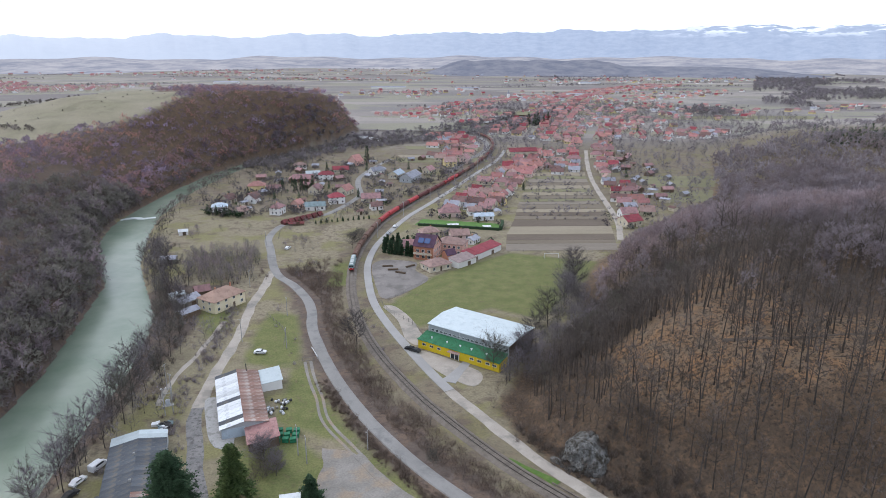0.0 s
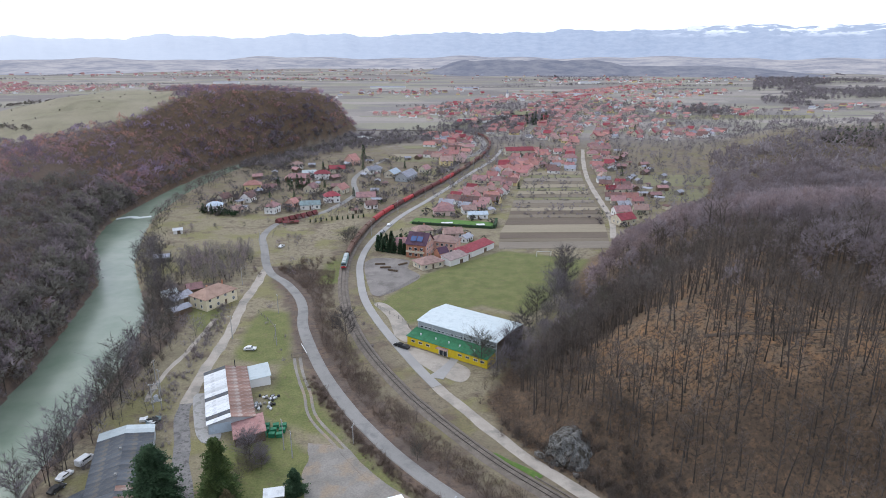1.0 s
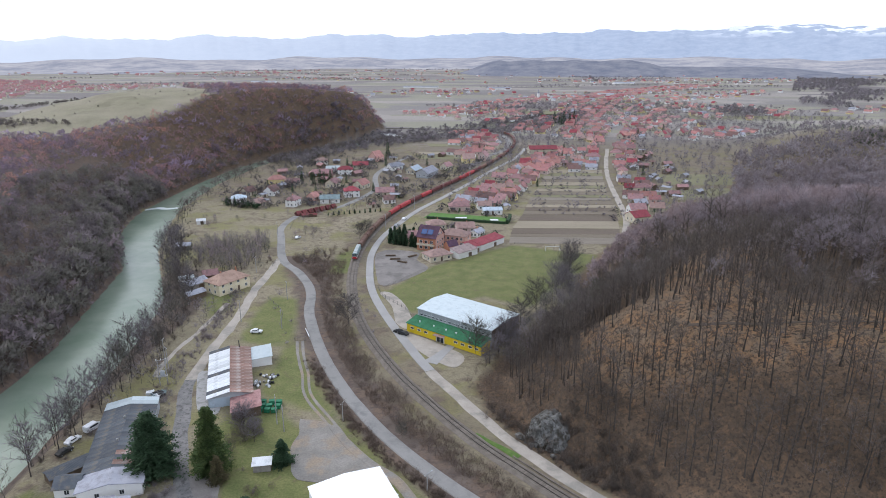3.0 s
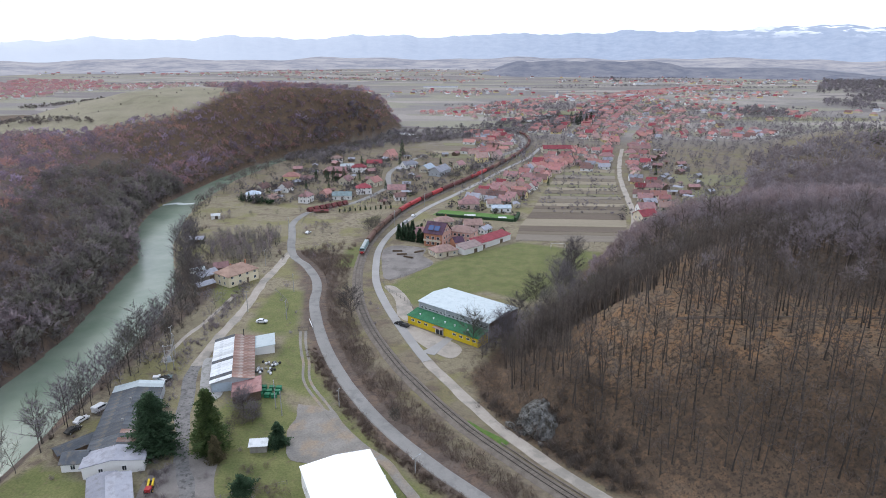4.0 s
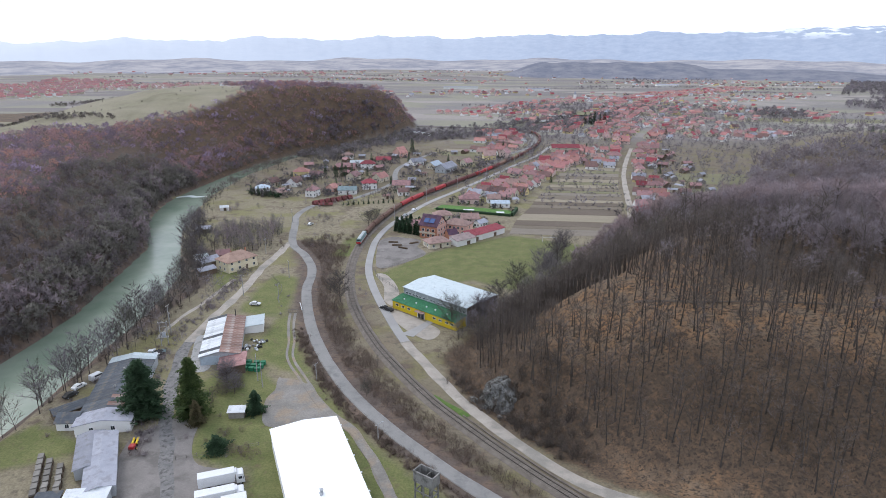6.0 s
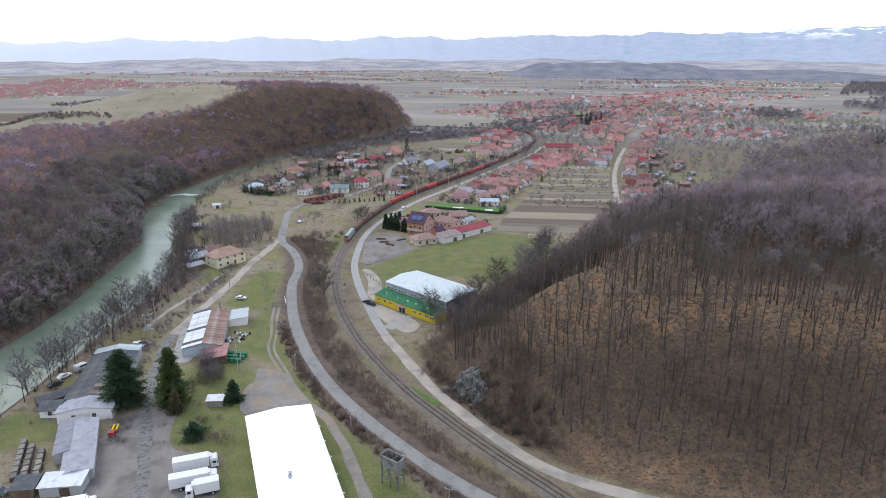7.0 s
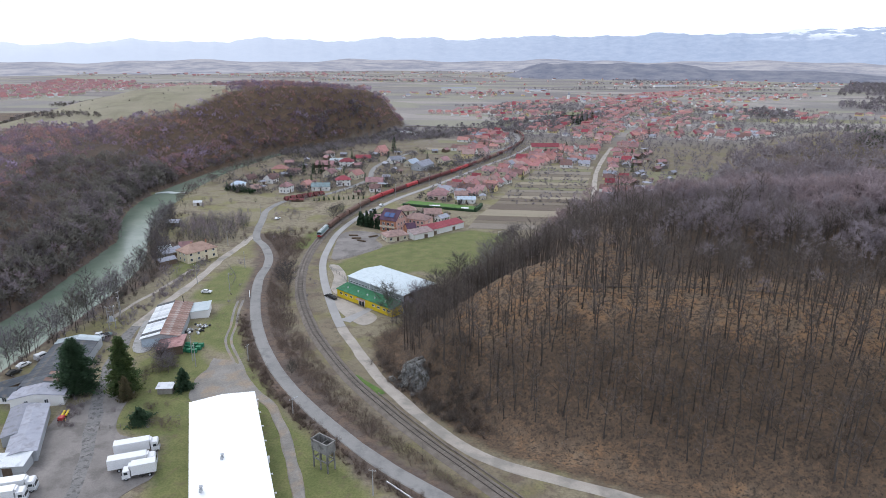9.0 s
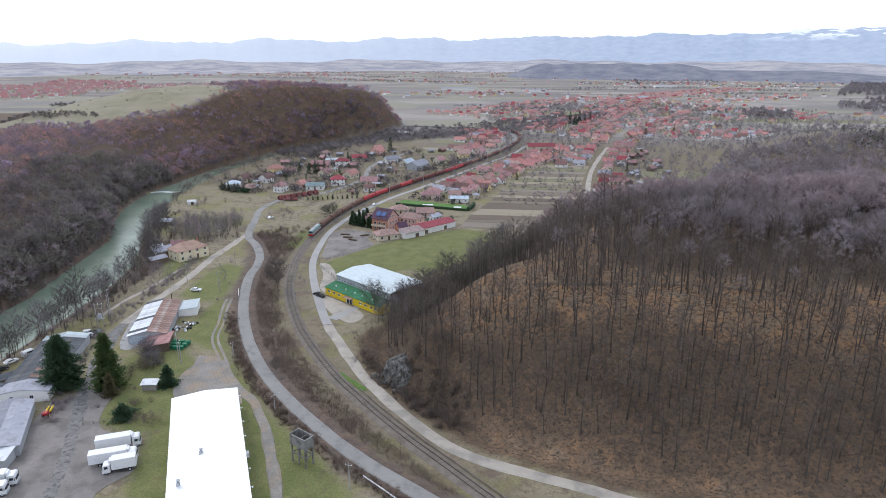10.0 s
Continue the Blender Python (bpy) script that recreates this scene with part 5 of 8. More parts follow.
patch("concrete_pad", [(-66, 172), (-72, 172), (-63, 150), (-57, 148), (-58, 155)], M["cement"], 0.16, "broken concrete apron before the shed", "yard", 0.02)
for off in (-0.95, 0.95):
    ln = spline(DRIVE, 1.5)
    _, rt = frames_along(ln)
    tagged(new("wheel_track", sweep("wheel_track", ln[:44] + rt[:44] * off, [(-0.5, -0.05), (-0.4, 0.08), (0.4, 0.08), (0.5, -0.05)], [M["dirt"]], wobble=0.15)), "worn wheel track in the grass", "track", "wheel tracks", kind="structure")
tagged(new("drive", sweep("drive", spline(DRIVE, 2)[29:], [(-1.5, -0.05), (-1.1, 0.2), (1.1, 0.2), (1.5, -0.05)], [M["dirt"]], wobble=0.45)), "grey gravel drive beside the warehouse", "road", kind="structure")


# ---- sports hall ----
def sports_hall():
    r = root_at("sports_hall", -5.2, 212.3, 0, -34.4, "white-roofed grey sports hall with yellow annex", "hall")
    L, D = 33.0, 18.0
    bm = bmesh.new()
    sec = [(0, -0.3), (D, -0.3), (D, 7.3), (D / 2, 8.3), (0, 7.3)]
    a = [bm.verts.new((0, y, z)) for y, z in sec]
    b = [bm.verts.new((L, y, z)) for y, z in sec]
    bm.faces.new(a)
    bm.faces.new(b)
    for i in range(5):
        bm.faces.new((a[i], a[(i + 1) % 5], b[(i + 1) % 5], b[i]))
    bmesh.ops.recalc_face_normals(bm, faces=bm.faces)
    part("wall", bm, M["wall_grey"], r)
    bm = gable_roof(bmesh.new(), L, D, 7.3, 1.0, 0.35, 0.15)
    bmesh.ops.translate(bm, verts=bm.verts, vec=(L / 2, D / 2, 0.02))
    part("roof", bm, M["sheet_white"], r, "white sheet-metal roof")
    part("end_wall", boxes((L + 0.06, D / 2, 3.5, 0.1, D - 0.1, 7.4)), M["wood_dark"], r, "dark brown boarded end wall")
    for i in range(17):
        part("wall_rib", boxes((1.0 + i * 1.94, -0.06, 5.7, 0.12, 0.12, 3.0)), M["wall_grey"], r)
    for i in range(17):
        window(r, 1.9 + i * 1.85, -0.03, 5.35, 1.2, 0.7, 0)
    an = part("annex_wall", boxes((L / 2 - 0.4, -2.9, 1.5, L, 5.8, 3.6)), M["wall_bright"], r, "bright yellow annex wall")
    bm = boxes((L / 2 - 0.4, -3.0, 3.95, L + 0.6, 6.4, 0.14, 0, 11.0))
    part("annex_roof", bm, M["sheet_green"], r, "green sheet-metal annex roof")
    for x in (2.2, 5.4, 8.6, 22.0, 25.0, 28.2, 30.8):
        window(r, x, -5.83, 2.0, 1.5, 0.8, 0)
    for x in (4.0, 10.5, 16.0, 20.5, 26.5):
        part("roof_vent", boxes((x, -3.6, 4.0, 0.35, 0.35, 0.8), (x, -3.6, 4.45, 0.55, 0.55, 0.1)), M["white_paint"], r)
    dr = part("entrance", boxes((15.2, -5.92, 2.45, 3.6, 0.25, 0.25), (13.5, -5.92, 1.2, 0.2, 0.25, 2.5), (16.9, -5.92, 1.2, 0.2, 0.25, 2.5), (15.2, -5.92, 1.2, 0.14, 0.2, 2.4)), M["white_paint"], r, "white framed glass entrance")
    for x in (14.35, 16.05):
        part("door", boxes((x, -5.86, 1.15, 1.5, 0.08, 2.3)), M["glass"], dr)
    part("canopy", boxes((15.2, -6.7, 2.8, 4.4, 1.7, 0.15)), M["tile_tan"], r)
    for i in range(6):
        part("gutter_pipe", rod(bmesh.new(), (0.3 + i * 6.5, -0.12, 4.2), (0.3 + i * 6.5, -0.12, 7.2), 0.07), M["white_paint"], r)


sports_hall()


# ---- white warehouse and works yard ----
def warehouse():
    u = Vector((21.5, -39.0)).normalized()
    rot = math.degrees(math.atan2(u.y, u.x))
    r = root_at("warehouse", -12.8, 115.6, 0, rot, "long white warehouse with a low-pitched roof", "warehouse")
    L, D = 66.0, 16.8
    bm = walls_gable(L, D, 5.4, 0.75)
    bmesh.ops.translate(bm, verts=bm.verts, vec=(L / 2, 0, 0))
    part("wall", bm, M["white_wall"], r)
    bm = gable_roof(bmesh.new(), L, D, 5.45, 0.75, 0.25, 0.12)
    bmesh.ops.translate(bm, verts=bm.verts, vec=(L / 2, 0, 0))
    part("roof", bm, M["roof_white"], r, "smooth white sheet roof")
    for x, y in ((30.0, -1.2), (40.5, -6.0)):
        part("roof_vent", boxes((x, y, 6.5, 0.5, 0.5, 1.1), (x + 0.5, y - 0.2, 6.4, 0.9, 0.6, 0.5), (x, y, 7.1, 0.75, 0.75, 0.12)), M["wall_grey"], r)
    for i in range(9):
        x = 3 + i * 7.0
        part("wall_lamp", boxes((x, D / 2 + 0.35, 4.7, 0.12, 0.7, 0.12), (x, D / 2 + 0.7, 4.6, 0.45, 0.3, 0.16)), M["white_paint"], r)
    for x in (27.0, 52.0):
        part("air_unit", boxes((x, D / 2 + 0.6, 1.2, 1.2, 0.9, 1.2)), M["white_paint"], r)
    for i in range(7):
        window(r, 5 + i * 7.5, -D / 2 - 0.02, 2.6, 2.0, 1.0, 0)


warehouse()


def truck(x, y, rot, box_len, label, cab_low=False):
    """A rigid box truck; its nose points along its x axis."""
    r = root_at("box_truck", x, y, 0.1, rot, label, "truck", "parked trucks")
    L = box_len
    part("cargo_box", boxes((-L / 2, 0, 2.35, L, 2.5, 2.6), bevel=0.04), M["white_paint"], r, "plain white cargo box")
    part("chassis", boxes((-L / 2 + 0.9, 0, 0.85, L + 1.8, 0.9, 0.3), (-L * 0.45, 1.05, 0.75, 1.6, 0.4, 0.5), (-L * 0.45, -1.05, 0.75, 1.6, 0.4, 0.5)), M["dark_metal"], r)
    bm = bmesh.new()
    h = 2.5 if cab_low else 2.9
    prism(bm, [(0.25, 0.55), (2.0, 0.55), (2.1, 1.4), (1.85, h - 0.15), (1.6, h), (0.25, h)], -1.2, 1.2)
    cab = part("cab", bm, M["white_paint"], r)
    part("windscreen", boxes((1.99, 0, 1.9, 0.06, 2.1, 0.85, 0, 0, -14)), M["glass"], cab)
    for s in (-1, 1):
        part("side_window", boxes((1.15, s * 1.2, 1.9, 0.8, 0.04, 0.65)), M["glass"], cab)
        part("mirror", boxes((1.9, s * 1.42, 1.9, 0.12, 0.18, 0.5)), M["dark_metal"], cab)
    part("bumper", boxes((2.05, 0, 0.55, 0.25, 2.4, 0.4), bevel=0.05), M["wall_grey"], r)
    part("cooling_unit", boxes((0.25, 0, 3.1, 0.5, 1.7, 0.8), bevel=0.06), M["white_paint"], r)
    for wx in (1.2, -L * 0.72):
        for s in (-1, 1):
            wheel(r, wx, s * 1.02, 0.48, 0.48, 0.32, M["wall_grey"])
    return r


truck(-23.4, 97.2, 27, 8.2, "white refrigerated box truck with a tall cab")
truck(-20.6, 91.4, 27, 8.6, "white box truck parked beside the others")
truck(-21.6, 86.6, 208, 5.4, "shorter white box truck facing the yard", True)
truck(-42.5, 78.6, 24, 8.0, "white box truck at the edge of the yard")
truck(-42.0, 75.0, 24, 8.4, "white box truck with a long body")


def car(x, y, rot, mat, label, van=False, z=0.1):
    r = root_at("van" if van else "car", x, y, z, rot, label, "van" if van else "car", "parked cars")
    bm = bmesh.new()
    if van:
        prism(bm, [(-2.5, 0.35), (2.45, 0.35), (2.5, 0.95), (1.7, 1.15), (1.05, 1.95), (0.6, 2.1), (-2.4, 2.1), (-2.5, 1.9)], -0.95, 0.95)
    else:
        prism(bm, [(-2.1, 0.3), (2.1, 0.3), (2.15, 0.7), (1.9, 0.85), (1.0, 0.95), (0.35, 1.4), (-0.9, 1.45), (-1.7, 1.0), (-2.15, 0.9)], -0.85, 0.85)
    bmesh.ops.bevel(bm, geom=list(bm.edges), offset=0.07, segments=2, affect="EDGES")
    body = part("body", bm, mat, r, smooth=False)
    top = 1.62 if van else 1.17
    part("windscreen", boxes((1.42, 0, 1.5, 0.06, 1.5, 0.75, 0, 0, -38) if van else (0.72, 0, 1.2, 0.06, 1.35, 0.55, 0, 0, -55)), M["glass"], body)
    for s in (-1, 1):
        part("side_window", boxes((-0.3, s * (0.955 if van else 0.855), top, 2.4 if van else 1.7, 0.03, 0.5 if van else 0.32)), M["glass"], body)
        for wx in ((1.55, -1.5) if van else (1.3, -1.3)):
            wheel(r, wx, s * (0.85 if van else 0.76), 0.31, 0.32, 0.2, M["wall_grey"])
        part("headlight", boxes((2.47 if van else 2.1, s * 0.65, 0.75, 0.1, 0.3, 0.16)), M["white_paint"], body)
    return r


car(-63.8, 203.0, 4, M["white_paint"], "white saloon car parked on the grass")
car(-82.1, 324.3, 75, M["white_paint"], "white car standing in the dry meadow")
car(-87.5, 139, 70, M["white_paint"], "white delivery van parked by the river", True)
car(-89.5, 133, 72, M["white_paint"], "white car parked by the river")
car(-88.6, 128, 70, M["dark_metal"], "dark car parked behind the workshop")
car(-85.8, 145, 72, M["white_paint"], "white car parked behind the workshop")
car(-84.4, 150.5, 72, M["sheet_teal"], "blue-grey car parked behind the workshop")
car(-9.8, 204.2, 150, M["dark_metal"], "dark car parked beside the yellow annex")
car(-11.6, 205.6, 150, M["rubber"], "black car parked beside the yellow annex")
car(-31, 352, 70, M["wall_grey"], "grey car on the concrete road", False, 0.25)
car(-28.4, 367, 75, M["white_paint"], "white car on the concrete road", False, 0.25)


M["old_concrete"] = surface("stained_concrete", (0.20, 0.195, 0.185), (0.29, 0.28, 0.265), 0.5, 6, 0.9, bump=0.2, c3=(0.12, 0.115, 0.105), patch=0.7)


def hopper_tower():
    r = root_at("concrete_hopper", 22.3, 96.8, 0, -28, "open dark concrete hopper raised on four legs", "hopper")
    bm = boxes((0, -1.3, 4.5, 5.2, 0.18, 1.9), (0, 1.3, 4.5, 5.2, 0.18, 1.9), (-2.5, 0, 4.5, 0.18, 2.6, 1.9), (2.5, 0, 4.5, 0.18, 2.6, 1.9), (0, 0, 3.6, 5.2, 2.6, 0.2))
    part("trough", bm, M["old_concrete"], r)
    part("rim", boxes((0, -1.35, 5.5, 5.5, 0.3, 0.16), (0, 1.35, 5.5, 5.5, 0.3, 0.16), (-2.6, 0, 5.5, 0.3, 2.5, 0.16), (2.6, 0, 5.5, 0.3, 2.5, 0.16)), M["old_concrete"], r)
    part("divider", boxes((0.3, 0, 4.4, 0.16, 2.4, 1.5)), M["old_concrete"], r)
    for x in (-2.3, 0.0, 2.3):
        for y in (-1.15, 1.15):
            part("leg", boxes((x, y, 1.75, 0.3, 0.3, 3.7)), M["old_concrete"], r)
    for y in (-1.15, 1.15):
        part("brace", boxes((0, y, 1.9, 4.6, 0.18, 0.22)), M["old_concrete"], r)
    for x in (-2.3, 2.3):
        part("brace", boxes((x, 0, 1.9, 0.18, 2.3, 0.22)), M["old_concrete"], r)
    r.scale = (1.02, 1.02, 1.42)


hopper_tower()

# long shed in patched sheet metal
r = root_at("long_shed", -60.0, 168.0, 0, -69.2, "long low shed with patched white and rusty sheet roof", "shed")
part("wall", walls_gable(31, 12.5, 3.0, 1.3), M["wall_grey"], r)
part("end_wall", boxes((15.6, -3.0, 1.45, 0.1, 6.0, 3.0)), M["sheet_blue"], r, "pale blue boarded end wall")
srng = np.random.default_rng(3)
for i in range(15):
    for side in (-1, 1):
        ang = 12.0 * side
        m = M["sheet_rust"] if side > 0 else (M["sheet_slate"] if srng.random() < 0.22 else (M["sheet_grey"] if srng.random() < 0.15 else M["sheet_pale"]))
        wdt = 2.12
        sh = part("roof_sheet", boxes((0, 0, 0, wdt, 6.75, 0.07)), m, r)
        sh.matrix_basis = pose(-14.9 + i * 2.12, side * 3.3, 3.85 + srng.random() * 0.08, -ang, 0, srng.normal() * 0.5)
part("stovepipe", rod(bmesh.new(), (-15.0, 3.0, 3.5), (-15.0, 3.0, 6.5), 0.14), M["dark_metal"], r)
shed(-55.0, 182.0, -69, 9.0, 6.6, 2.7, 0.5, "white_wall", "sheet_white", "white-walled store with a white sheet roof", mono=True)
shed(-49.2, 151.5, -69, 9.0, 8.0, 2.3, 0.8, "wood_dark", "sheet_faded", "low lean-to with faded red roofing", mono=True)

# dark-roofed workshop row by the river
r = root_at("workshop", -75.3, 133.0, 0, -70.0, "long workshop with a dark corrugated roof", "workshop")
part("wall", walls_gable(34, 13.5, 3.0, 1.2), M["wall_grey"], r)
for i in range(17):
    for side in (-1, 1):
        m = M["sheet_white"] if i < 2 else (M["sheet_rust"] if (i > 12 and side > 0 and i % 2) else M["sheet_slate"])
        sh = part("roof_sheet", boxes((0, 0, 0, 2.07, 7.1, 0.07)), m, r)
        sh.matrix_basis = pose(-16.5 + i * 2.06, side * 3.45, 3.75 + srng.random() * 0.06, -10.1 * side, 0, srng.normal() * 0.3)
for x in (-6.0, 5.0):
    part("roof_vent", boxes((x, -0.4, 4.5, 0.5, 0.5, 0.9)), M["cement"], r)
r = house(-67.9, 114.3, -70, 6.0, 13.8, 3.2, 1.1, "white_wall", "sheet_grey", "low white gabled office with grey roof", wins=1, door=False, chimneys=0)
house(-78.0, 114.2, 12, 5.6, 5.0, 2.6, 1.3, "white_wall", "sheet_slate", "small white hut with a dark roof", wins=1, door=False, chimneys=0, name="hut")
shed(-82.0, 120.0, 52, 10.0, 4.4, 2.2, 0.7, "wood_dark", "sheet_slate", "low shed covered with dark blue sheets")
shed(-57.5, 97.5, -58, 24.0, 6.5, 3.0, 0.7, "wall_grey", "sheet_grey", "long open shed with grey corrugated roof")
shed(-63.0, 101.0, -58, 16.0, 6.0, 2.8, 0.6, "wall_grey", "sheet_grey", "grey corrugated side shed")
shed(-52.5, 84.6, 15, 9.0, 4.6, 2.6, 0.5, "wall_grey", "sheet_pale", "low store with pale patched roof", mono=True)
shed(-60.5, 82.6, 15, 5.0, 4.4, 2.3, 0.6, "wood_dark", "sheet_slate", "dark lean-to covered with tarpaulin", mono=True)
car(-66.5, 80.5, 20, M["sheet_teal"], "old teal van beside the store", True)
shed(-35.5, 124.6, 12, 4.2, 2.4, 2.0, 0.4, "wood_grey", "sheet_pale", "small grey plank hut in the grass", mono=True, door=False)
shed(-29.5, 60.5, 20, 4.0, 2.0, 1.6, 0.3, "wall_bright", "yellow_paint", "small yellow metal store box", mono=True, door=False)


# ---- houses near the railway ----
house(-91.2, 246.5, 58, 15.5, 10.0, 5.0, 3.2, "wall_paleyellow", "tile_salmon", "pale yellow two-family house with a salmon tiled hip roof", hip=True, wins=4, chimneys=2)
shed(-113, 254, 40, 6.0, 4.5, 2.4, 0.8, "white_wall", "sheet_white", "small store with a white sheet roof")
shed(-106, 247, 62, 10.0, 6.0, 2.8, 1.6, "wood_grey", "sheet_grey", "grey plank barn with a sheet roof")
shed(-101.5, 236, 55, 8.0, 5.0, 2.4, 1.0, "wood_dark", "sheet_grey", "leaning dark plank shed")
shed(-104, 259, 30, 6.5, 5.5, 2.6, 1.8, "wood_dark", "tile_old", "little shed with old red tiles")
shed(-148, 352, 20, 5.0, 4.0, 2.2, 0.9, "white_wall", "sheet_pale", "little white garden hut in the meadow")
shed(-136, 302, 10, 7.5, 5.0, 2.4, 1.2, "wood_grey", "sheet_grey", "lonely grey shed in the meadow")

# rows of the list: x, y, rotation, width, depth, wall height, rise, wall, roof, hip
HOMES = [(-145, 406, 15, 11, 8, 4.0, 2.4, "white_wall", "sheet_blue", True, "white house with a pale blue metal roof"),
         (-147, 430, 70, 11, 8, 3.4, 3.0, "wall_cream", "tile_brown", False, "cream house with a brown gable roof"),
         (-131, 432, 80, 11, 9, 3.6, 3.4, "white_wall", "tile_brown", False, "white house with a steep brown roof"),
         (-138, 468, 10, 14, 10, 4.8, 3.2, "wall_yellow", "tile_orange", True, "yellow house with an orange hip roof"),
         (-129, 398, 60, 9, 7, 3.0, 2.4, "wall_cream", "tile_tan", False, "low cottage with a tan roof"),
         (-106, 400, 75, 10, 8, 4.9, 3.0, "white_wall", "tile_old", True, "white two-storey house with old tiles"),
         (-125, 466, 5, 12, 7, 3.0, 2.4, "wall_cream", "tile_old", False, "low cream house with old tiles"),
         (-84, 411, 12, 15, 9, 3.4, 2.2, "white_wall", "sheet_teal", False, "long house with a teal sheet roof"),
         (-97, 417, 70, 8, 7, 3.2, 2.6, "wall_pink", "tile_orange", False, "small house with an orange roof"),
         (-93, 460, 75, 11, 9, 4.0, 3.2, "wall_cream", "tile_old", False, "cream house with gable to the lane"),
         (-73, 430, 20, 12, 9, 4.9, 3.0, "white_wall", "sheet_red", True, "white house with a red metal roof"),
         (-71, 458, 70, 13, 9, 3.8, 3.4, "wall_cream", "tile_orange", False, "cream house with an orange roof"),
         (-107, 523, 10, 13, 9, 3.6, 1.6, "white_wall", "sheet_white", False, "white house with a bright white roof"),
         (-94, 511, 10, 14, 9, 4.9, 2.8, "white_wall", "sheet_red", True, "white pillared house with a red roof"),
         (-125, 558, 20, 12, 9, 4.0, 2.6, "white_wall", "tile_tan", True, "white house with a tan roof near the river"),
         (-111, 503, 8, 18, 8, 3.2, 3.0, "wood_dark", "tile_old", False, "long barn with an old tiled roof"),
         (-87, 541, 8, 16, 9, 3.4, 2.6, "wall_cream", "sheet_red", False, "long house with a dark red roof"),
         (-79, 578, 60, 12, 11, 4.5, 5.5, "wall_pink", "tile_orange", False, "tall house with a steep orange roof"),
         (-50, 435, 10, 15, 9, 3.2, 3.0, "wall_cream", "tile_old", False, "low house with old tiles beside the railway"),
         (-44, 412, 20, 9, 7, 3.0, 2.4, "white_wall", "tile_brown", False, "white cottage with a dark roof"),
         (-56, 534, 40, 13, 9, 3.6, 3.0, "white_wall", "sheet_grey", False, "white house with a grey roof"),
         (-26, 508, 70, 24, 12, 4.0, 3.8, "wall_grey", "sheet_grey", False, "long barn with a grey metal roof"),
         (-38, 520, 70, 16, 10, 3.6, 3.0, "wall_cream", "sheet_blue", False, "house with a pale metal roof"),
         (-12, 538, 60, 11, 8, 3.6, 3.0, "wall_cream", "tile_old", False, "cream house with old tiles"),
         (6, 572, 15, 13, 9, 5.0, 4.0, "wall_yellow", "tile_tan", False, "yellow two-storey house with a tan roof"),
         (20, 588, 75, 14, 9, 5.0, 4.0, "wall_palepink", "tile_old", False, "pale pink house with old tiles"),
         (4, 394, 8, 15, 9, 3.4, 3.0, "wall_palepink", "tile_old", True, "pink-walled bungalow with old tiles"),
         (20, 398, 12, 10, 8, 3.2, 2.4, "white_wall", "tile_tan", False, "white cottage with a tan roof"),
         (25, 386, 8, 14, 8, 3.0, 1.4, "white_wall", "sheet_blue", False, "low house with a pale blue roof"),
         (-8, 350, 20, 12, 9, 3.0, 2.8, "wall_cream", "tile_tan", True, "bungalow with a tan hip roof"),
         (9, 344, 15, 12, 8, 3.2, 2.6, "wall_palepink", "tile_tan", False, "pink house with a tan roof"),
         (16, 336, 60, 9, 6, 2.6, 1.4, "white_wall", "sheet_grey", False, "low white outbuilding with grey roof"),
         (78, 632, 8, 32, 14, 5.0, 3.0, "wall_cream", "sheet_red", False, "large building with a red metal roof"),
         (112, 372, 25, 13, 11, 4.0, 3.0, "wall_cream", "sheet_red", False, "house with a bright red roof at the street"),
         (116, 392, 10, 12, 9, 3.6, 3.0, "white_wall", "tile_old", False, "white house with old tiles at the street"),
         (122, 410, 10, 10, 7, 3.0, 2.4, "wood_dark", "sheet_grey", False, "dark barn with a grey roof")]
for x, y, a, w, d, h, rise, wall, roof, hip, lab in HOMES:
    house(x, y, a, w * 0.86, d * 0.86, h * 0.95, rise * 0.9, wall, roof, lab, hip=hip, wins=3)


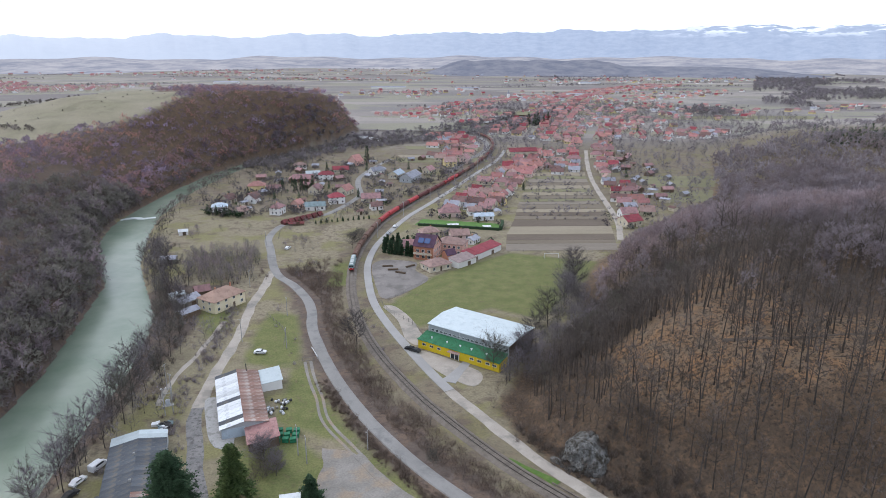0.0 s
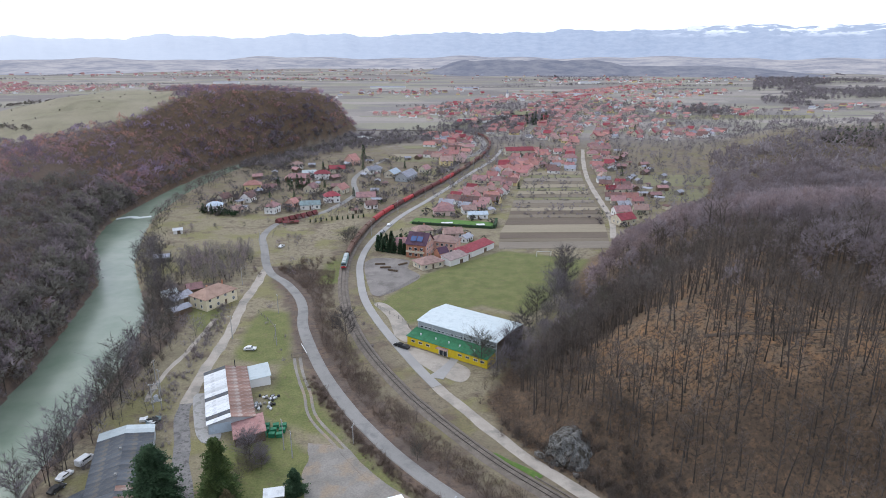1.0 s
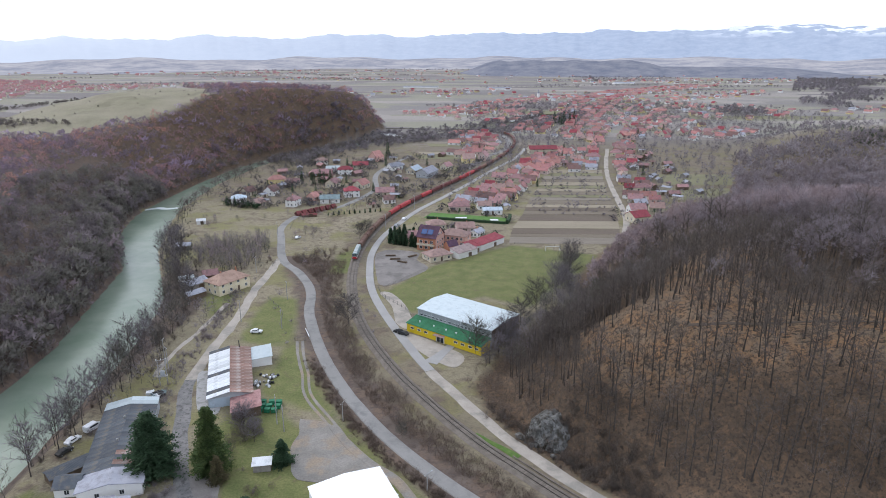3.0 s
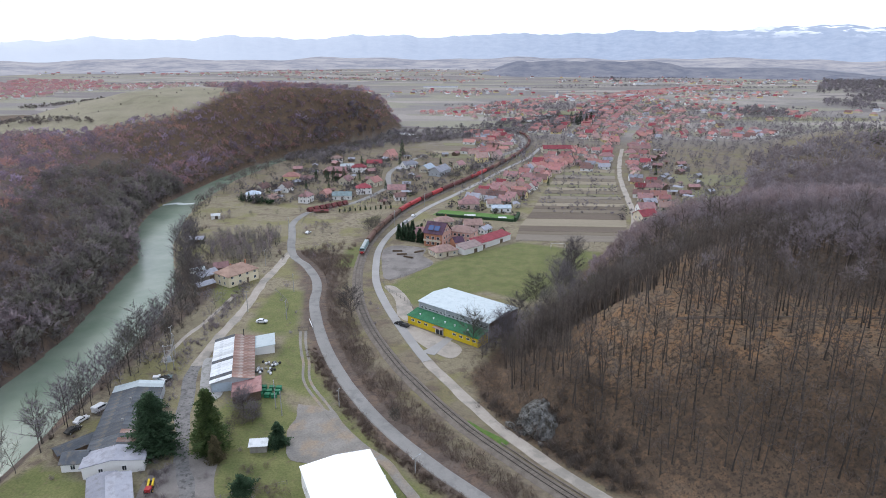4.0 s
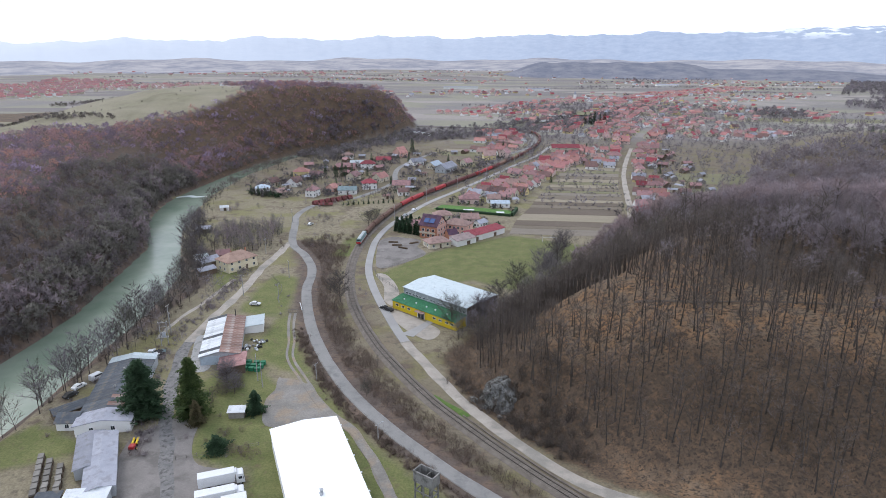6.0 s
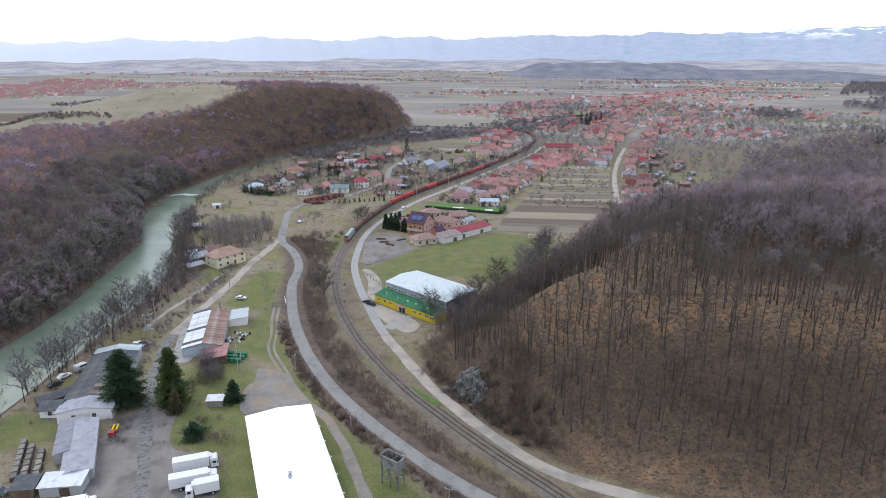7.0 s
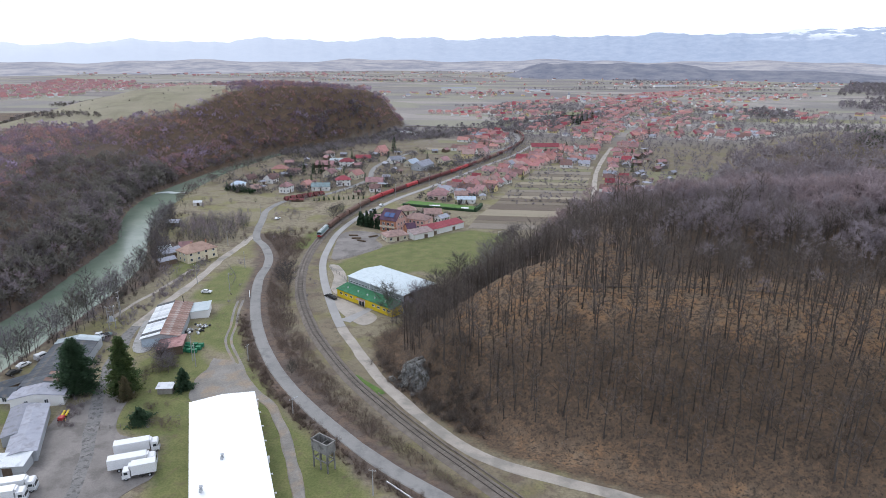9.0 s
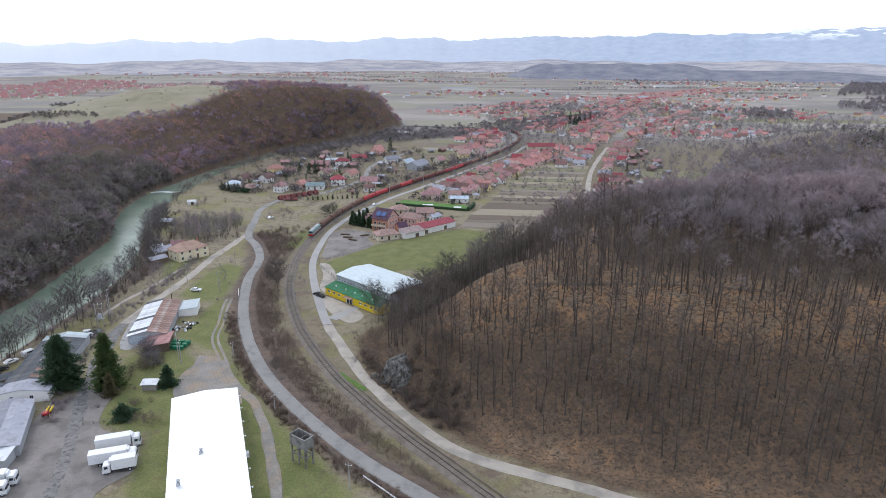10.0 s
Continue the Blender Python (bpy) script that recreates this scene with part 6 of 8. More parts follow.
# the large purple-roofed house and its row of outbuildings
def purple_house():
    r = root_at("villa", -8.0, 311.0, 0, -20, "brick and salmon villa with a purple roof", "house")
    part("wall", boxes((0, 0, 3.6, 10.5, 11, 7.8)), M["wall_brick"], r)
    bm = bmesh.new()
    prism(bm, [(-5.0, 7.4), (5.0, 7.4), (0.0, 12.2)], -5.2, 5.2)
    bmesh.ops.rotate(bm, verts=bm.verts, cent=(0, 0, 0), matrix=Matrix.Rotation(math.pi / 2, 3, "Z"))
    part("gable", bm, M["wall_pink"], r)
    rf = part("roof", gable_roof(bmesh.new(), 10.6, 11, 7.4, 4.6, 0.6), M["tile_purple"], r)
    part("side_wall", boxes((5.28, 0, 3.7, 0.1, 10.9, 7.4)), M["wall_pink"], r, "salmon plastered side wall")
    for i in range(2):
        part("solar_panel", boxes((-1.9 + i * 3.4, -3.4, 9.65, 2.9, 3.0, 0.1, 0, 40)), M["solar"], rf, "blue solar panel")
    for zz in (1.8, 4.8):
        for x in (-3, 0, 3):
            window(r, x, -5.55, zz, 1.5, 1.4, 0)
        for y in (-3, 0, 3):
            window(r, 5.36, y, zz, 1.1, 1.4, 90)
    for y in (-2, 0, 2):
        window(r, 5.25, y, 8.4, 0.9, 1.2, 90)
    part("balcony", boxes((0, -6.3, 3.3, 9.6, 1.5, 0.2), (0, -7.0, 3.8, 9.6, 0.1, 0.9)), M["wall_cream"], r)
    w = root_at("villa_wing", 4.8, 318.5, 0, -20, "salmon villa wing with a tiled hip roof", "house")
    part("wall", boxes((0, 0, 2.9, 14, 9, 6.2)), M["wall_pink"], w)
    part("roof", hip_roof(bmesh.new(), 14, 9, 6.0, 2.6), M["tile_tan"], w)
    for zz in (1.7, 4.4):
        for x in (-5, -2.5, 0, 2.5, 5):
            window(w, x, -4.53, zz, 1.2, 1.3, 0)
        window(w, 7.03, 0, zz, 1.2, 1.3, 90)
    house(-18, 322, 8, 8, 7, 3.6, 2.4, "wall_pink", "tile_old", "small salmon house with old tiles", wins=2)


purple_house()
house(-3.4, 293.5, 34, 12, 9, 2.9, 2.4, "wall_cream", "tile_tan", "bungalow with a broad tan hip roof", hip=True, wins=3, chimneys=1)
shed(9.6, 299.5, 46, 13.0, 6.5, 3.0, 1.2, "white_wall", "tile_mauve", "outbuilding with a faded mauve-grey roof", mono=True)
shed(13.8, 307.0, 46, 7.0, 6.5, 3.2, 1.2, "white_wall", "sheet_red", "outbuilding with a dark red roof", mono=True)
shed(22.0, 316.5, 52, 20.0, 6.2, 3.2, 1.3, "white_wall", "sheet_red", "long low stable with a bright red roof", mono=True)
shed(3.0, 303.5, 34, 5.5, 5.0, 4.4, 2.2, "wall_brick", "tile_purple", "garage with a dark purple roof", door=True)

# row of small red cabins beside the road
cab = shed(-95.5, 374.0, 52, 3.0, 3.6, 1.4, 1.5, "wagon_dark", "sheet_maroon", "small dark red gabled cabin in a row", name="cabin", group="row of red cabins", cat="cabin")
for i in range(1, 7):
    copy_thing(cab, pose(-95.5 + 2.9 * i, 374.0 + 3.3 * i, 0, 0, 0, 52))
shed(-88.0, 372.5, 10, 9.0, 3.4, 1.3, 0.7, "wood_dark", "sheet_maroon", "low red-roofed barn beside the cabins", name="barn", cat="barn")

# ---- the village beyond ----
rng = np.random.default_rng(21)
ROOFS = ["tile_red", "tile_old", "tile_orange", "tile_tan", "tile_brown", "sheet_red", "sheet_grey", "tile_old", "tile_red", "tile_brown"]
WALLS = ["white_wall", "wall_cream", "wall_palepink", "wall_yellow", "white_wall", "wall_cream"]
LABELS = {"tile_red": "village house with a red tiled roof", "tile_old": "village house with weathered old tiles", "tile_orange": "village house with an orange tiled roof", "tile_tan": "village house with a tan tiled roof",
          "tile_brown": "village house with a brown roof", "sheet_red": "village house with a red metal roof", "sheet_grey": "village house with a grey metal roof"}
village_protos = []
for i in range(14):
    rf, wl = ROOFS[i % 10], WALLS[i % 6]
    w, d = 10 + (i * 7 % 5), 7.5 + (i * 3 % 3)
    r = root_at("house", 0, 0, 0, 0, LABELS[rf], "house", "village houses")
    h, rise = 3.2 + 0.5 * (i % 3), 3.0 + 0.5 * (i % 2)
    hip = i % 4 == 3
    part("wall", boxes((0, 0, h / 2, w, d, h)) if hip else walls_gable(w, d, h, rise), M[wl], r)
    ro = part("roof", hip_roof(bmesh.new(), w, d, h, rise) if hip else gable_roof(bmesh.new(), w, d, h, rise), M[rf], r)
    part("chimney", boxes((w * 0.2, 0.6, h + rise, 0.6, 0.6, 1.6)), M["wall_brick"], ro)
    for k in range(2):
        for sgn in (-1, 1):
            part("window", boxes(((k - 0.5) * w * 0.45, sgn * (d / 2 + 0.02), h * 0.55, 1.3, 0.1, 1.3)), M["glass"], r)
    for sgn in (-1, 1):
        part("window", boxes((sgn * (w / 2 + 0.02), 0, h * 0.55, 0.1, 1.3, 1.3)), M["glass"], r)
    village_protos.append(r)
placed = [(h[0], h[1]) for h in HOMES] + [(-8, 311), (6, 318), (-3, 293), (22, 316), (9, 300)]
used = set()


spots = []


def put_house(x, y, rot, gap=8.4):
    if any(math.hypot(x - a, y - b) < gap for a, b in placed):
        return
    if y < 900 and min(float(dist_to(np.array([x]), np.array([y]), ln)[0]) for ln in (ROAD, TRACK, RAIL, STREET, INNER)) < 8.5:
        return
    placed.append((x, y))
    spots.append((x, y, rot))


def set_house(x, y, rot):
    k = int(rng.integers(0, 14))
    p = village_protos[k]
    s = 0.68 + 0.25 * rng.random()
    m = pose(x, y, float(height(x, y)) - 0.15, 0, 0, rot)
    if k in used:
        p = copy_thing(p, m)
    else:
        used.add(k)
        p.matrix_basis = m
    p.scale = (s, s, s)


def street_row(line, offs, step, turn=90, jitter=2.0, chance=0.9):
    ln = spline(line, step)
    tg, rt = frames_along(ln)
    for i in range(len(ln)):
        for o in offs:
            if rng.random() < chance:
                x, y = ln[i] + rt[i] * (o + rng.normal() * jitter)
                rot = math.degrees(math.atan2(tg[i, 1], tg[i, 0])) + (turn if rng.random() < 0.8 else 0) + rng.normal() * 4
                put_house(float(x), float(y), rot)


street_row([(-12, 402), (6, 446), (24, 500), (44, 560), (62, 610), (76, 660)], (13, 24, 34), 10, chance=0.8)
street_row([(2, 600), (22, 650), (30, 700), (20, 740), (-10, 770)], (-6, 6, -18, 17), 11, chance=0.85)
street_row([(108, 400), (114, 465), (120, 518)], (11, 22), 12, chance=0.7)
street_row([(122, 530), (131, 584), (147, 665), (170, 760), (200, 860)], (-12, 12, 24, -24), 13, chance=0.65)
street_row([(100, 780), (116, 841), (151, 988), (201, 1159), (260, 1337), (342, 1502), (452, 1621), (604, 1785)], (-13, 13, -27, 27, 42, -42), 12, chance=0.85)
street_row([(-72, 996), (-22, 1066), (36, 1159), (106, 1281), (187, 1399)], (-16, 16, 36, -36), 17, chance=0.8)
street_row([(39, 885), (77, 926), (115, 941)], (-14, 14), 14, chance=0.7)
street_row([(164, 872), (225, 905), (299, 941)], (-16, 16, 34), 15, chance=0.75)
street_row([(122, 732), (172, 770), (215, 780), (250, 760)], (-11, 11, 26, -26), 13, chance=0.75)
street_row([(189, 1013), (275, 1076), (369, 1137)], (-18, 18), 18, chance=0.7)
street_row([(275, 765), (342, 824)], (-12, 12, 26), 13, chance=0.85)
street_row([(405, 945), (460, 1010), (515, 1100)], (-10, 14), 19, chance=0.6)
street_row([(271, 1281), (375, 1337), (499, 1431), (613, 1502)], (-20, 20, 50), 22, chance=0.7)
street_row([(581, 1057), (702, 1137), (798, 1181)], (-20, 20), 24, chance=0.6)
street_row([(4, 680), (20, 741), (40, 780)], (-11, 11), 11, chance=0.85)
for cx, cy, wide, deep, many in ((215, 880, 90, 110, 90), (330, 1120, 150, 160, 90), (60, 1010, 90, 90, 60), (-100, 1500, 260, 120, 60), (-350, 2150, 420, 120, 70), (620, 2050, 500, 160, 110), (520, 2500, 700, 160, 90), (-1000, 2500, 700, 160, 80), (100, 2750, 900, 120, 90)):
    for _ in range(many):
        put_house(cx + wide * float(rng.normal()) * 0.5, cy + deep * float(rng.normal()) * 0.5, float(rng.integers(0, 2) * 90 + rng.normal() * 9 + 20), 11.0)
street_row([(-1380, 1430), (-1180, 1500), (-980, 1580), (-820, 1640)], (-20, 20, 50, -50), 19, chance=0.75)
street_row([(-1420, 1600), (-1180, 1640), (-1000, 1700), (-760, 1780)], (-18, 18, 46), 20, chance=0.7)
for _ in range(900):
    fx0, fy0 = -1560 + rng.random() * 620, 1180 + rng.random() * 800
    if inside(np.array([fx0]), np.array([fy0]), [(-1392, 1711), (-1571, 2020), (-1243, 1989), (-1034, 1620), (-951, 1261), (-1006, 1155), (-1269, 1455)])[0]:
        put_house(float(fx0), float(fy0), float(rng.integers(0, 2) * 90 + rng.normal() * 8 + 35), 11.0)
street_row([(180, 1500), (420, 1480), (700, 1560)], (-15, 15), 24, chance=0.6)

spots.sort(key=lambda q: q[1] + 0.3 * abs(q[0]))
for q in spots[:262]:
    set_house(*q)
# the houses farthest off, joined
bank = {}
for x, y, rot in spots[262:]:
    kind_ = int(rng.integers(0, 14))
    bank.setdefault((0, 1, 8, 1)[kind_ % 4] if x < -700 else kind_, []).append((x, y, rot))
FV, FF, FM, base = [], [], [], 0
far_mats = []
for k, rows in bank.items():
    for part_ob in [o for o in village_protos[k].children_recursive if o.name.split(".")[0] in ("wall", "roof")]:
        me = part_ob.data
        me.calc_loop_triangles()
        v = np.array([q.co for q in me.vertices])
        f = np.array([t.vertices for t in me.loop_triangles])
        if me.materials[0] not in far_mats:
            far_mats.append(me.materials[0])
        mi = far_mats.index(me.materials[0])
        for x, y, rot in rows:
            c, s_ = math.cos(radians(rot)), math.sin(radians(rot))
            z = float(height(x, y)) - 0.15
            g_ = 1.15 if x < -700 else 0.8
            FV.append(np.stack([(v[:, 0] * c - v[:, 1] * s_) * g_ + x, (v[:, 0] * s_ + v[:, 1] * c) * g_ + y, v[:, 2] * g_ + z], 1))
            FF.append(f + base)
            FM.append(np.full(len(f), mi))
            base += len(v)
tagged(new("far_houses", mesh_np("far_houses", np.concatenate(FV), np.concatenate(FF), far_mats, np.concatenate(FM))), "far rows of red-roofed village houses", "houses", kind="stuff")


# outbuildings behind the gardens
out_protos = [shed(-30, 600, 20, 6, 4.5, 2.4, 1.2, "wood_grey", "sheet_grey", "grey plank outbuilding behind the houses", name="outbuilding", group="outbuildings", cat="shed"),
              shed(-20, 606, 70, 8, 5, 2.6, 1.6, "wood_dark", "tile_old", "dark plank barn with old tiles", name="outbuilding", group="outbuildings", cat="shed"),
              shed(36, 600, 10, 5, 4, 2.2, 0.8, "wall_cream", "tile_brown", "small cream outbuilding with brown roof", name="outbuilding", group="outbuildings", cat="shed"),
              shed(64, 570, 40, 7, 4, 2.3, 0.7, "wall_cream", "sheet_grey", "low cream outbuilding with grey roof", name="outbuilding", group="outbuildings", cat="shed")]
for q in range(170):
    zone_ = rng.random()
    if zone_ < 0.35:
        x, y = -150 + rng.random() * 110, 395 + rng.random() * 190
    elif zone_ < 0.7:
        x, y = float(rng.random() * 60), 385 + rng.random() * 200
        x += (y - 385) * 0.3
    else:
        x, y = 125 + rng.random() * 45, 400 + rng.random() * 260
        x += (y - 400) * 0.12
    d_road = min(float(dist_to(np.array([x]), np.array([y]), ln)[0]) for ln in (ROAD, TRACK, RAIL, STREET))
    if d_road < 6 or (44 < x < 112 and y < 545) or any(math.hypot(x - a, y - b) < 8.5 for a, b in placed):
        continue
    placed.append((x, y))
    c = copy_thing(out_protos[q % 4], pose(x, y, 0, 0, 0, float(rng.integers(0, 4) * 45 + rng.normal() * 8)))


# church with its pale tower
r = root_at("church", 138, 1300, 0, 20, "village church with a pale pointed tower", "church")
r.scale = (0.62, 0.62, 0.62)
part("wall", walls_gable(28, 13, 9, 6), M["wall_cream"], r)
part("roof", gable_roof(bmesh.new(), 28, 13, 9, 6), M["tile_red"], r)
part("tower", boxes((-16, 0, 11, 7, 7, 22)), M["white_wall"], r)
bm = bmesh.new()
bmesh.ops.create_cone(bm, cap_ends=True, segments=8, radius1=4.6, radius2=0.2, depth=13, matrix=pose(-16, 0, 28.5))
part("spire", bm, M["sheet_grey"], r)
for x, y, w, d, lab in ((282, 1420, 34, 18, "large pale hall with a white roof"), (-140, 1700, 90, 14, "long white farm building on the plain"), (60, 1640, 60, 16, "white farm shed on the plain"), (-620, 1900, 70, 20, "white store on the plain"), (420, 1900, 60, 18, "pale store on the plain")):
    r = root_at("farm_building", x, y, float(height(x, y)), 6, lab, "building")
    part("wall", walls_gable(w, d, 4, 1.5), M["white_wall"], r)
    part("roof", gable_roof(bmesh.new(), w, d, 4, 1.5), M["sheet_grey"], r)


# ---- train ----
RL = spline(RAIL, 1.0)
s_front = int(np.argmin(np.hypot(RL[:, 0] + 43, RL[:, 1] - 286)))


def bogie(parent, x, mat):
    b = part("bogie", boxes((0, 0.95, 0.55, 2.6, 0.16, 0.4), (0, -0.95, 0.55, 2.6, 0.16, 0.4), (0, 0, 0.6, 0.4, 2.0, 0.3)), mat, parent)
    b.location = (x, 0, 0)
    for wx in (-0.9, 0.9):
        bm = bmesh.new()
        for y in (-0.75, 0.75):
            bmesh.ops.create_cone(bm, cap_ends=True, segments=14, radius1=0.46, radius2=0.46, depth=0.13, matrix=pose(wx, y, 0.46, 90))
        rod(bm, (wx, -0.75, 0.46), (wx, 0.75, 0.46), 0.09)
        part("wheelset", bm, M["dark_metal"], b)


def wagon(mat_name, label, x, y, rot):
    r = root_at("freight_wagon", x, y, 0.8, rot, label, "wagon", "wagons of the train")
    m = M[mat_name]
    L = 16.2
    part("frame", boxes((0, 0, 1.05, L, 2.5, 0.3)), M["dark_metal"], r)
    bm = bmesh.new()
    a = [(-1.45, 1.2), (1.45, 1.2), (1.45, 3.0), (1.3, 3.55), (0.8, 3.95), (0, 4.1), (-0.8, 3.95), (-1.3, 3.55), (-1.45, 3.0)]
    prism(bm, a, -L / 2 + 0.3, L / 2 - 0.3)
    bmesh.ops.rotate(bm, verts=bm.verts, cent=(0, 0, 0), matrix=Matrix.Rotation(math.pi / 2, 3, "Z"))
    body = part("body", bm, m, r)
    for i in range(9):
        bm = bmesh.new()
        prism(bm, [(p[0] * 1.025, 1.2 + (p[1] - 1.2) * 1.018) for p in a], -0.06, 0.06)
        bmesh.ops.rotate(bm, verts=bm.verts, cent=(0, 0, 0), matrix=Matrix.Rotation(math.pi / 2, 3, "Z"))
        bmesh.ops.translate(bm, verts=bm.verts, vec=(-L / 2 + 0.7 + i * (L - 1.4) / 8, 0, 0))
        part("rib", bm, m, body)
    for e in (-1, 1):
        bm = bmesh.new()
        for y_ in (-0.87, 0.87):
            rod(bm, (e * (L / 2), y_, 1.05), (e * (L / 2 + 0.55), y_, 1.05), 0.2, 8)
        part("buffer", bm, M["dark_metal"], r)
    bogie(r, -L / 2 + 2.6, M["dark_metal"])
    bogie(r, L / 2 - 2.6, M["dark_metal"])
    r.scale = (1, 0.84, 0.74)
    return r


def on_rail(s):
    a, b = RL[min(s + 6, len(RL) - 1)], RL[s - 6]
    d = a - b
    return float(RL[s, 0]), float(RL[s, 1]), math.degrees(math.atan2(d[1], d[0]))


protos_w = {}
seq = ["wagon_brown"] * 4 + ["wagon_red"] * 2 + ["wagon_dark", "wagon_red", "wagon_dark", "wagon_dark", "wagon_dark", "wagon_red", "wagon_red"] + ["wagon_dark", "wagon_brown"] * 8
WL = {"wagon_brown": "brown covered freight wagon with ribbed sides", "wagon_red": "bright red covered freight wagon", "wagon_dark": "dark maroon covered freight wagon"}
s = s_front + 19 + 9
for nm in seq:
    if s > len(RL) - 20:
        break
    x, y, a = on_rail(s)
    if nm in protos_w:
        copy_thing(protos_w[nm], pose(x, y, 0.8, 0, 0, a))
    else:
        protos_w[nm] = wagon(nm, WL[nm], x, y, a)
    s += 17


def locomotive():
    x, y, a = on_rail(s_front + 9)
    r = root_at("diesel_locomotive", x, y, 0.8, a + 180, "blue and grey diesel locomotive with a red nose", "locomotive")
    part("frame", boxes((0, 0, 1.1, 17.4, 2.8, 0.35)), M["red_paint"], r, "red underframe and buffer beam")
    bm = bmesh.new()
    prism(bm, [(-1.45, 1.25), (1.45, 1.25), (1.45, 3.3), (1.15, 3.9), (0.5, 4.15), (-0.5, 4.15), (-1.15, 3.9), (-1.45, 3.3)], -8.2, 8.2)
    bmesh.ops.rotate(bm, verts=bm.verts, cent=(0, 0, 0), matrix=Matrix.Rotation(math.pi / 2, 3, "Z"))
    body = part("body", bm, M["loco_blue"], r)
    part("roof", boxes((0, 0, 4.12, 15.6, 1.9, 0.12), (3.5, 0, 4.3, 3.0, 1.5, 0.35), (-3.0, 0, 4.3, 4.0, 1.5, 0.3), (0.6, 0, 4.28, 1.0, 0.8, 0.3)), M["pale_roof"], r, "pale grey roof with vents")
    for e in (-1, 1):
        part("cab_front", boxes((e * 8.25, 0, 1.65, 0.2, 2.7, 0.8)), M["red_paint"], body, "red cab front panel")
        part("windscreen", boxes((e * 8.2, 0, 3.15, 0.12, 2.3, 0.75)), M["glass"], body)
        bm = bmesh.new()
        for y_ in (-0.87, 0.87):
            rod(bm, (e * 8.7, y_, 1.05), (e * 9.25, y_, 1.05), 0.22, 8)
        part("buffer", bm, M["dark_metal"], r)
        for s_ in (-1, 1):
            part("headlight", boxes((e * 8.38, s_ * 0.95, 1.7, 0.08, 0.28, 0.28)), M["white_paint"], body)
            part("side_window", boxes((e * 7.2, s_ * 1.46, 3.0, 1.0, 0.05, 0.7)), M["glass"], body)
    for s_ in (-1, 1):
        part("stripe", boxes((0, s_ * 1.455, 1.9, 15.5, 0.03, 0.35)), M["pale_roof"], body)
    for bx_ in (-5.2, 5.2):
        bogie(r, bx_, M["dark_metal"])
    r.scale = (0.95, 0.86, 0.8)


locomotive()


# ---- trees and shrubs in the valley ----
rng = np.random.default_rng(33)
bank_trees = [bare_tree(120 + i, 12 + i % 3 * 1.5, 0.22, 3.2, 19, 22, 0.05, 0.8) for i in range(6)]
old_tree = bare_tree(131, 12, 0.16, 4.8, 30, 60, 0.028, 0.5, 0.75, 0.0125)
TW = [M["bark"], M["twig"]]
TD = [M["bark"], M["twig_mid"]]
TG = [M["bark"], M["twig_far"]]
bank_protos = []


def stand(arr_i, x, y, size, label, group=""):
    """A leafless tree of its own; the first of each shape is built, the others share its meshes."""
    z = float(height(x, y)) - 0.1
    for i, p in bank_protos:
        if i == arr_i:
            c = copy_thing(p, pose(x, y, z, 0, 0, float(rng.random() * 360)))
            c.scale = (size,) * 3
            return tagged(c, label, "tree", group)
    t = tree_thing("bare_tree", bank_trees[arr_i] if arr_i < 6 else old_tree, [M["bark"], M["twig_garden"]], x, y, z, size, float(rng.random() * 360), label, group)
    bank_protos.append((arr_i, t))
    return t


rr = spline(RIVER_R, 4.4)
_, rside = frames_along(rr)
for i in range(len(rr)):
    if rr[i, 1] > 330 or rr[i, 1] < 90:
        continue
    for k in range(3):
        if rng.random() < (0.55, 0.55, 0.5)[k]:
            off = 2.5 + 4.5 * k + rng.random() * 4
            x, y = rr[i] + rside[i] * off + rng.normal(size=2) * 1.2
            if x > -90 and y < 165:
                continue
            stand(int(rng.integers(0, 6)), float(x), float(y), (0.52 if y > 175 else 0.8) + 0.42 * float(rng.random()), "leafless riverside tree on the bank", "riverside trees")
for x, y, s_ in ((-31, 211, 0.95), (16.5, 190.5, 1.0), (27, 196, 0.9), (-45, 330, 0.75), (-48, 326, 0.7), (57, 262, 1.2), (50, 246, 1.1), (40, 226, 1.1), (33, 208, 1.0), (-2.5, 140, 0.35), (-45.5, 139.5, 0.7), (-47.5, 143, 0.5), (-41.5, 136, 0.5), (61, 285, 1.0)):
    stand(6, x, y, s_, "broad leafless tree with a rounded crown")

# dense copse in the meadow, gardens, orchards and village trees
def grow(name, kinds, x, y, lo, hi, mats, label):
    z = height(x, y)
    tagged(new(name, forest_mesh(name, kinds, x, y, z - 0.1, lo + (hi - lo) * rng.random(len(x)), mats, rng)), label, "trees", kind="stuff")


def along(line, a, b, step, n, spread):
    ln = spline(line, step)
    ln = ln[a:b]
    _, rt = frames_along(ln)
    k = rng.integers(0, len(ln), n)
    p = ln[k] + rt[k] * (spread[0] + (spread[1] - spread[0]) * rng.random(n))[:, None] + rng.normal(size=(n, 2)) * 0.6
    return p[:, 0], p[:, 1]


birch = [bare_tree(140 + i, 10, 0.12, 1.3, 12, 9, 0.04, 0.5, 1.2, sides=4) for i in range(5)]
small = [crown_tree(150 + i, 6.2, 2.2, 6, 8, 1.0, 0.12, 0.2, 0.38, 0.011, 3) for i in range(5)]
COPSE = [(-126, 308), (-108, 318), (-95, 318), (-90, 300), (-88, 280), (-97, 266), (-118, 274)]
cx, cy = scatter(-128, -88, 262, 322, 2.4, lambda x, y: inside(x, y, COPSE) & (rng.random(x.shape) < 0.85), rng)
grow("copse", [round_tree(160 + i, 8, 0.03, 1.7, 120, 0.05, girth=0.006) for i in range(5)], cx, cy, 0.45, 1.1, [M["bark"], M["twig_willow"]], "dense copse of young leafless trees")
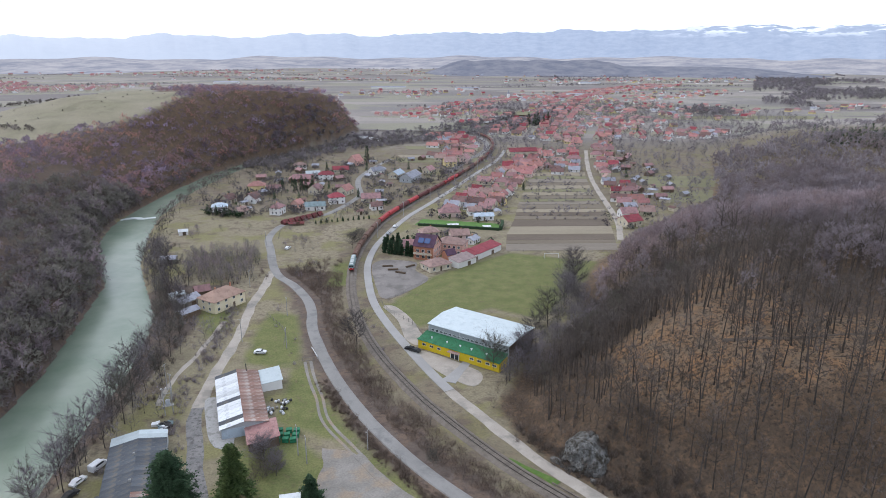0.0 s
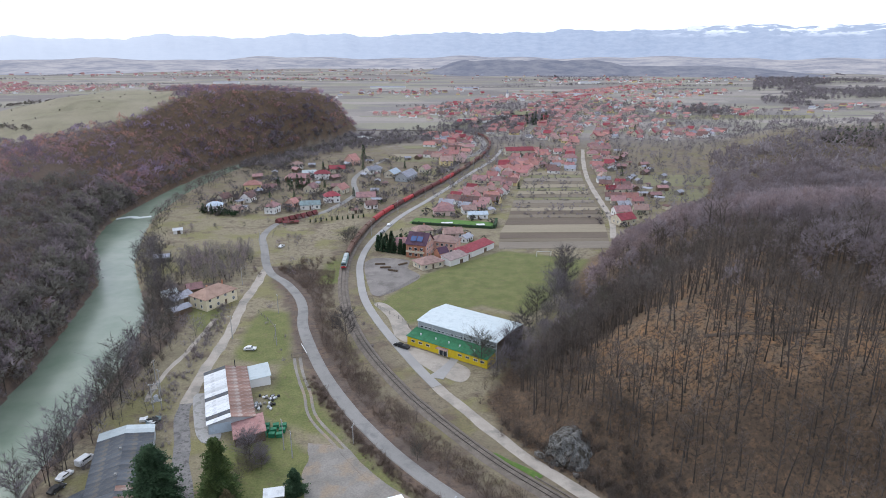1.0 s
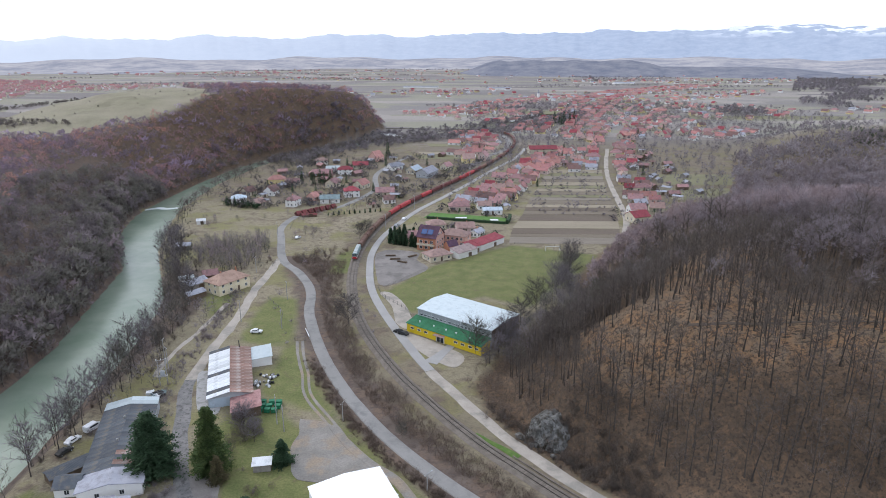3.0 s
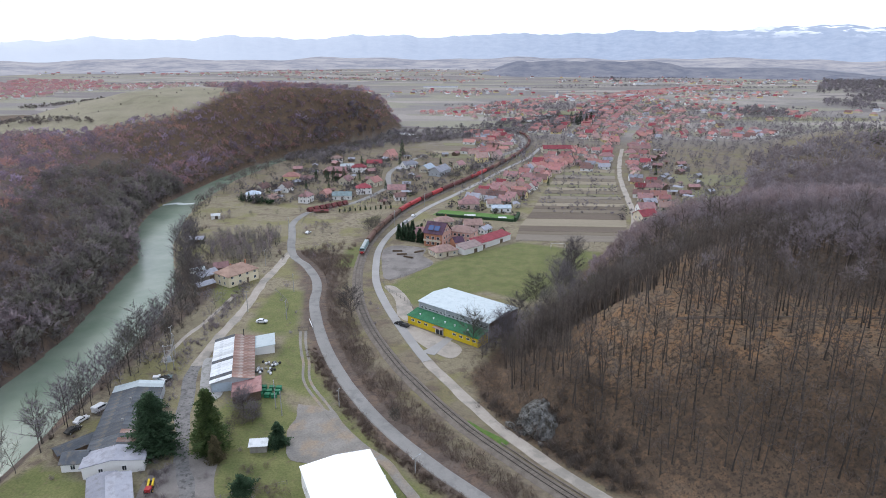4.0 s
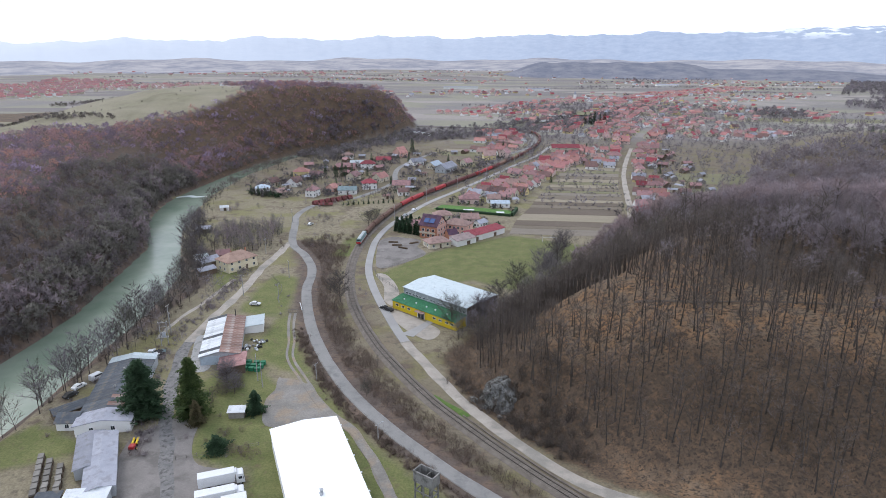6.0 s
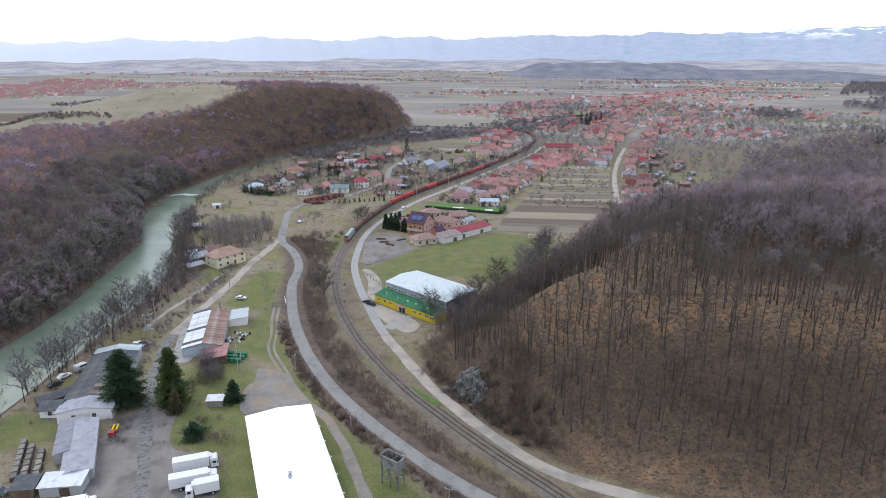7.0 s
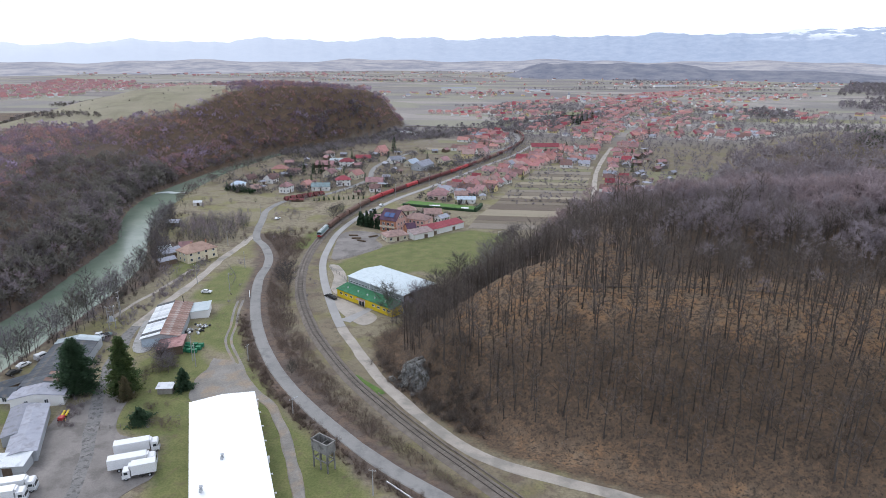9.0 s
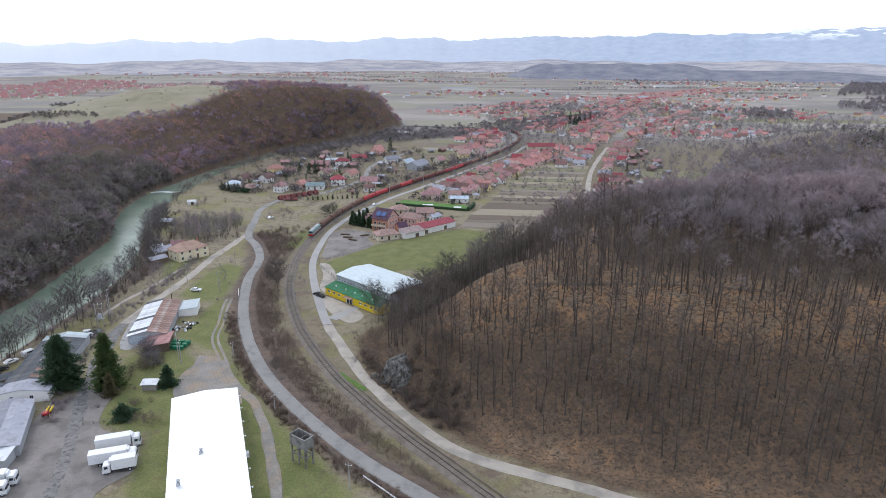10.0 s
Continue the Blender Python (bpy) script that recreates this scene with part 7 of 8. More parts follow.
px_, py_ = scatter(-160, -36, 392, 600, 3.6, lambda x, y: (dist_to(x, y, ROAD) > 5) & (dist_to(x, y, RAIL) > 7) & (rng.random(x.shape) < 0.12 + 0.75 * (waves(x, y, 19, 2.5) > 0.3)), rng)
vx, vy = scatter(0, 540, 400, 1250, 8.0, lambda x, y: (~inside(x, y, R_HILL) | (y > 650)) & ((x < 420) | (y < 1100) & (rng.random(x.shape) < 0.5)) & (dist_to(x, y, STREET) > 6) & (rng.random(x.shape) < np.where((x < 128) & (x > 44) & (y < 540), 0.25, 0.75)), rng)
grow("garden_trees", [crown_tree(165 + i, 4.4, 2.0, 6, 9, 0.85, 0.17, 0.1, 0.42, 0.01, 0) for i in range(5)] + small[:2], px_, py_, 0.5, 1.3, [M["bark"], M["twig_garden"]], "bare fruit trees between houses and gardens")
grow("village_trees", [far_tree(155 + i, 5.6, 2.1, 30, 0.62) for i in range(5)], vx, vy, 0.5, 1.3, TG, "bare trees among the village gardens")
HW = [far_tree(60 + i, 9, 4.0, 24, 1.5) for i in range(5)]
wx, wy = [], []
for _ in range(60):
    x0, y0 = -1500 + 3000 * rng.random(), 980 + 2000 * rng.random() ** 1.1
    n_t, ang = int(20 + 70 * rng.random()), rng.normal() * 0.1 + (1.3 if rng.random() < 0.08 else 0)
    k = np.arange(n_t) * 5.0 + rng.normal(size=n_t) * 3
    wx.append(x0 + k * np.cos(ang) + rng.normal(size=n_t) * 2.5)
    wy.append(y0 + k * np.sin(ang) + rng.normal(size=n_t) * 5)
wx, wy = np.concatenate(wx), np.concatenate(wy)
k = ~inside(wx, wy, R_HILL)
grow("far_trees", HW, wx[k], wy[k], 0.3, 0.75, TG, "rows of leafless trees on the plain")
GREY_FIELD = [(370, 1140), (560, 1140), (680, 1410), (530, 1450)]
cx, cy = scatter(330, 1350, 850, 2100, 13.0, lambda x, y: ((np.hypot((x - 425) / 40, (y - 1045) / 52) < 1) | ((x > 0.47 * y) & (y > 1130))) & ~inside(x, y, R_HILL) & ~inside(x, y, GREY_FIELD) & ((waves(x, y, 150, 2.2) + 0.5 * waves(x, y, 45, 1.0) > 0.05) | (y < 1130)) & (rng.random(x.shape) < 0.9), rng)
grow("far_copses", HW, cx, cy, 0.85, 1.5, TG, "grey leafless copses on the plain")
zx, zy = along(RIVER_R, 90, 190, 6.0, 700, (2, 45))
z2x, z2y = along(RIVER_L, 105, 190, 6.0, 300, (-16, -1))
grow("bend_trees", HW, np.concatenate([zx, z2x]), np.concatenate([zy, z2y]), 0.4, 0.85, TG, "leafless trees round the river bend")
ex, ey = scatter(-230, -40, 330, 740, 4.0, lambda x, y: ~inside(x, y, RIVER_L + RIVER_R[::-1]) & ~inside(x, y, L_HILL) & (dist_to(x, y, RIVER_R) < np.where(y > 410, 24, 15)) & (dist_to(x, y, RIVER_R) > np.where(y > 410, 0, 4)) & (rng.random(x.shape) < np.where(y > 560, 0.8, 0.4)), rng)
grow("river_wood", small, ex, ey, 0.7, 1.3, TD, "leafless willows along the river")

# belt of taller trees between lane and river
nx_, ny_ = scatter(-125, -80, 150, 262, 4.6, lambda x, y: (dist_to(x, y, RIVER_R) > 10) & (dist_to(x, y, RIVER_R) < 27) & ~inside(x, y, RIVER_L + RIVER_R[::-1]) & (dist_to(x, y, [(-113, 254), (-106, 247), (-101, 236), (-91, 246)]) > 11) & (rng.random(x.shape) < 0.38 + 0.4 * waves(x, y, 16, 1.0)), rng)
grow("bank_belt", [bare_tree(180 + i, 8, 0.12, 2.4, 11, 13, 0.05, sides=3) for i in range(5)], nx_, ny_, 0.45, 1.0, TG, "leafless alders and willows above the river")

# evergreen and bare bushes round the houses of the near village, thin rows on the field edges
yard_kinds = [far_tree(500 + i, 2.6, 1.5, 34, 0.42) for i in range(5)]
hxy = np.array([(h[0], h[1]) for h in HOMES])
k = rng.integers(0, len(hxy), 560)
ang, dist = rng.random(560) * 6.283, 6.5 + 9 * rng.random(560)
yx, yy = hxy[k, 0] + np.cos(ang) * dist, hxy[k, 1] + np.sin(ang) * dist
ok = (dist_to(yx, yy, ROAD) > 4) & (dist_to(yx, yy, RAIL) > 5) & (dist_to(yx, yy, TRACK) > 4) & (dist_to(yx, yy, STREET) > 4)
yx, yy = yx[ok], yy[ok]
ever = rng.random(len(yx)) < 0.16
grow("yard_bushes", yard_kinds, yx[~ever], yy[~ever], 0.5, 1.5, [M["bark"], M["twig_garden"]], "bare bushes in the yards between the houses")
grow("evergreen_bushes", yard_kinds, yx[ever], yy[ever], 0.5, 1.3, [M["bark"], M["needle"]], "dark evergreen bushes beside the houses")
ex_, ey_ = np.linspace(-152, -126, 22) + rng.normal(size=22) * 1.5, np.linspace(401, 391, 22) + rng.normal(size=22) * 1.5
grow("evergreen_hedge", yard_kinds, ex_, ey_, 0.8, 1.7, [M["bark"], M["needle"]], "dark evergreen hedge below the blue-roofed house")
fx2 = np.concatenate([50 + 62 * rng.random(26) for _ in edges[5:]])
fy2 = np.concatenate([e_ + 1.2 * rng.normal(size=26) for e_ in edges[5:]])
k = (rng.random(len(fx2)) < 0.6) & (fx2 > np.interp(fy2, [320, 384, 485, 556], [36, 48, 68, 82]))
grow("field_edge_bushes", yard_kinds, fx2[k], fy2[k], 0.3, 0.9, TG, "thin rows of bushes between the field strips")

rx_, ry_ = along(RAIL, 440, 640, 1.0, 150, (-22, -7))
k = (ry_ > 430) & (ry_ < 545)
grow("railside_bushes", [crown_tree(520 + i, 5.0, 2.2, 7, 12, 0.85, 0.14, 0.1, 0.42, 0.01, 3) for i in range(4)], rx_[k], ry_[k], 0.5, 1.2, [M["bark"], M["twig_garden"]], "dark bare bushes beside the railway")

# scrub
bush = [shrub(200 + i, 1.7 + 0.25 * i, 26, 0.045) for i in range(6)]
bush_low = [shrub(220 + i, 1.5 + 0.3 * i, 15, 0.04, 0.9) for i in range(6)]
SCRUB_M = [M["bark"], M["twig_scrub"]]
zone = [tuple(p) for p in spline(ROAD, 6)[:54]] + [tuple(p) for p in spline(RAIL, 6)[62:8:-1]]
sx, sy = scatter(-90, 110, 60, 300, 0.95, lambda x, y: inside(x, y, zone) & (dist_to(x, y, ROAD) > 4.5) & (dist_to(x, y, RAIL) > 4.5) & (rng.random(x.shape) < 0.75 + 0.3 * waves(x, y, 9, 2.0)), rng)
grow("scrub", bush_low, sx, sy, 0.4, 1.0, SCRUB_M, "tangled brown scrub between road and railway")
tx, ty = along(ROAD, 8, 100, 2.0, 850, (-6.4, -3.3))
grow("roadside_scrub", bush, tx, ty, 0.3, 0.85, SCRUB_M, "dark brown scrub along the road fence")
qx, qy = along(RIVER_R, 10, 60, 5.0, 200, (6, 18))
k = ~((qx > -92) & (qy < 165))
grow("bank_scrub", bush, qx[k], qy[k], 0.6, 1.3, [M["bark"], M["twig_dark"]], "scrub along the river bank")
ux, uy = along(TOE, 60, 200, 2.0, 900, (-1.0, 9))
k = (ux < 60) | (uy > 200)
grow("wood_edge_scrub", bush, ux[k], uy[k], 0.6, 1.5, [M["bark"], M["twig_dark"]], "brushwood at the edge of the wood")
mx, my = scatter(-96, -40, 270, 372, 3.6, lambda x, y: (dist_to(x, y, ROAD) > 5) & (dist_to(x, y, RAIL) > 6) & (dist_to(x, y, [(-80, 285), (-64, 292), (-56, 300)]) < 8), rng)
grow("meadow_scrub", bush, mx, my, 0.7, 1.5, SCRUB_M, "brambles at the meadow edge")
lx_, ly_ = along(LANE, 20, 95, 2.0, 260, (3.6, 9))
grow("lane_scrub", bush, lx_, ly_, 0.4, 1.0, TW, "bushes beside the dirt lane")

gx_, gy_ = scatter(30, 200, 98, 200, 2.2, lambda x, y: inside(x, y, R_HILL) & (dist_to(x, y, TOE) > np.where(x > 64, 11, 2)) & (rng.random(x.shape) < np.where(dist_to(x, y, TOE) < 30, 0.2, -0.45) + 1.2 * waves(x, y, 14, 7.0)), rng)
grow("undergrowth", bush_low, gx_, gy_, 0.4, 1.2, [M["bark"], M["twig_dark"]], "dark brushwood on the forest floor")
yx_, yy_ = scatter(28, 210, 95, 185, 4.2, lambda x, y: inside(x, y, R_HILL) & (dist_to(x, y, TOE) > 3) & (rng.random(x.shape) < np.where(x < 56, 0.9, 0.2)), rng)
grow("understorey", [bare_tree(170 + i, 7, 0.1, 1.8, 9, 10, 0.04, sides=3) for i in range(5)], yx_, yy_, 0.5, 1.2, [M["bark"], M["twig_dark"]], "young leafless trees under the wood")
hx_, hy_ = scatter(-100, -20, 100, 245, 5.5, lambda x, y: (dist_to(x, y, LANE) > 4) & (dist_to(x, y, ROAD) > 7) & (rng.random(x.shape) < 0.12 + 0.3 * (waves(x, y, 12, 3.0) > 0.5)) & ~inside(x, y, [(-74, 186), (-60, 196), (-44, 190), (-38, 150), (-54, 142)]), rng)
grow("grass_bushes", bush, hx_, hy_, 0.4, 1.0, TW, "bushes dotted over the rough grass")
fx_, fy_ = scatter(360, 430, 585, 625, 7.0, lambda x, y: rng.random(x.shape) < 0.9, rng)
grow("conifer_stand", [conifer(330, 14, 3.6, 12, 9)], fx_, fy_, 0.7, 1.0, [M["bark"], M["needle"]], "small stand of dark conifers in the wood")

# conifers
NE = [M["bark"], M["needle"]]
tree_thing("conifer", conifer(301, 17.5, 7.2, 44, 28, ragged=0.26, full=0.5, sprays=13), NE, -61.5, 121.5, 0, 1, 0, "dense dark green conifer beside the lane")
tree_thing("conifer", conifer(302, 18.5, 5.6, 44, 24, ragged=0.24, full=0.62, sprays=13), [M["bark"], M["needle_yellow"]], -47.5, 123.0, 0, 1, 40, "tall mid-green spruce beside the lane")
tree_thing("conifer", conifer(306, 7.5, 2.6, 22, 14, ragged=0.25, sprays=13), [M["bark"], surface("browning_needles", (0.085, 0.075, 0.035), (0.12, 0.10, 0.05), 0.5, 4.0, 0.9, bump=0, rand=0.35, island=True)], -44.3, 118.8, 0, 1, 0, "small browning conifer beside the tall spruce")
tree_thing("conifer", conifer(303, 7.0, 3.2, 22, 18, ragged=0.25, sprays=13), NE, -31.2, 127.0, 0, 1, 80, "small dark green conifer in the grass")
tree_thing("conifer", conifer(304, 4.4, 4.0, 16, 18, ragged=0.3, sprays=13), NE, -33.5, 108.5, 0, 1, 10, "low spreading dark juniper in the grass")
thuja = None
for i in range(24):
    x, y = -31 + (i % 6) * 3.0 + rng.random(), 318 + (i // 6) * 6.0 - (i % 6) * 1.2
    sz = 0.9 + 0.9 * float(rng.random())
    if thuja is None:
        thuja = tree_thing("thuja", conifer(310, 4.0, 0.9, 12, 9), NE, x, y, 0, sz, 0, "slim dark green thuja in the garden", "garden thujas")
    else:
        c = copy_thing(thuja, pose(x, y, 0, 0, 0, i * 40))
        c.scale = (sz,) * 3
for i in range(11):
    c = copy_thing(thuja, pose(-77 + i * 3.1, 375.5 + i * 1.15, 0, 0, 0, i * 50))
    c.scale = (0.5 + 0.12 * (i % 3),) * 3
    tagged(c, "slim dark thuja in the hedge row", "tree", "hedge thujas")
spruce = None
for x, y, sz in ((-71, 598, 1.1), (124, 880, 1.2), (130, 890, 1.3), (137, 884, 1.1), (118, 896, 1.2), (145, 900, 1.2), (-110, 470, 0.7), (-106, 474, 0.8), (-102, 470, 0.75), (-98, 474, 0.8), (-150, 398, 0.5), (-144, 396, 0.5), (-138, 393, 0.45), (-120, 306, 0.35), (-40, 530, 0.5), (-118, 440, 0.45), (-100, 436, 0.5), (-122, 480, 0.6), (-116, 486, 0.5), (-86, 476, 0.45), (-60, 446, 0.5), (-140, 452, 0.5), (-150, 440, 0.45), (-92, 530, 0.5), (-100, 548, 0.55), (-66, 552, 0.6), (-30, 556, 0.5), (40, 420, 0.45), (30, 412, 0.4), (60, 470, 0.45), (132, 440, 0.5), (150, 520, 0.6), (160, 600, 0.6), (100, 640, 0.6), (200, 760, 0.8), (240, 800, 0.8), (16, 640, 0.6)):
    if spruce is None:
        spruce = tree_thing("conifer", conifer(320, 14, 3.6, 18, 11), NE, x, y, 0, sz, 0, "dark green spruce standing among the houses")
    else:
        c = copy_thing(spruce, pose(x, y, 0, 0, 0, x * 7))
        c.scale = (sz,) * 3

ox, oy = along([(22, 157), (28, 149), (44, 131), (56, 120)], 0, 99, 1.0, 90, (-1.0, 5.0))
grow("outcrop_brush", bush, ox, oy, 0.6, 1.3, [M["bark"], M["twig_dark"]], "brushwood round the limestone outcrop")

# trees beside the hall and at the edge of the pitch, thickets in the rough grass
jx, jy = scatter(14, 62, 180, 300, 4.4, lambda x, y: ~inside(x, y, [(-40, 300), (34, 318), (60, 300), (50, 266), (34, 226), (22, 203), (16, 199), (-10, 200)]) & (np.abs(dist_to(x, y, TOE)) < 9) & (rng.random(x.shape) < 0.8), rng)
grow("pitch_edge_trees", [round_tree(400 + i, 9, 0.15, 3.0, 330, 0.045) for i in range(5)], jx, jy, 0.6, 1.25, TG, "bare round-crowned trees at the edge of the wood")
ix, iy = scatter(-50, -38, 126, 150, 1.7, lambda x, y: (np.hypot((x + 45.5) / 4.5, (y - 139.5) / 5.0) < 1) | ((np.hypot((x + 47) / 3.5, (y - 128) / 9) < 1) & (rng.random(x.shape) < 0.5)), rng)
grow("dark_thicket", [round_tree(410 + i, 3.6, 0.0, 1.5, 170, 0.03) for i in range(3)], ix, iy, 0.5, 1.1, [M["bark"], M["twig_dark"]], "dark bramble thicket beside the lean-to")
ix, iy = scatter(-42, -20, 104, 122, 2.2, lambda x, y: (dist_to(x, y, [(-38, 111), (-33, 117), (-28, 108), (-25, 108)]) < 2.6) & (rng.random(x.shape) < 0.6), rng)
grow("garden_bushes", [round_tree(415 + i, 2.2, 0.0, 1.3, 150, 0.028) for i in range(3)], ix, iy, 0.5, 1.0, [M["bark"], M["twig_scrub"]], "dense bare bushes round the juniper")
ix, iy = scatter(-165, -62, 255, 402, 3.8, lambda x, y: ~inside(x, y, RIVER_L + RIVER_R[::-1]) & ~inside(x, y, L_HILL) & (dist_to(x, y, ROAD) > 5) & (dist_to(x, y, RAIL) > 6) & (rng.random(x.shape) < 0.02 + 0.9 * (waves(x, y, 17, 4.0) > 0.42)), rng)
grow("meadow_bushes", [round_tree(460 + i, 3.4, 0.02, 1.5, 90, 0.045) for i in range(4)], ix, iy, 0.4, 1.2, [M["bark"], M["twig_willow"]], "clumps of bare bushes in the meadow")
ix, iy = scatter(-480, -310, 470, 580, 5.0, lambda x, y: np.hypot((x + 392) / 78, (y - 522 + (x + 392) * 0.28) / 9) < 1, rng)
grow("pasture_copse", HW, ix, iy, 0.35, 0.6, TD, "mauve-grey copse in a fold of the pasture")
ix, iy = np.linspace(-790, -750, 130) + rng.normal(size=130) * 8, np.linspace(1030, 1380, 130)
grow("pasture_hedgerow", HW, ix, iy, 0.5, 0.9, TD, "dark hedgerow beyond the pasture")
ix, iy = scatter(-480, -250, 470, 720, 19.0, lambda x, y: inside(x, y, PASTURE) & (rng.random(x.shape) < 0.45), rng)
grow("pasture_shrubs", [shrub(430 + i, 1.6, 26, 0.09) for i in range(3)], ix, iy, 0.5, 1.1, TD, "scattered shrubs on the pasture")
ix, iy = along(RIVER_R, 12, 46, 5.0, 60, (3, 14))
k = ~((ix > -92) & (iy < 165))
grow("bank_willows", [bare_tree(440 + i, 10, 0.1, 2.2, 14, 15, 0.04, 0.9, 1.1, sides=3) for i in range(5)], ix[k], iy[k], 0.6, 1.2, TD, "slender leafless willows on the river bank")

ix, iy = scatter(-62, 70, 80, 330, 4.6, lambda x, y: inside(x, y, zone) & (dist_to(x, y, ROAD) > 4.5) & (dist_to(x, y, RAIL) > 5) & (rng.random(x.shape) < np.where(y > 185, 0.5, 0.1 + 0.5 * (waves(x, y, 11, 6.0) > 0.3))), rng)
grow("strip_trees", birch, ix, iy, 0.35, 0.8, TD, "young bare trees in the scrub beside the railway")

ix, iy = scatter(4, 70, 104, 214, 2.6, lambda x, y: (np.where(inside(x, y, R_HILL), -1, 1) * dist_to(x, y, TOE) < 7.5) & (dist_to(x, y, TOE) < 9) & (dist_to(x, y, TRACK) > 4.0) & ~inside(x, y, [(-12, 196), (16, 200), (30, 207), (36, 220), (0, 240)]) & (x < 58) & (rng.random(x.shape) < 0.75), rng)
grow("toe_scrub", [round_tree(450 + i, 3.4, 0.02, 1.4, 100, 0.035) for i in range(4)], ix, iy, 0.4, 1.3, [M["bark"], M["twig_scrub"]], "tangled brown brushwood along the foot of the slope")

# ---- limestone outcrop ----
def outcrop():
    """A broken limestone face that leans back into the slope, with a small dark cave at its foot."""
    r = root_at("rock_outcrop", 33.6, 137.8, 0.0, -47, "pale grey fractured limestone face with a small cave", "rock")
    nu, nv = 54, 40
    V = np.zeros((nv, nu, 3))
    for j in range(nv):
        for i in range(nu):
            u, v = i / (nu - 1) * 2 - 1, j / (nv - 1)
            w = min(v / 0.8, 1.0)
            tall = 9.6 * (1 - 0.45 * abs(u) ** 2.2) + 1.6 * noise.noise(Vector((u * 3.1, 4.0, 0.0)))
            q = Vector((u * 6.6, 0.0, w * tall))
            crack = abs(noise.noise(Vector((q.x * 0.55, 2.0, q.z * 0.16)))) + 0.6 * abs(noise.noise(Vector((q.x * 1.3, 7.0, q.z * 0.4))))
            ledge = math.floor(noise.noise(Vector((q.x * 0.3, 1.0, q.z * 0.55))) * 4) * 0.3
            x = 6.6 * u * (1 - 0.12 * w) + 0.5 * noise.noise(q * 0.7)
            y = 3.6 * w ** 1.4 + 3.2 * u * u - 1.1 * crack + ledge + 0.45 * noise.noise(q * 1.6 + Vector((9, 0, 0)))
            cave = math.exp(-((u + 0.42) / 0.11) ** 2 - ((w - 0.12) / 0.12) ** 2)
            back = max(0.0, v - 0.8) / 0.2
            V[j, i] = (x, y + 2.8 * cave + 6.0 * back, -1.2 + w * tall + 0.8 * back + 0.3 * noise.noise(q * 1.1))
    part_me = mesh_np("face", V.reshape(-1, 3), grid_faces(nu, nv), [M["rock"]])
    face = new("face", part_me)
    face.parent = r
    rg = random.Random(9)
    for i in range(9):
        sz = rg.uniform(0.5, 1.3)
        bb = bmesh.new()
        bmesh.ops.create_icosphere(bb, subdivisions=2, radius=sz)
        for vv in bb.verts:
            vv.co += noise.noise_vector(vv.co * 1.4 + Vector((i * 3, 0, 0))) * 0.45 * sz
            vv.co.z *= 0.75
        bmesh.ops.translate(bb, verts=bb.verts, vec=(rg.uniform(-6, 6), rg.uniform(-1.6, 0.2), sz * 0.3))
        part("boulder", bb, M["rock"], r)
    r.scale = (1.08, 0.75, 0.86)


outcrop()


# ---- poles, fences and clutter ----
def pole(x, y, h, label="grey concrete power pole", arms=1, lamp=False):
    r = root_at("utility_pole", x, y, float(height(x, y)), float(rng.random() * 180), label, "pole", "power poles")
    bm = bmesh.new()
    rod(bm, (0, 0, -0.3), (0, 0, h), 0.17, 8, 0.1)
    part("shaft", bm, M["cement"], r)
    for i in range(arms):
        part("crossarm", boxes((0, 0, h - 0.4 - 0.7 * i, 1.8, 0.1, 0.12)), M["cement"], r)
        for k in (-0.8, 0.8):
            part("insulator", rod(bmesh.new(), (k, 0, h - 0.35 - 0.7 * i), (k, 0, h - 0.1 - 0.7 * i), 0.06), M["white_paint"], r)
    if lamp:
        part("lamp_arm", boxes((0.7, 0, h - 0.1, 1.4, 0.08, 0.08), (1.5, 0, h - 0.12, 0.6, 0.25, 0.14)), M["wall_grey"], r)


for x, y, h in ((-73, 212.5, 9), (-55.5, 207, 8), (-38, 144.5, 9), (-35, 141, 8), (36.5, 88.5, 7), (-82, 172, 9), (-20, 147, 6), (6, 118.6, 5), (-62, 236, 8), (-86, 268, 8), (-95, 330, 8), (-36.5, 345, 9), (-25, 395, 9), (-9, 440, 9), (9, 492, 9), (30, 555, 9), (-86, 178, 9)):
    pole(x, y, h, lamp=(x, y) == (6, 118.6))


def fence(pts, label, h=1.2, step=2.5, mat="wood_grey", rails=2, slats=False):
    ln = spline(pts, step)
    r = root_at("fence", 0, 0, 0, 0, label, "fence")
    bm = bmesh.new()
    for i in range(len(ln)):
        p = part("post", boxes((0, 0, h / 2, 0.12, 0.12, h + 0.2)), M[mat], r)
        p.location = (float(ln[i, 0]), float(ln[i, 1]), float(height(ln[i, 0], ln[i, 1])))
        if i + 1 < len(ln):
            a, b = ln[i], ln[i + 1]
            for k in range(rails):
                z = h * (0.4 + 0.5 * k)
                p = part("rail", rod(bmesh.new(), (a[0], a[1], z), (b[0], b[1], z), 0.035, 4), M[mat], r)


fence([(-23, 252), (-15, 264), (-7, 277)], "low wooden fence between the lot and the pitch", 1.3, 1.6)
fence([(-26, 250), (-22, 240), (-12, 228), (-8, 219)], "wire fence of the football pitch", 1.6, 3.0)
fence([(36, 320), (60, 318), (88, 320)], "wooden fence at the end of the pitch", 1.2, 3.0)
fence([(-42, 103.5), (-32, 108), (-22, 113)], "grey pole fence in the grass", 1.1, 2.5)
fence([(-70, 236), (-60, 222), (-57, 209)], "garden fence beside the grass", 1.2, 3.0)
fence([(-90, 372), (-94, 360), (-91, 340)], "roadside post fence of the meadow", 1.2, 3.0)


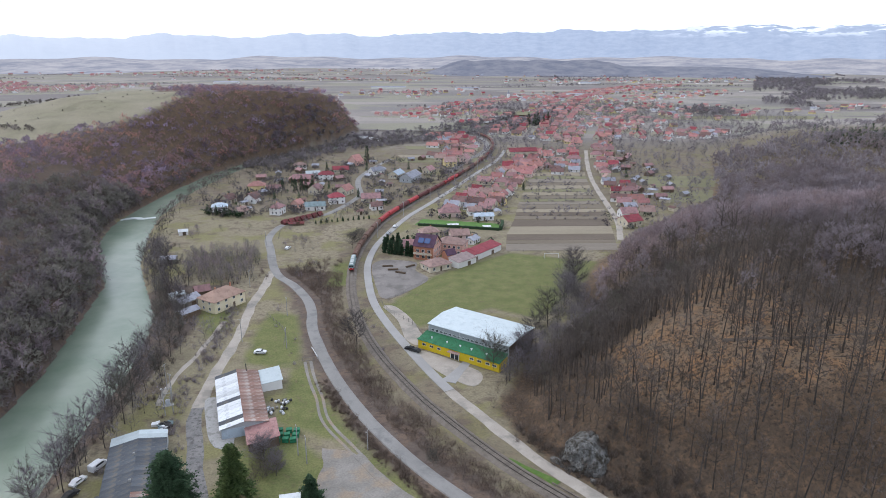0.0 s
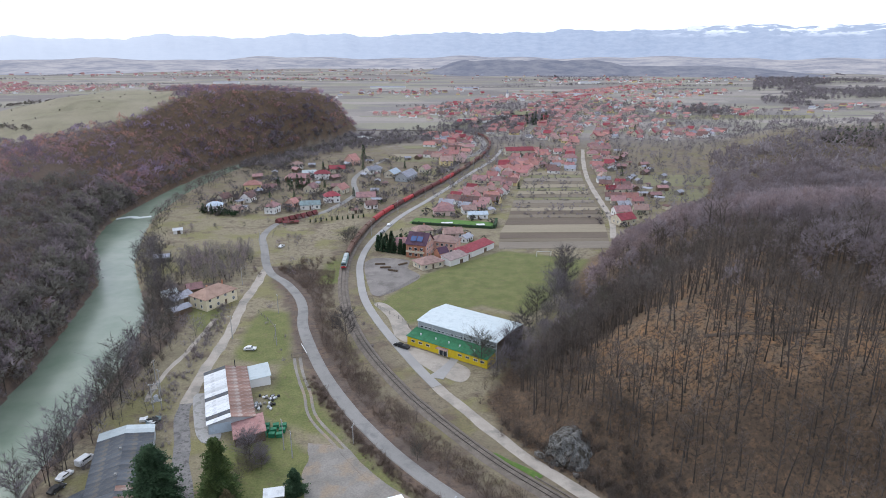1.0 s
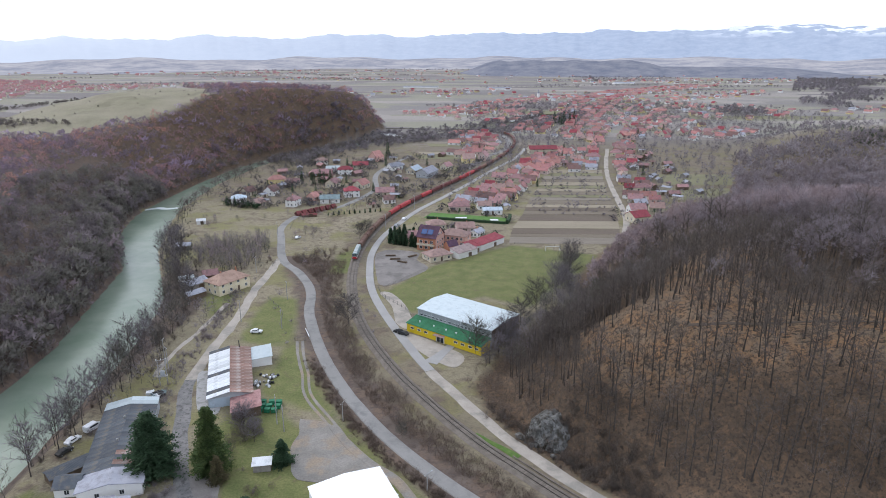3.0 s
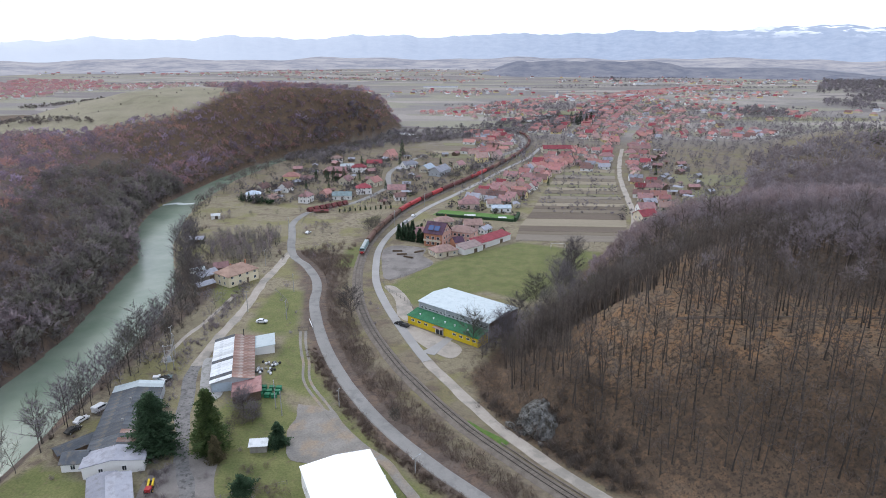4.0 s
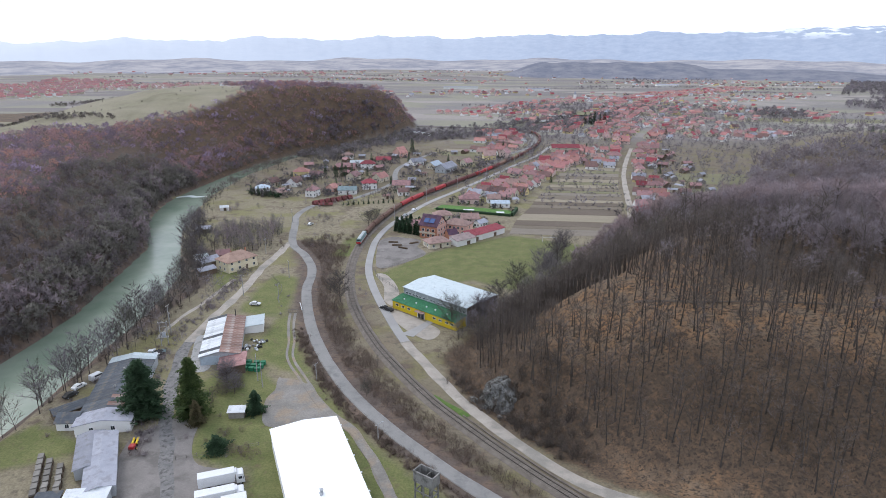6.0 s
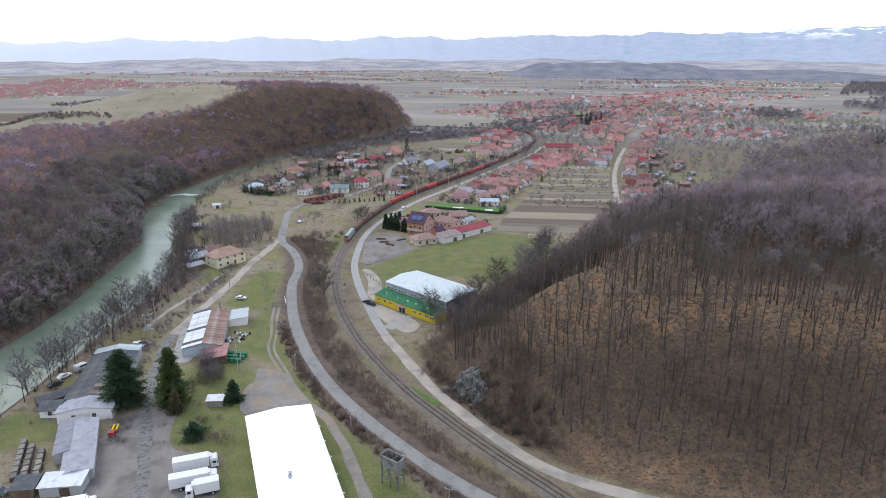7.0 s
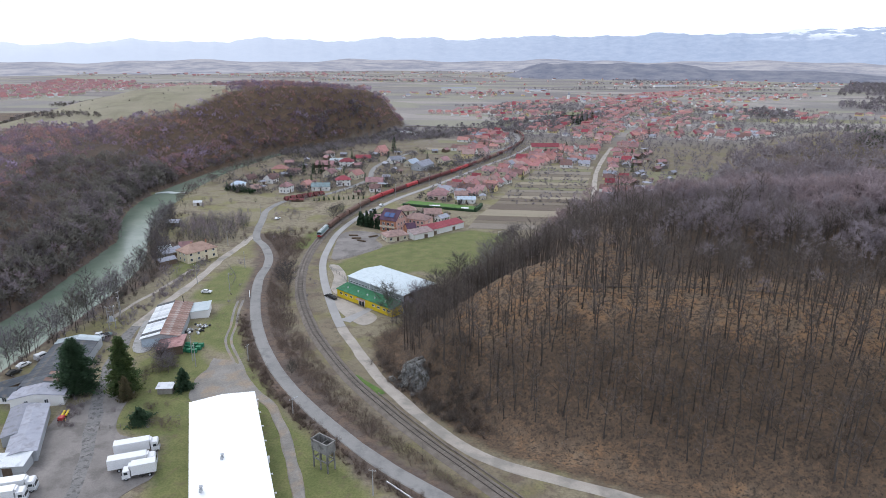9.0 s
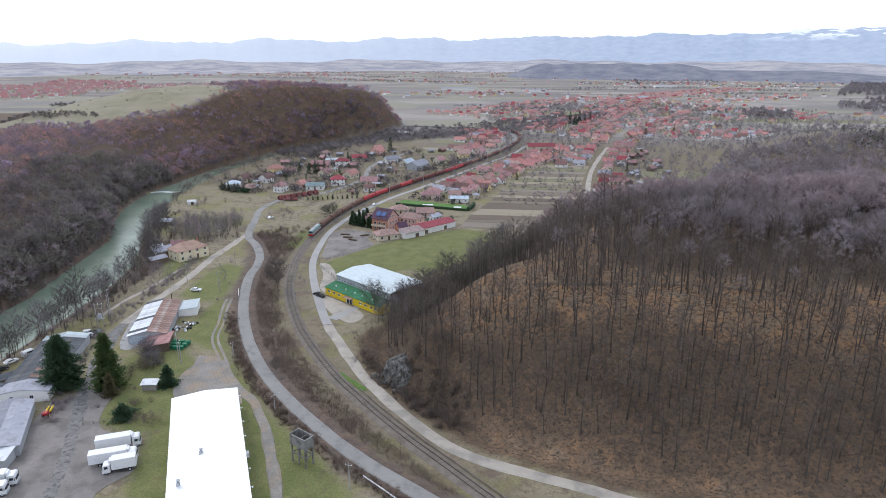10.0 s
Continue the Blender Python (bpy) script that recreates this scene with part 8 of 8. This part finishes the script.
def guard_rail(pts, label):
    r = root_at("guard_rail", 0, 0, 0, 0, label, "guard rail")
    ln = spline(pts, 1.6)
    part("beam", sweep_bm(ln, 0.55, 0.85, 0.1), M["white_paint"], r)
    for x, y in ln:
        p = part("post", boxes((0, 0, 0.35, 0.14, 0.14, 0.9)), M["cement"], r)
        p.location = (float(x), float(y), 0)


def sweep_bm(ln, z0, z1, t):
    _, rt = frames_along(ln)
    bm = bmesh.new()
    rows = []
    for (x, y), (rx, ry) in zip(ln, rt):
        rows.append([bm.verts.new((x + rx * o, y + ry * o, z)) for o, z in ((-t, z0), (t, z0), (t, z1), (-t, z1))])
    for a, b in zip(rows, rows[1:]):
        for i in range(4):
            j = (i + 1) % 4
            bm.faces.new((a[i], a[j], b[j], b[i]))
    bm.faces.new(rows[0])
    bm.faces.new(rows[-1][::-1])
    bmesh.ops.recalc_face_normals(bm, faces=bm.faces)
    return bm


# transformer platform on twin poles beside the lane
r = root_at("transformer_platform", -79.6, 163.8, 0, 25, "grey transformer on a twin-pole concrete platform", "transformer")
for k in (-1.1, 1.1):
    part("pole", rod(bmesh.new(), (k, 0, -0.2), (k, 0, 9.0), 0.17, 8, 0.12), M["cement"], r)
part("platform", boxes((0, 0, 3.2, 3.0, 1.4, 0.15)), M["cement"], r)
part("tank", boxes((0, 0, 4.1, 1.3, 0.9, 1.5), (0.0, 0, 5.0, 0.9, 0.5, 0.3), bevel=0.06), M["wall_grey"], r)
part("crossarm", boxes((0, 0, 8.6, 3.4, 0.14, 0.16)), M["cement"], r)
part("crossarm", boxes((0, 0, 7.0, 2.6, 0.14, 0.16)), M["cement"], r)
for k in (-1.4, 0.0, 1.4):
    part("insulator", rod(bmesh.new(), (k, 0, 8.65), (k, 0, 9.1), 0.08), M["white_paint"], r)

# pale concrete bridge at the river bend
r = root_at("bridge", -86, 745, 0, 128, "pale concrete bridge over the river bend", "bridge")
part("deck", boxes((0, 0, 1.0, 46, 6, 0.9)), M["white_wall"], r)
for k in (-14, 0, 14):
    part("pier", boxes((k, 0, -2.4, 1.6, 5, 6.4)), M["cement"], r)
for k in (-2.8, 2.8):
    part("parapet", boxes((0, k, 1.95, 46, 0.25, 1.0)), M["white_paint"], r)

guard_rail([(38.5, 93.0), (43.5, 89.5), (49, 85.5)], "white concrete guard rail at the roadside")
guard_rail([(-46.5, 206.5), (-44.6, 202.5), (-43.0, 199)], "white guard rail at the road bend")

r = root_at("gate", -46, 197.4, 0, 8, "grey metal field gate across the wheel tracks", "gate")
part("frame", boxes((0, 0, 0.2, 3.8, 0.08, 0.08), (0, 0, 1.4, 3.8, 0.08, 0.08), (-1.9, 0, 0.8, 0.12, 0.12, 1.6), (1.9, 0, 0.8, 0.12, 0.12, 1.6)), M["wood_grey"], r)
for i in range(5):
    part("bar", boxes((-1.3 + i * 0.65, 0, 0.8, 0.05, 0.05, 1.2)), M["wood_grey"], r)

# football goal at the far end of the pitch
r = root_at("football_goal", 55, 309, 0, 4, "white football goal frame on the pitch", "goal")
for sgn in (-1, 1):
    part("post", rod(bmesh.new(), (sgn * 3.66, 0, -0.1), (sgn * 3.66, 0, 2.44), 0.09, 8), M["white_paint"], r)
    part("back_stay", rod(bmesh.new(), (sgn * 3.66, 0, 2.44), (sgn * 3.66, 1.8, 0), 0.06, 6), M["white_paint"], r)
part("crossbar", rod(bmesh.new(), (-3.75, 0, 2.44), (3.75, 0, 2.44), 0.09, 8), M["white_paint"], r)

# stacked timber and pallets behind the works
k = 0
for row, (x0, y0) in enumerate(((-75, 99), (-71.5, 97.5), (-67.5, 96), (-65, 103))):
    for i in range(7 if row < 3 else 4):
        x, y = x0 + i * 1.35, y0 - i * 2.15
        r = root_at("timber_stack", x, y, float(height(x, y)), -58 + float(rng.normal() * 4), "weathered grey stack of sawn timber", "timber stack", "timber stacks")
        for lv in range(3):
            part("layer", boxes((0, 0, 0.2 + lv * 0.5, 2.0, 1.5 - 0.1 * lv, 0.42)), M["wood_grey"] if lv == 2 else M["wood_dark"], r)
        k += 1

# farm implements, crates and scrap
r = root_at("farm_implement", -55.0, 105.9, 0.1, 100, "red and yellow farm implement in the yard", "machine")
part("hopper", boxes((0, 0, 1.0, 1.6, 1.4, 0.9), bevel=0.1), M["red_paint"], r)
part("drawbar", boxes((-1.2, 0, 0.5, 1.4, 0.15, 0.15)), M["dark_metal"], r)
for sgn in (-1, 1):
    wheel(r, 0, sgn * 0.85, 0.45, 0.45, 0.25, M["yellow_paint"])
r = root_at("yellow_spreader", -55.7, 108.3, 0.1, 112, "yellow metal spreader frame in the yard", "machine")
part("arm", boxes((0, -0.5, 1.0, 2.8, 0.5, 0.5), (0, 0.5, 1.0, 2.8, 0.5, 0.5), bevel=0.08), M["yellow_paint"], r)
part("stand", boxes((-1, 0, 0.4, 0.15, 1.4, 0.8), (1, 0, 0.4, 0.15, 1.4, 0.8)), M["dark_metal"], r)
for i in range(9):
    x, y = -45.5 + (i % 3) * 2.4 + float(rng.random()), 150.5 + (i // 3) * 2.2
    r = root_at("crate_stack", x, y, 0, float(rng.random() * 20), "stack of green plastic crates beside the shed", "crates", "green crates")
    for lv in range(2):
        part("crate", boxes((0, 0, 0.35 + lv * 0.62, 1.7, 1.4, 0.55), bevel=0.05), M["green_paint"], r)
for i in range(38):
    x, y = -52 + float(rng.random()) * 6.0, 164 + float(rng.random()) * 8
    r = root_at("scrap_sack", x, y, 0, float(rng.random() * 180), "white sack of scrap beside the store", "sack", "scrap sacks")
    part("bag", boxes((0, 0, 0.35, 0.9, 0.7, 0.75), bevel=0.2), (M["white_paint"], M["dark_metal"], M["wall_grey"], M["wood_grey"])[i % 4], r)
for i in range(10):
    x, y = -84 + float(rng.random()) * 7, 152 + float(rng.random()) * 7
    r = root_at("scrap_heap", x, y, 0, float(rng.random() * 180), "heap of scrap metal behind the workshop", "scrap", "scrap heaps")
    part("piece", boxes((0, 0, 0.5, 2.0, 1.2, 0.9, 10, 8), (0.5, 0.4, 1.0, 1.4, 0.5, 0.2, 40, 20)), (M["dark_metal"], M["white_paint"], M["sheet_teal"])[i % 3], r)


def hedge(pts, h, w, label):
    """A clipped hedge: a rough solid with leafy flecks over it."""
    ln = spline(pts, 0.8)
    r = root_at("hedge", 0, 0, 0, 0, label, "hedge")
    part("core", sweep_bm(ln, -0.1, h * 0.9, w * 0.45), M["needle"], r)
    t = Tris()
    rg = np.random.default_rng(len(pts) * 7 + int(h * 10))
    for x, y in ln:
        for _ in range(9):
            p = np.array([x, y, 0]) + (rg.normal() * w * 0.35, rg.normal() * w * 0.35, 0.1 + rg.random() * h)
            q = rg.normal(size=(3, 3)) * 0.24
            t.add([p + q[0], p + q[1], p + q[2]], [(0, 1, 2)], 0)
    v, f, m = t.arrays()
    ob = new("leaves", mesh_np("leaves", v, f, [M["needle"]]))
    ob.parent = r


hedge([(-15, 371.5), (8, 366), (33, 360.5)], 1.6, 1.4, "dark green clipped hedge along the lawn")
hedge([(33.5, 361), (35, 368), (36, 376)], 2.6, 1.8, "tall dark hedge at the end of the lawn")
for x, y, a in ((-24, 291, 10), (-20, 286.5, -25), (-16, 296, 40), (-27, 296, 5)):
    r = root_at("beam_pile", x, y, 0.08, a, "pile of dark squared beams on the lot", "beams", "beam piles")
    for k in range(5):
        part("beam", boxes((0, (k % 3 - 1) * 0.5, 0.2 + 0.36 * (k // 3), 5.0, 0.36, 0.34)), M["wood_dark"], r)
for x, y, w, d in ((6, 372, 7, 3), (26, 368, 5, 3.5)):
    r = root_at("garden_pavilion", x, y, 0.08, 6, "low white sheet over garden things on the lawn", "cover")
    part("cover", boxes((0, 0, 0.5, w, d, 0.12)), M["white_paint"], r)
    for sx_ in (-1, 1):
        for sy_ in (-1, 1):
            part("leg", boxes((sx_ * (w / 2 - 0.2), sy_ * (d / 2 - 0.2), 0.2, 0.12, 0.12, 0.6)), M["wood_grey"], r)


# ---- sleepers of the nearest stretch of track ----
bed = bpy.data.objects["railway_bed"]
sl = spline(RAIL, 0.62)
tg_, _ = frames_along(sl)
sl_me = part("sleeper", boxes((0, 0, 0.5, 2.5, 0.24, 0.2)), M["sleeper"], bed)
i0 = int(np.argmin(np.hypot(sl[:, 0] - 82, sl[:, 1] - 85)))
for i in range(300):
    j = i0 + i
    ob = sl_me if i == 0 else new("sleeper", sl_me.data)
    ob.parent = bed
    ob.matrix_basis = pose(float(sl[j, 0]), float(sl[j, 1]), 0.02, 0, 0, math.degrees(math.atan2(tg_[j, 1], tg_[j, 0])) + 90)
